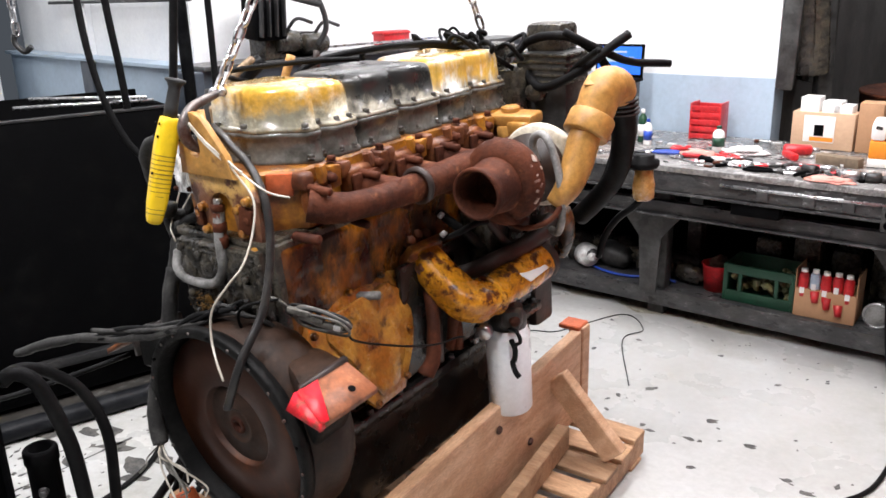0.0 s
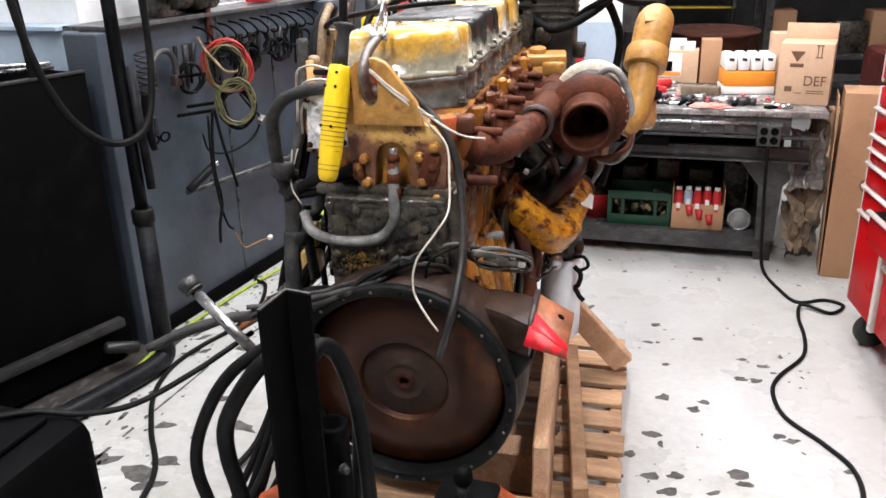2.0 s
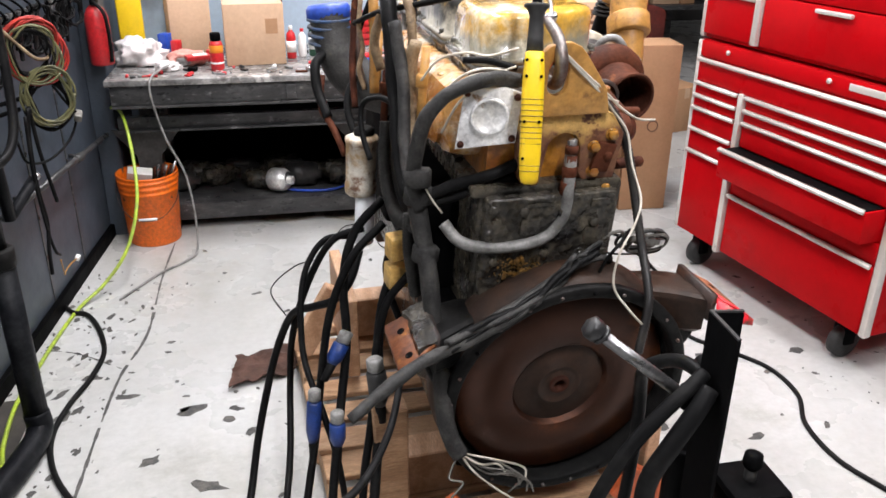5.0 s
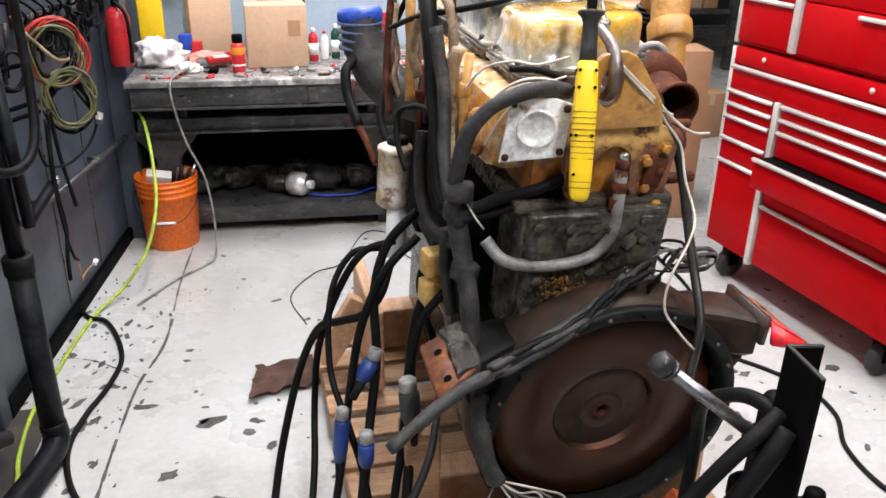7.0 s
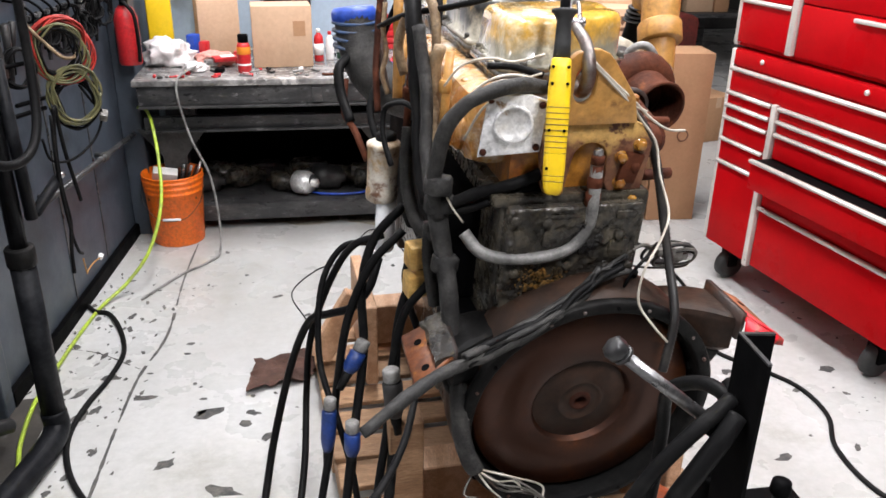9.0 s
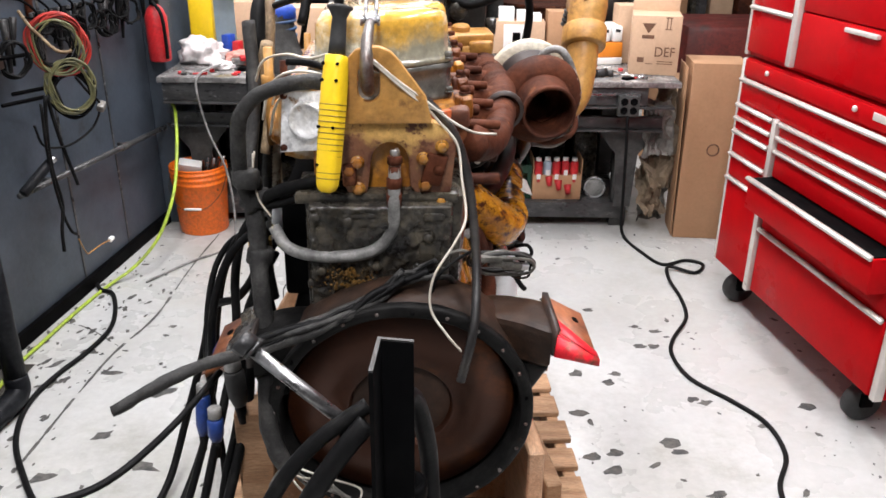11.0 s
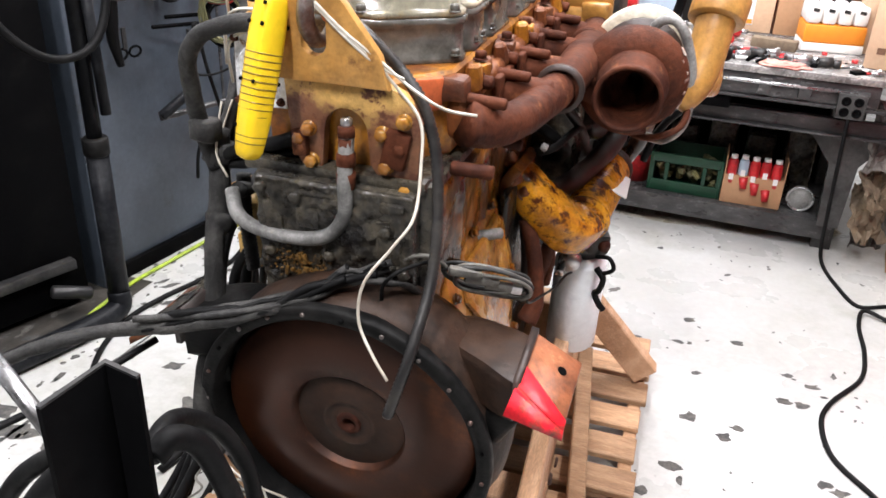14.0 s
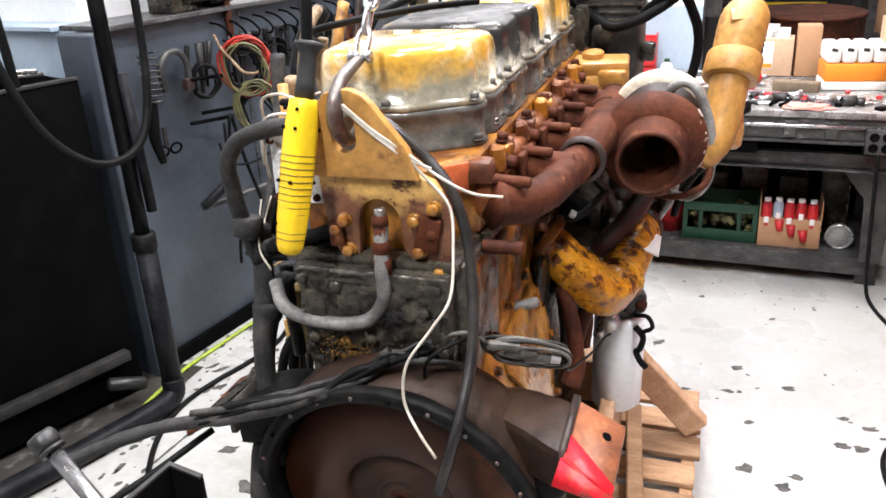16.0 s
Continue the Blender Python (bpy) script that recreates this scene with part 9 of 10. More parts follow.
# ---- pole, conduit, hoses and gear on the left wall ----
pole = thing("floor_pole", "black steel pole rising beside the panelled wall", "pole", base=(-1.46, 0.958, 0))
part("lower_tube", rod(bmesh.new(), (-1.46, 0.958, 0.05), (-1.46, 0.958, 0.66), 0.038, seg=18), M["pole_black"], pole)
part("collar", rod(bmesh.new(), (-1.46, 0.958, 0.655), (-1.46, 0.958, 0.72), 0.044, seg=18, bevel=0.006), M["flange_black"], pole)
part("upper_tube", rod(bmesh.new(), (-1.46, 0.958, 0.72), (-1.46, 0.958, HIGH), 0.026, seg=14), M["pole_black"], pole)
part("shoe", sweep(bmesh.new(), [(-1.46, 0.958, 0.12), (-1.455, 0.94, 0.06), (-1.47, 0.82, 0.045), (-1.55, 0.50, 0.045), (-1.66, 0.15, 0.045), (-1.76, -0.2, 0.045)], 0.042, seg=14), M["pole_black"], pole, "bent floor pipe")
part("lever", rod(bmesh.new(), (-1.415, 0.98, 0.80), (-1.425, 0.975, 1.28), 0.018, seg=12), M["pole_black"], pole)
part("latch_arm", rod(bmesh.new(), on_wall(0.10, 0.10, 0.60), on_wall(0.14, 0.22, 0.68), 0.020, bevel=0.004), M["pole_black"], pole)
part("latch_pin", rod(bmesh.new(), on_wall(0.142, 0.222, 0.682), on_wall(0.15, 0.235, 0.692), 0.013), M["steel"], pole)
cond = thing("conduit", "dark steel conduit bar along the panelled wall", "conduit", base=on_wall(0.05, 0.2, 0.56))
part("bar", rod(bmesh.new(), on_wall(0.055, 0.14, 0.575), on_wall(0.055, 1.62, 0.49), 0.013, seg=12), M["bench_dark"], cond)
for a in (0.35, 0.90, 1.45):
    part("clip", rod(bmesh.new(), on_wall(0.0, a, 0.58 - 0.058 * a), on_wall(0.06, a, 0.58 - 0.058 * a), 0.010), M["bench_dark"], cond)
part("joint", rod(bmesh.new(), on_wall(0.055, 0.83, 0.535), on_wall(0.055, 0.89, 0.531), 0.019, bevel=0.004), M["grey_iron"], cond)


def coil(name, along, z, r, turns, material, label, thick=0.004, out=0.05, squash=1.0, group="", swing=0.0):
    """A loose coil hung on a hook; swing turns its plane out from the wall."""
    pts = []
    for i in range(int(turns * 16) + 1):
        a = 2 * math.pi * i / 16
        rr = r * (1 + 0.22 * noise.noise(Vector((a * 0.43, along * 9, z * 5))))
        across = rr * math.cos(a)
        pts.append(on_wall(out + 0.025 * noise.noise(Vector((a, 3, along))) + across * swing + r * swing, along + across * squash, z + rr * math.sin(a)))
    return solid(name, sweep(bmesh.new(), pts, thick, seg=7, per=3), material, label, "cable", group=group, base=on_wall(0.03, along, z))


CABLES_ON_WALL = "cables on the wall"
coil("cable_coil", 0.34, 1.085, 0.100, 7, M["wire_red"], "coil of red cable hung on the wall", 0.0042, 0.095, 0.45, CABLES_ON_WALL, 0.72)
coil("cable_coil", 0.33, 1.075, 0.088, 4, M["wire_olive"], "coil of olive cable hung on the wall", 0.0040, 0.105, 0.40, CABLES_ON_WALL, 0.70)
coil("cable_coil", 0.34, 0.93, 0.095, 6, M["wire_olive"], "coil of olive cable hung on the wall", 0.0042, 0.12, 0.36, CABLES_ON_WALL, 0.70)
coil("cable_coil", 0.36, 0.90, 0.085, 5, M["hose"], "coil of black cable hung on the wall", 0.0048, 0.12, 0.40, CABLES_ON_WALL, 0.70)
coil("cable_coil", 0.33, 1.08, 0.070, 4, M["hose"], "coil of black cable hung on the wall", 0.0045, 0.11, 0.45, CABLES_ON_WALL, 0.70)
coil("cable_coil", 0.62, 1.08, 0.060, 4, M["hose"], "coil of black cable hung on the wall", 0.006, 0.05, 0.6, CABLES_ON_WALL, 0.3)
coil("cable_coil", 0.22, 1.05, 0.060, 3, M["hose"], "coil of black cable hung on the wall", 0.006, 0.05, 0.5, CABLES_ON_WALL, 0.5)
coil("cable_coil", 0.84, 1.08, 0.055, 4, M["hose"], "coil of black cable hung on the wall", 0.005, 0.05, 0.7, CABLES_ON_WALL, 0.2)
for k in range(8):
    coil("lead_loop", 0.44 + 0.085 * k, 1.13 - 0.03 * (k % 3), 0.035 + 0.006 * (k % 4), 3, M["hose"], "black lead looped on a wall hook", 0.0045, 0.06, 0.8, CABLES_ON_WALL, 0.25)
# pale cord and plug hung through the coils
pc = thing("hung_cord", "pale cord with a plug hung through the cable coils", "cord", base=on_wall(0.2, 0.33, 0.9))
part("cord", sweep(bmesh.new(), [on_wall(0.07, 0.30, 1.20), on_wall(0.11, 0.29, 1.15), on_wall(0.14, 0.30, 1.11), on_wall(0.18, 0.31, 1.065), on_wall(0.20, 0.35, 1.055), on_wall(0.20, 0.37, 1.065)], 0.0065, seg=8), M["sleeve_tan"], pc)
part("plug", roughen(box(bmesh.new(), on_wall(0.24, 0.43, 0.835), (0.03, 0.05, 0.03), rot=(20, 15, 10), bevel=0.006), 0.002, 60), M["cable_grey"], pc)
part("lead", sweep(bmesh.new(), [on_wall(0.20, 0.36, 0.96), on_wall(0.22, 0.40, 0.89), on_wall(0.235, 0.43, 0.84), on_wall(0.21, 0.40, 0.76), on_wall(0.17, 0.30, 0.72), on_wall(0.13, 0.22, 0.74), on_wall(0.12, 0.20, 0.82)], 0.005, seg=7), M["hose"], pc)
for k in range(13):
    a = 0.36 + 0.075 * k
    h = thing("wall_hook", "black wire hook under the ledge", "hook", base=on_wall(0.02, a, 1.22), group="hooks under the ledge")
    part("wire", sweep(bmesh.new(), [on_wall(0.0, a, 1.235), on_wall(0.05, a, 1.225), on_wall(0.085, a + 0.01, 1.19), on_wall(0.075, a + 0.01, 1.165), on_wall(0.05, a, 1.17)], 0.005, seg=7), M["black"], h)
random.seed(14)
for k in range(34):
    a = random.uniform(0.14, 1.20)
    n = random.uniform(0.08, 0.20)
    z = 1.18
    solid("hand_tool", roughen(rod(bmesh.new(), on_wall(0.05, a, z), on_wall(0.045, a + random.uniform(-0.03, 0.03), z - n), random.uniform(0.007, 0.016), random.uniform(0.005, 0.010), seg=9, bevel=0.003), 0.002, 30), M["black_metal"] if k % 3 else M["hose"],
          "dark steel hand tool hung on the wall", "tool", group="tools hung on the wall", base=on_wall(0.03, a, z))
for k, (a, pts) in enumerate(((0.22, [(0.16, 0.01, 0.92), (0.15, 0.0, 0.80), (0.15, -0.01, 0.66), (0.15, 0.01, 0.52), (0.15, -0.02, 0.42), (0.15, -0.03, 0.34)]),
                              (0.24, [(0.16, 0.0, 0.92), (0.15, 0.04, 0.76), (0.15, 0.08, 0.62), (0.15, 0.10, 0.55)]),
                              (0.20, [(0.16, 0.0, 0.90), (0.15, 0.0, 0.70), (0.15, 0.02, 0.50), (0.15, 0.05, 0.40), (0.15, 0.08, 0.37)]))):
    solid("test_lead", sweep(bmesh.new(), [on_wall(o, a + d, z) for o, d, z in pts], 0.0075 if k < 2 else 0.006, seg=8), M["hose"], "black test lead hanging down the wall", "cable", group="cables on the wall", base=on_wall(0.03, a, 0.8))
lp = thing("lead_plug", "small white plug on the end of a hanging lead", "plug", base=on_wall(0.07, 0.62, 0.18))
part("plug", box(bmesh.new(), on_wall(0.07, 0.62, 0.19), (0.02, 0.035, 0.02), rot=(0, 20, 0), bevel=0.004), M["white_paper"], lp)
part("tail", sweep(bmesh.new(), [on_wall(0.07, 0.61, 0.19), on_wall(0.07, 0.54, 0.20), on_wall(0.08, 0.46, 0.21), on_wall(0.11, 0.38, 0.24), on_wall(0.14, 0.30, 0.34)], 0.003, seg=6), M["yellow_tan"], lp)
sp = thing("coil_spring", "dark coil spring hung on the wall", "spring", base=on_wall(0.06, 0.0, 1.02))
part("coil", sweep(bmesh.new(), [on_wall(0.07 + 0.030 * math.cos(a), 0.030 * math.sin(a), 1.19 - 0.0021 * i) for i, a in enumerate(2 * math.pi * j / 10 for j in range(82))], 0.0042, seg=6, smooth=False), M["black_metal"], sp)
part("strap", sweep(bmesh.new(), [on_wall(0.07, -0.015, 1.03), on_wall(0.065, -0.02, 0.96), on_wall(0.06, -0.02, 0.89), on_wall(0.055, 0.0, 0.80)], [0.020, 0.024, 0.022, 0.014], seg=10), M["hose"], sp, "black rubber strap")
bow = thing("bow_saw", "dark curved clamp frame hung on the wall", "clamp", base=on_wall(0.04, 0.125, 1.04))
part("frame", sweep(bmesh.new(), [on_wall(0.05, 0.065, 1.04), on_wall(0.05, 0.060, 1.12), on_wall(0.05, 0.095, 1.165), on_wall(0.05, 0.145, 1.165), on_wall(0.05, 0.175, 1.12), on_wall(0.05, 0.175, 1.04)], 0.013, seg=8), M["grey_iron"], bow)
part("pad", box(bmesh.new(), on_wall(0.05, 0.17, 1.045), (0.03, 0.045, 0.05), rot=(0, 0, -6), bevel=0.005), M["rust_dark"], bow)
for al, z in ((0.17, 1.06), (0.14, 0.905), (0.20, 0.93)):
    solid("bar_handle", rod(bmesh.new(), on_wall(0.06, al, z), on_wall(0.10, al + 0.17, z - 0.01), 0.008, seg=9, bevel=0.002), M["black"], "black steel bar sticking out from the wall", "bar", group="tools hung on the wall", base=on_wall(0.05, al, z))
sc = thing("snips", "dark tin snips hung on the wall", "snips", base=on_wall(0.04, 0.03, 0.84))
for w in (-1, 1):
    part("bow", sweep(bmesh.new(), [on_wall(0.05, 0.04 + 0.028 * w + 0.024 * math.cos(a), 0.835 + 0.018 * math.sin(a)) for a in (2 * math.pi * i / 10 for i in range(11))], 0.005, seg=6, smooth=False), M["black"], sc)
part("blade", box(bmesh.new(), on_wall(0.05, 0.03, 0.885), (0.008, 0.022, 0.08), bevel=0.002), M["black_metal"], sc)
hb = thing("red_bin", "small red plastic parts bin on the wall ledge", "bin", base=on_wall(-0.08, 0.95, LEDGE + 0.018))
bx = on_wall(-0.08, 0.95, LEDGE + 0.062)
part("tray", box(bmesh.new(), bx, (0.10, 0.19, 0.085), rot=(0, 0, -6), bevel=0.006), M["red_plastic"], hb)
part("lip", box(bmesh.new(), (bx.x, bx.y, bx.z + 0.03), (0.112, 0.20, 0.012), rot=(0, 0, -6), bevel=0.003), M["red_plastic"], hb)
part("rail", box(bmesh.new(), on_wall(-0.03, 0.95, LEDGE + 0.05), (0.012, 1.1, 0.012), rot=(0, 0, -6)), M["steel"], thing("shelf_rail", "thin steel rail along the ledge", "rail", base=on_wall(-0.03, 0.95, LEDGE)))
# black machine with pipes standing over the ledge near the wall's end
mc = thing("grinder_motor", "black oily motor with pipes mounted above the wall ledge", "motor", base=on_wall(-0.04, 0.24, LEDGE + 0.018))
part("body", roughen(box(bmesh.new(), on_wall(-0.01, 0.21, 1.47), (0.15, 0.17, 0.20), rot=(0, 6, -6), bevel=0.018), 0.004, 25), M["black"], mc)
for k in range(4):
    part("cooling_fin", box(bmesh.new(), on_wall(0.065, 0.15 + 0.035 * k, 1.47), (0.03, 0.010, 0.17), rot=(0, 6, -6), bevel=0.002), M["black_metal"], mc)
part("foot", span(bmesh.new(), on_wall(-0.10, 0.18, LEDGE + 0.019), on_wall(0.00, 0.32, 1.40), bevel=0.008), M["grease"], mc)
part("cap", roughen(box(bmesh.new(), on_wall(-0.02, 0.24, 1.62), (0.14, 0.16, 0.14), rot=(0, 0, -6), bevel=0.02), 0.004, 25), M["grease"], mc)
part("arm", rod(bmesh.new(), on_wall(0.05, 0.30, 1.56), on_wall(0.10, 0.42, 1.52), 0.018, seg=12), M["bench_dark"], mc)
part("handle", sweep(bmesh.new(), [on_wall(0.08, 0.38, 1.60), on_wall(0.10, 0.42, 1.52), on_wall(0.10, 0.44, 1.42), on_wall(0.06, 0.42, 1.34)], 0.014), M["bench_dark"], mc)
for k, (a, z, w, h) in enumerate(((0.30, 1.40, 0.12, 0.13), (0.44, 1.35, 0.14, 0.11))):
    gm = thing("small_machine", "black oily small machine standing on the wall ledge", "machine", base=on_wall(-0.06, a, LEDGE + 0.018), group="machines on the ledge")
    part("body", roughen(box(bmesh.new(), on_wall(-0.06, a, LEDGE + 0.018 + h / 2), (0.15, w, h * 1.08), rot=(0, 0, -6), bevel=0.03), 0.006, 14, k), M["black"], gm)
    part("motor", roughen(rod(bmesh.new(), on_wall(0.0, a - 0.06, LEDGE + h * 0.7), on_wall(0.0, a + 0.06, LEDGE + h * 0.7), 0.05, seg=18, bevel=0.01), 0.003, 20, k), M["grease"], gm)
    part("handle", sweep(bmesh.new(), [on_wall(0.0, a, LEDGE + h), on_wall(0.03, a + 0.04, LEDGE + h + 0.06), on_wall(0.06, a + 0.10, LEDGE + h + 0.04)], 0.009), M["black_metal"], gm)
vl = thing("valve_stem", "rusty valve stem fixed on the wall ledge", "valve", base=on_wall(0.01, 0.44, LEDGE))
part("stem", rod(bmesh.new(), on_wall(0.015, 0.44, 1.14), on_wall(0.015, 0.44, 1.34), 0.016, bevel=0.003), M["rust"], vl)
part("wheel", rod(bmesh.new(), on_wall(0.0, 0.40, 1.345), on_wall(0.03, 0.48, 1.345), 0.018, bevel=0.004), M["black_metal"], vl)
stand_as((1.08, 0, 0, -0.04), (0, 1.12, 0, 0.03), (0, 0, 1.08, -0.02))
# hanging hoses in front of the left wall
solid("air_hose", sweep(bmesh.new(), [(-1.38, 0.55, 3.6), (-1.40, 0.50, 2.4), (-1.38, 0.47, 1.7), (-1.355, 0.48, 1.35), (-1.31, 0.53, 1.12), (-1.255, 0.61, 1.00), (-1.215, 0.70, 0.975), (-1.20, 0.79, 1.02), (-1.205, 0.85, 1.15), (-1.215, 0.88, 1.4), (-1.22, 0.88, 2.2), (-1.22, 0.86, 3.6)],
                        0.0125, seg=10), M["hose"], "thick black air hose hanging in a loop", "hose", group="hoses hanging from the ceiling", base=(-1.3, 0.7, 1.0))
solid("air_hose", sweep(bmesh.new(), [(-1.60, 0.66, 3.6), (-1.60, 0.66, 2.2), (-1.575, 0.68, 1.6), (-1.57, 0.70, 1.3), (-1.58, 0.72, 0.9), (-1.6, 0.74, 0.3)], 0.014, seg=10), M["hose"], "black air hose hanging straight down", "hose",
      group="hoses hanging from the ceiling", base=(-1.58, 0.7, 1.3))
stand_as()
solid("wall_rail", rod(bmesh.new(), on_wall(-1.6, -0.06, 1.555), on_wall(-0.10, -0.06, 1.56), 0.010, seg=10), M["bench_dark"], "thin dark steel rail above the ledge", "rail", base=on_wall(-0.8, -0.06, 1.55))
sh = thing("hanging_shackle", "dark hook block hanging on a chain", "hook block", base=(-2.05, 0.55, 1.5))
run_chain(sh, (-2.05, 0.55, 1.58), (-2.05, 0.55, HIGH), 0.04, 0.006)
part("hook", sweep(bmesh.new(), [(-2.05, 0.55, 1.60), (-2.06, 0.54, 1.55), (-2.03, 0.56, 1.51), (-2.0, 0.58, 1.53)], 0.012), M["black_metal"], sh)

stand_as(*FLOOR_FIT)
# lime hose and cables on the floor at the left
stand_as()
solid("air_hose", sweep(bmesh.new(), [(-1.42, 2.76, 0.70), (-1.38, 2.68, 0.72), (-1.337, 2.605, 0.675), (-1.29, 2.42, 0.52), (-1.277, 2.26, 0.353), (-1.33, 2.14, 0.18), (-1.43, 2.05, 0.06), (-1.52, 1.93, 0.012), (-1.56, 1.68, 0.010), (-1.585, 1.40, 0.010),
                                      (-1.60, 1.18, 0.010), (-1.58, 0.95, 0.010), (-1.54, 0.7, 0.010), (-1.62, 0.3, 0.010)], 0.0082, seg=9), M["hose_lime"], "lime green air hose running down to the floor", "hose", base=(-1.3, 2.2, 0))
stand_as(*FLOOR_FIT)
solid("welding_cable", sweep(bmesh.new(), [(-1.31, 1.60, 0.010), (-1.26, 1.53, 0.010), (-1.20, 1.50, 0.010), (-1.14, 1.37, 0.010), (-1.11, 1.22, 0.010), (-1.14, 1.07, 0.010), (-1.19, 0.94, 0.010), (-1.22, 0.81, 0.010), (-1.21, 0.69, 0.010),
                                           (-1.16, 0.56, 0.010), (-1.05, 0.40, 0.010), (-0.9, 0.2, 0.010), (-0.85, -0.1, 0.010)], 0.0095, seg=9), M["hose"], "black welding cable lying on the floor", "cable", group="cables on the floor", base=(-1.2, 1.0, 0))
solid("welding_cable", sweep(bmesh.new(), [(-1.02, -0.66, 0.776), (-0.90, -0.58, 0.776), (-0.765, -0.48, 0.776), (-0.63, -0.40, 0.775), (-0.54, -0.355, 0.750), (-0.45, -0.31, 0.755), (-0.37, -0.21, 0.78), (-0.31, -0.07, 0.80)], 0.0068, seg=9), M["hose"],
      "black welding cable lying over the machine cabinet", "cable", base=(-0.9, -0.58, 0.77))
solid("thin_wire", sweep(bmesh.new(), [(0.30, 1.55, 0.004), (0.10, 1.90, 0.004), (0.14, 2.04, 0.004), (-0.02, 2.15, 0.004), (-0.2, 1.84, 0.004), (-0.33, 1.77, 0.004), (-0.46, 1.58, 0.004), (-0.42, 1.36, 0.004)], 0.0025, seg=6), M["hose"],
      "thin dark wire on the floor", "wire", base=(0, 1.8, 0))
stand_as()
lc = thing("lamp_cord", "grey cord hanging from the bench to the floor", "cord", base=(-1.0, 2.5, 0))
part("cord", sweep(bmesh.new(), [(-1.06, 2.85, BZ + 0.03), (-1.13, 2.70, BZ + 0.03), (-1.18, 2.55, BZ + 0.01), (-1.185, 2.52, BZ - 0.08), (-1.14, 2.50, 0.60), (-1.07, 2.49, 0.42), (-1.045, 2.48, 0.2), (-1.05, 2.44, 0.03), (-1.10, 2.36, 0.008), (-1.22, 2.22, 0.008), (-1.36, 1.98, 0.008)], 0.006, seg=8), M["hose_light"], lc)
part("plug", box(bmesh.new(), (-1.05, 2.86, BZ + 0.026), (0.07, 0.04, 0.036), rot=(0, 0, 30), bevel=0.008), M["hose_light"], lc)

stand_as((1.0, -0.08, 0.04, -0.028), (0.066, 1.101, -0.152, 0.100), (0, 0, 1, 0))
# black cables and plugs hanging down the left side of the engine
CABLES = [
    (0.0105, [(-0.36, 0.50, 0.90), (-0.44, 0.52, 0.86), (-0.50, 0.55, 0.72), (-0.545, 0.58, 0.52), (-0.56, 0.55, 0.35), (-0.58, 0.40, 0.20), (-0.62, 0.22, 0.10), (-0.66, 0.10, 0.012), (-0.72, -0.05, 0.012)]),
    (0.0110, [(-0.34, 0.36, 0.98), (-0.42, 0.34, 0.90), (-0.475, 0.33, 0.75), (-0.50, 0.32, 0.55), (-0.52, 0.28, 0.38), (-0.56, 0.18, 0.22), (-0.60, 0.05, 0.10), (-0.64, -0.1, 0.012)]),
    (0.0120, [(-0.33, 0.42, 1.02), (-0.40, 0.42, 0.93), (-0.43, 0.40, 0.80), (-0.43, 0.34, 0.64), (-0.46, 0.25, 0.48), (-0.49, 0.16, 0.33), (-0.52, 0.05, 0.18), (-0.56, -0.06, 0.03), (-0.6, -0.2, 0.012)]),
    (0.0105, [(-0.31, 0.22, 0.90), (-0.36, 0.22, 0.82), (-0.385, 0.20, 0.68), (-0.40, 0.15, 0.52), (-0.43, 0.08, 0.38), (-0.45, 0.0, 0.24), (-0.50, -0.12, 0.10), (-0.56, -0.25, 0.012)]),
    (0.0130, [(-0.30, 0.28, 0.94), (-0.35, 0.26, 0.84), (-0.37, 0.24, 0.70), (-0.375, 0.18, 0.56), (-0.40, 0.08, 0.42), (-0.44, -0.04, 0.28), (-0.52, -0.16, 0.14), (-0.64, -0.26, 0.014)]),
    (0.0090, [(-0.38, 0.56, 0.85), (-0.46, 0.56, 0.84), (-0.52, 0.52, 0.74), (-0.535, 0.42, 0.56), (-0.50, 0.30, 0.44), (-0.47, 0.22, 0.32), (-0.46, 0.14, 0.20), (-0.48, 0.06, 0.135)]),
    (0.0120, [(-0.37, 0.50, 0.83), (-0.40, 0.46, 0.76), (-0.445, 0.46, 0.70), (-0.50, 0.50, 0.66), (-0.55, 0.56, 0.60), (-0.60, 0.60, 0.42), (-0.66, 0.52, 0.2), (-0.70, 0.40, 0.05), (-0.74, 0.25, 0.012)]),
]
for r, pts in CABLES:
    e = thing("power_cable", "black rubber cable hanging off the engine to the floor", "cable", base=pts[-1], group="cables hanging by the engine")
    part("cable", sweep(bmesh.new(), pts, r, seg=9), M["hose"], e)


def plug(p, d, colour, n=0.10, r=0.02):
    e = thing("plug", "cable plug with a %s plastic sleeve" % ("blue" if colour == "blue_deep" else "grey"), "plug", base=p, group="plugs by the engine")
    p, d = Vector(p), Vector(d).normalized()
    part("sleeve", lathe(bmesh.new(), p, p + d, [(0, 0), (r * 0.6, 0), (r * 0.75, n * 0.1), (r, n * 0.3), (r, n * 0.95), (r * 0.8, n), (0, n)], seg=16), M[colour], e)
    part("collar", rod(bmesh.new(), p + d * n, p + d * (n + 0.035), r * 0.85, seg=16, bevel=0.004), M["hose_light"], e)
    part("boot", rod(bmesh.new(), p - d * 0.05, p + d * 0.002, r * 0.45, r * 0.6, seg=12), M["hose"], e)


plug((-0.475, 0.30, 0.60), (0.35, 0.25, 0.6), "blue_deep", 0.06, 0.022)
plug((-0.53, 0.27, 0.36), (0.05, 0.15, 0.9), "blue_deep", 0.13, 0.020)
plug((-0.475, 0.20, 0.40), (0.0, 0.15, 0.9), "blue_deep", 0.07, 0.021)
plug((-0.385, 0.13, 0.58), (-0.1, 0.15, 0.9), "caster", 0.10, 0.024)

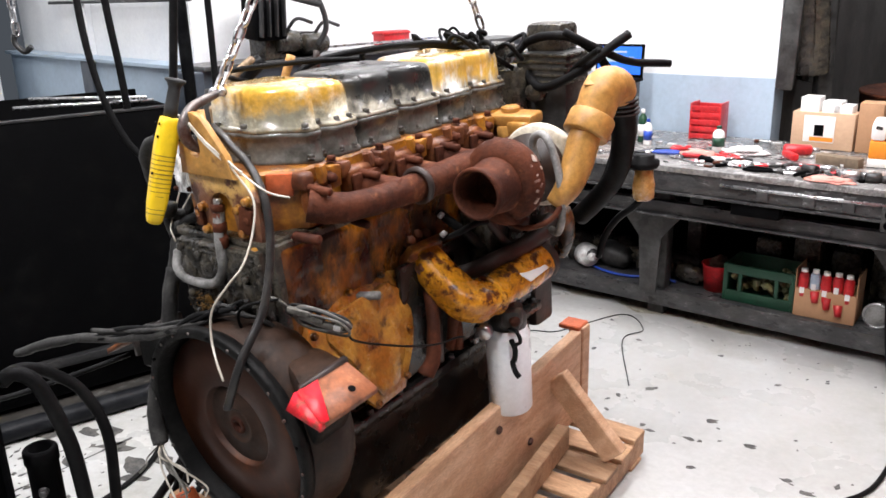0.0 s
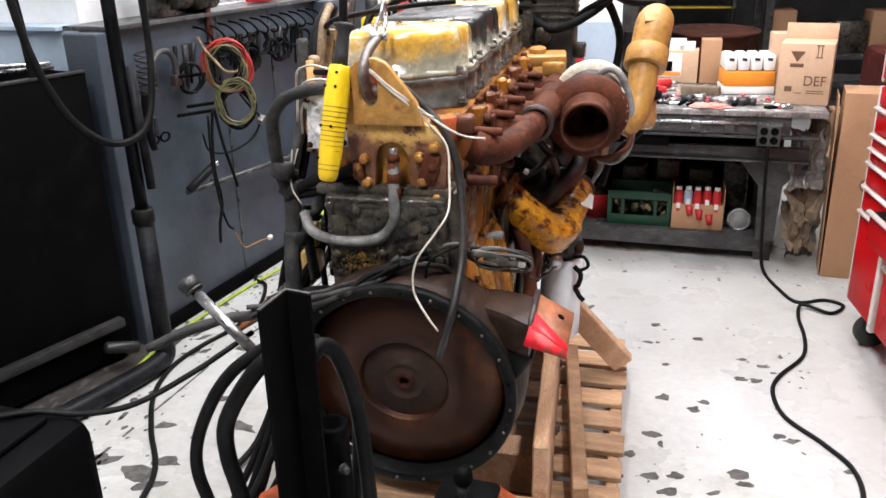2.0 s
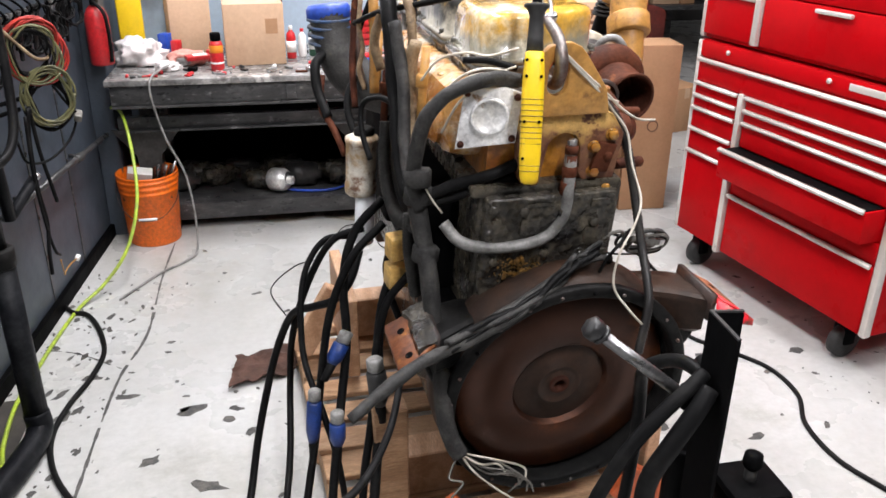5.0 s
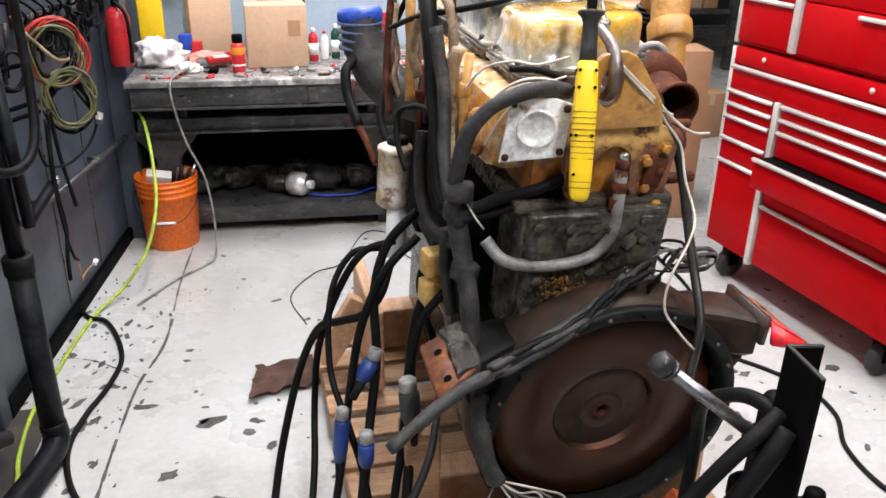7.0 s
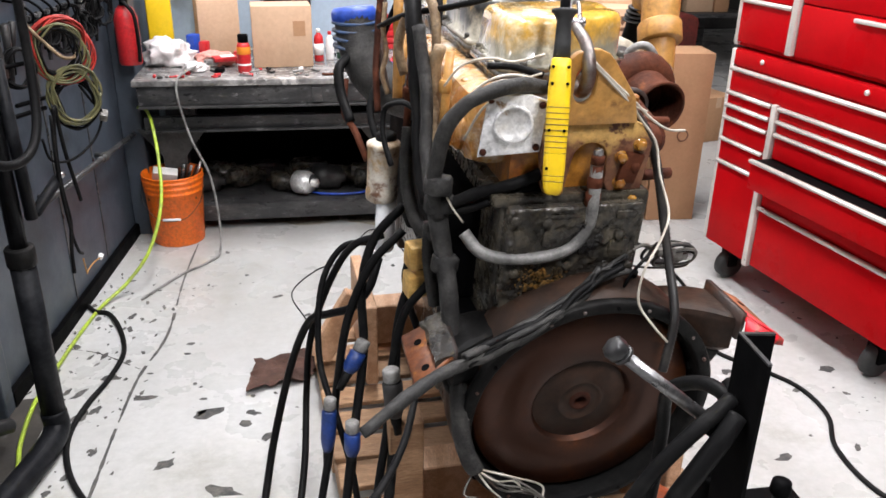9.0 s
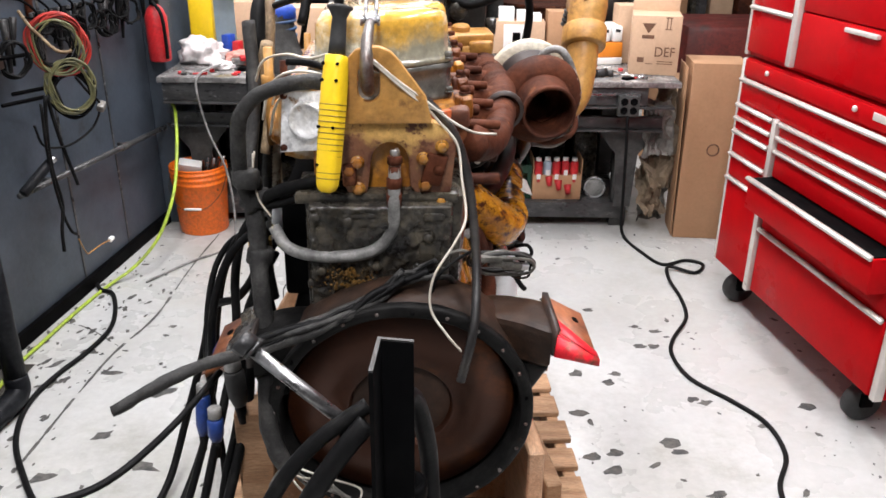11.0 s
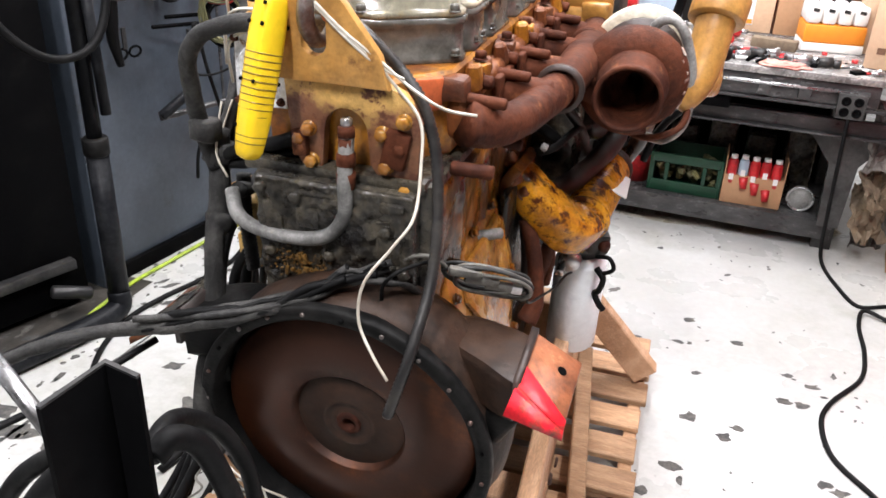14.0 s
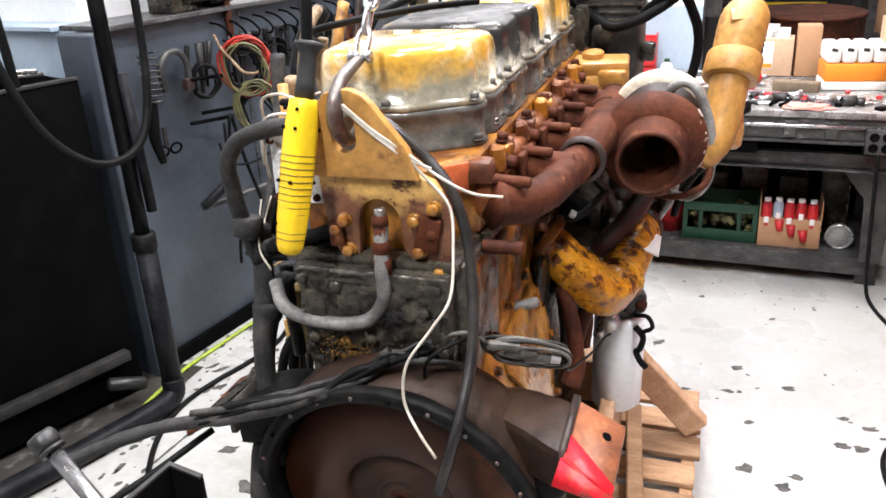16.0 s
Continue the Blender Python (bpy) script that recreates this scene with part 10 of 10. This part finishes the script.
stand_as((1, 0, 0, 0.042), (0, 1, 0, -0.047), (0, 0, 0.944, 0))
# ---- steel upright with its clamp bar in front of the engine ----
up = thing("steel_upright", "black steel angle upright with a threaded clamp bar", "upright", base=(-0.02, -0.52, 0))
bm = bmesh.new()
m = pose(-0.030, -0.520, 0.0, 0, 0, 0)
prism(bm, [(0.0, 0.0), (0.050, -0.007), (0.050, -0.013), (0.005, -0.006), (0.002, -0.088), (-0.004, -0.088)][::-1], 1.240, m, bevel=0.001)
part("angle", bm, M["black"], up, "black painted angle iron")
part("top_edge", prism(bmesh.new(), [(0.0, 0.0), (0.050, -0.007), (0.050, -0.013), (0.005, -0.006), (0.002, -0.088), (-0.004, -0.088)][::-1], 0.003, pose(-0.030, -0.520, 1.2405)), M["black_metal"], up, "bare worn steel edge")
part("base_plate", span(bmesh.new(), (-0.20, -0.72, 0.0), (0.18, -0.40, 0.016), bevel=0.004), M["black"], up)
h0, h1 = Vector((-0.203, -0.526, 1.224)), Vector((-0.087, -0.546, 1.125))
hd = (h1 - h0).normalized()
part("clamp_bar", rod(bmesh.new(), h0, h1 + hd * 0.05, 0.0098, seg=14), M["bar_steel"], up, "dull steel clamp bar")
bm = bmesh.new()
lathe(bm, h0 - hd * 0.022, h1, [(0, 0), (0.0155, 0.0), (0.0185, 0.003), (0.0185, 0.018), (0.0155, 0.022), (0, 0.022)], seg=6)
part("hex_head", bm, M["black_metal"], up, "large hexagon head")
part("washer", rod(bmesh.new(), h0 + hd * 0.001, h0 + hd * 0.006, 0.0165, seg=16), M["black_metal"], up)
part("clamp_block", box(bmesh.new(), h1 + hd * 0.03 + Vector((0.0, 0, 0)), (0.026, 0.034, 0.034), rot=(0, 40, 0), bevel=0.006), M["black"], up)
stand_as()
HOSES = [
    (0.0115, [(0.0, -0.600, 1.085), (-0.028, -0.612, 1.070), (-0.075, -0.62, 1.032), (-0.122, -0.62, 0.969), (-0.164, -0.62, 0.881), (-0.173, -0.62, 0.807), (-0.15, -0.62, 0.70), (-0.12, -0.63, 0.45), (-0.10, -0.66, 0.02)]),
    (0.0150, [(0.0, -0.620, 1.070), (-0.024, -0.634, 1.045), (-0.058, -0.64, 0.995), (-0.088, -0.64, 0.935), (-0.091, -0.64, 0.871), (-0.075, -0.64, 0.777), (-0.05, -0.65, 0.5), (-0.04, -0.68, 0.02)]),
    (0.0120, [(0.034, -0.552, 1.035), (0.026, -0.525, 1.046), (0.014, -0.485, 1.036), (0.0, -0.435, 0.998), (0.010, -0.390, 0.945), (0.028, -0.362, 0.848), (0.024, -0.362, 0.70), (-0.01, -0.375, 0.35), (-0.04, -0.42, 0.02)]),
    (0.0150, [(0.040, -0.550, 1.040), (0.046, -0.525, 1.050), (0.060, -0.495, 1.020), (0.076, -0.472, 0.930), (0.082, -0.458, 0.826), (0.090, -0.455, 0.60), (0.10, -0.47, 0.30), (0.11, -0.50, 0.02)]),
]
for thick, pts in HOSES:
    e = thing("rubber_hose", "thick black rubber hose draped over the upright", "hose", base=pts[-1] if pts[-1][2] < 0.1 else pts[0], group="hoses on the upright")
    part("hose", sweep(bmesh.new(), pts, thick, seg=12), M["hose"], e)

# black machine cabinet and clamp stand near the flywheel end
bx = thing("machine_cabinet", "black oily machine cabinet with rounded edges", "cabinet", base=(-0.85, -0.66, 0))
part("body", roughen(span(bmesh.new(), (-1.12, -0.92, 0.06), (-0.572, -0.42, 0.752), bevel=0.045), 0.003, 9), M["black"], bx)
part("lid", roughen(span(bmesh.new(), (-1.08, -0.88, 0.753), (-0.64, -0.48, 0.768), bevel=0.006), 0.002, 9), M["black"], bx)
part("knob", rod(bmesh.new(), (-0.571, -0.60, 0.56), (-0.535, -0.60, 0.56), 0.034, seg=20, bevel=0.006), M["black"], bx)
for x in (-1.06, -0.64):
    for y in (-0.86, -0.48):
        part("foot", rod(bmesh.new(), (x, y, 0), (x, y, 0.062), 0.025, seg=14), M["caster"], bx)
cs = thing("clamp_stand", "black cast clamp head on a steel post", "stand", base=(0.26, -0.40, 0))
part("post", rod(bmesh.new(), (0.26, -0.40, 0.01), (0.26, -0.40, 0.60), 0.028, seg=16), M["black"], cs)
part("base_plate", rod(bmesh.new(), (0.26, -0.40, 0), (0.26, -0.40, 0.012), 0.13, seg=28, bevel=0.003), M["black"], cs)
part("jaw", span(bmesh.new(), (0.215, -0.45, 0.60), (0.315, -0.35, 0.655), bevel=0.012), M["black"], cs)
part("jaw", span(bmesh.new(), (0.205, -0.46, 0.662), (0.325, -0.34, 0.685), bevel=0.010), M["black"], cs)
part("screw", rod(bmesh.new(), (0.262, -0.40, 0.655), (0.262, -0.40, 0.725), 0.012, seg=12), M["black_metal"], cs)
part("knob", lathe(bmesh.new(), (0.262, -0.40, 0.715), (0.262, -0.40, 1), [(0, 0), (0.016, 0), (0.020, 0.008), (0.018, 0.028), (0.008, 0.034), (0, 0.034)], seg=14), M["black"], cs)

pp = thing("pipe_stand", "short black steel pipe stand beside the upright", "stand", base=(0.045, -0.507, 0))
part("pipe", lathe(bmesh.new(), (0.045, -0.507, 0.012), (0.045, -0.507, 1), [(0, 0), (0.030, 0), (0.030, 0.84), (0.033, 0.842), (0.033, 0.866), (0.030, 0.870), (0.022, 0.870), (0.022, 0.80), (0, 0.80)], seg=24), M["black"], pp)
part("base_plate", rod(bmesh.new(), (0.045, -0.507, 0), (0.045, -0.507, 0.013), 0.085, seg=28, bevel=0.003), M["black"], pp)
part("set_screw", bolt(bmesh.new(), (0.069, -0.525, 0.80), (1, -0.6, 0), 0.008, 0.014), M["black_metal"], pp)

stand_as((1.13, -0.098, 0, 0), (0, 1.389, 0, -0.29), (0, 0, 1.148, 0))
# ---- storage bay beyond the bench ----
rack = thing("storage_rack", "dark steel storage rack crowded with boxes", "rack", base=(2.6, 5.2, 0))
for x in (1.50, 2.6, 3.9):
    for y in (4.95, 5.55):
        part("post", span(bmesh.new(), (x - 0.03, y - 0.03, 0), (x + 0.03, y + 0.03, 2.6)), M["bench_dark"], rack)
for z in (0.5, 1.05, 1.6, 2.15):
    part("shelf", span(bmesh.new(), (1.47, 4.94, z), (3.93, 5.58, z + 0.04)), M["rust"] if z == 1.05 else M["bench_dark"], rack)
random.seed(40)
for z in (0.54, 1.09, 1.64, 2.19):
    x = 1.54
    while x < 3.70:
        w, h = random.uniform(0.10, 0.28), random.uniform(0.12, 0.36)
        c = random.choice(("cardboard", "grey_iron", "grease", "rust", "bench_dark", "rust_dark", "cardboard_pale", "grease"))
        solid("stored_box", span(bmesh.new(), (x, 5.0, z + 0.001), (x + w, 5.0 + random.uniform(0.2, 0.45), z + h), 0.006), M[c], "old box or part stored on the rack", "box", group="goods on the rack", base=(x, 5.1, z))
        x += w + random.uniform(0.01, 0.05)
stand_as()
lad = thing("step_ladder", "dark rolling ladder with yellow-edged treads", "ladder", base=(0.56, 8.7, 0))
for x in (0.17, 0.95):
    part("rail", rod(bmesh.new(), (x, 8.3, 0.02), (x, 9.1, 2.4), 0.028), M["grey_iron"], lad)
    part("guard", rod(bmesh.new(), (x, 8.1, 0.9), (x, 8.9, 3.0), 0.020), M["hose_light"], lad)
for k in range(10):
    z = 0.05 + 0.205 * (k + 1)
    y = 8.3 + 0.8 * z / 2.4
    t_ = part("tread", span(bmesh.new(), (0.18, y - 0.02, z - 0.012), (0.94, y + 0.16, z + 0.012)), M["bench_dark"], lad)
    part("nosing", span(bmesh.new(), (0.18, y - 0.034, z - 0.011), (0.94, y - 0.0205, z + 0.011)), M["yellow_plastic"], t_, "yellow tread edge")
stand_as((1.13, -0.098, 0, 0), (0, 1.389, 0, -0.29), (0, 0, 1.148, 0))
drum = thing("steel_drum", "rusty red-brown steel drum behind the bench", "drum", base=(0.92, 3.45, 0))
part("shell", lathe(bmesh.new(), (0.92, 3.45, 0), (0.92, 3.45, 3), [(0, 0), (0.28, 0), (0.285, 0.01), (0.28, 0.3), (0.287, 0.31), (0.28, 0.32), (0.28, 0.6), (0.287, 0.61), (0.28, 0.62), (0.28, 0.90), (0.287, 0.905), (0.285, 0.92), (0.27, 0.91), (0, 0.90)], seg=36), M["rust"], drum)
red_m = thing("floor_machine", "dull red painted machine parked in the storage bay", "machine", base=(2.5, 4.4, 0))
part("body", span(bmesh.new(), (2.15, 4.1, 0.15), (2.9, 4.7, 0.66), 0.05), M["dull_red"], red_m)
part("base", span(bmesh.new(), (2.2, 4.15, 0.0), (2.85, 4.65, 0.148)), M["black"], red_m)
for k, (x, y, w, h) in enumerate(((1.72, 3.3, 0.30, 0.30), (2.05, 3.35, 0.34, 0.22), (1.75, 3.35, 0.24, 0.5), (2.45, 3.3, 0.3, 0.34))):
    z = 0.302 if k == 2 else 0.001
    if k == 2:
        h = 0.2
    e = thing("carton", "brown cardboard carton stacked in the storage bay", "carton", base=(x, y, z), rz=9 * k - 12, local=True, group="cartons in the storage bay")
    part("body", span(bmesh.new(), (-w / 2, -0.14, 0), (w / 2, 0.14, h), bevel=0.004), M["cardboard"], e)
    part("tape", span(bmesh.new(), (-0.025, -0.1415, h - 0.08), (0.025, -0.1402, h - 0.002)), M["cardboard_pale"], e)
stand_as()
random.seed(50)
for k in range(7):
    x = END_X + 0.05 + 0.035 * (k % 4)
    bm = box(bmesh.new(), (x, 3.54 + 0.07 * k, 1.62 + 0.05 * (k % 3)), (0.09, 0.10, random.uniform(0.7, 1.2)), rot=(random.uniform(-4, 4), random.uniform(-4, 4), random.uniform(0, 40)), bevel=0.02)
    coat = thing("hanging_coat", "dark oily work coat hung at the end of the wall", "coat", base=(END_X, 3.54 + 0.07 * k, 1.9), group="coats at the wall end")
    part("cloth", roughen(bm, 0.02, 8, k), M["grease"] if k % 3 else M["grey_iron"], coat)
    part("hook", rod(bmesh.new(), (END_X - 0.003, 3.54 + 0.07 * k, 1.95), (x, 3.54 + 0.07 * k, 1.95), 0.006, seg=8), M["steel"], coat)
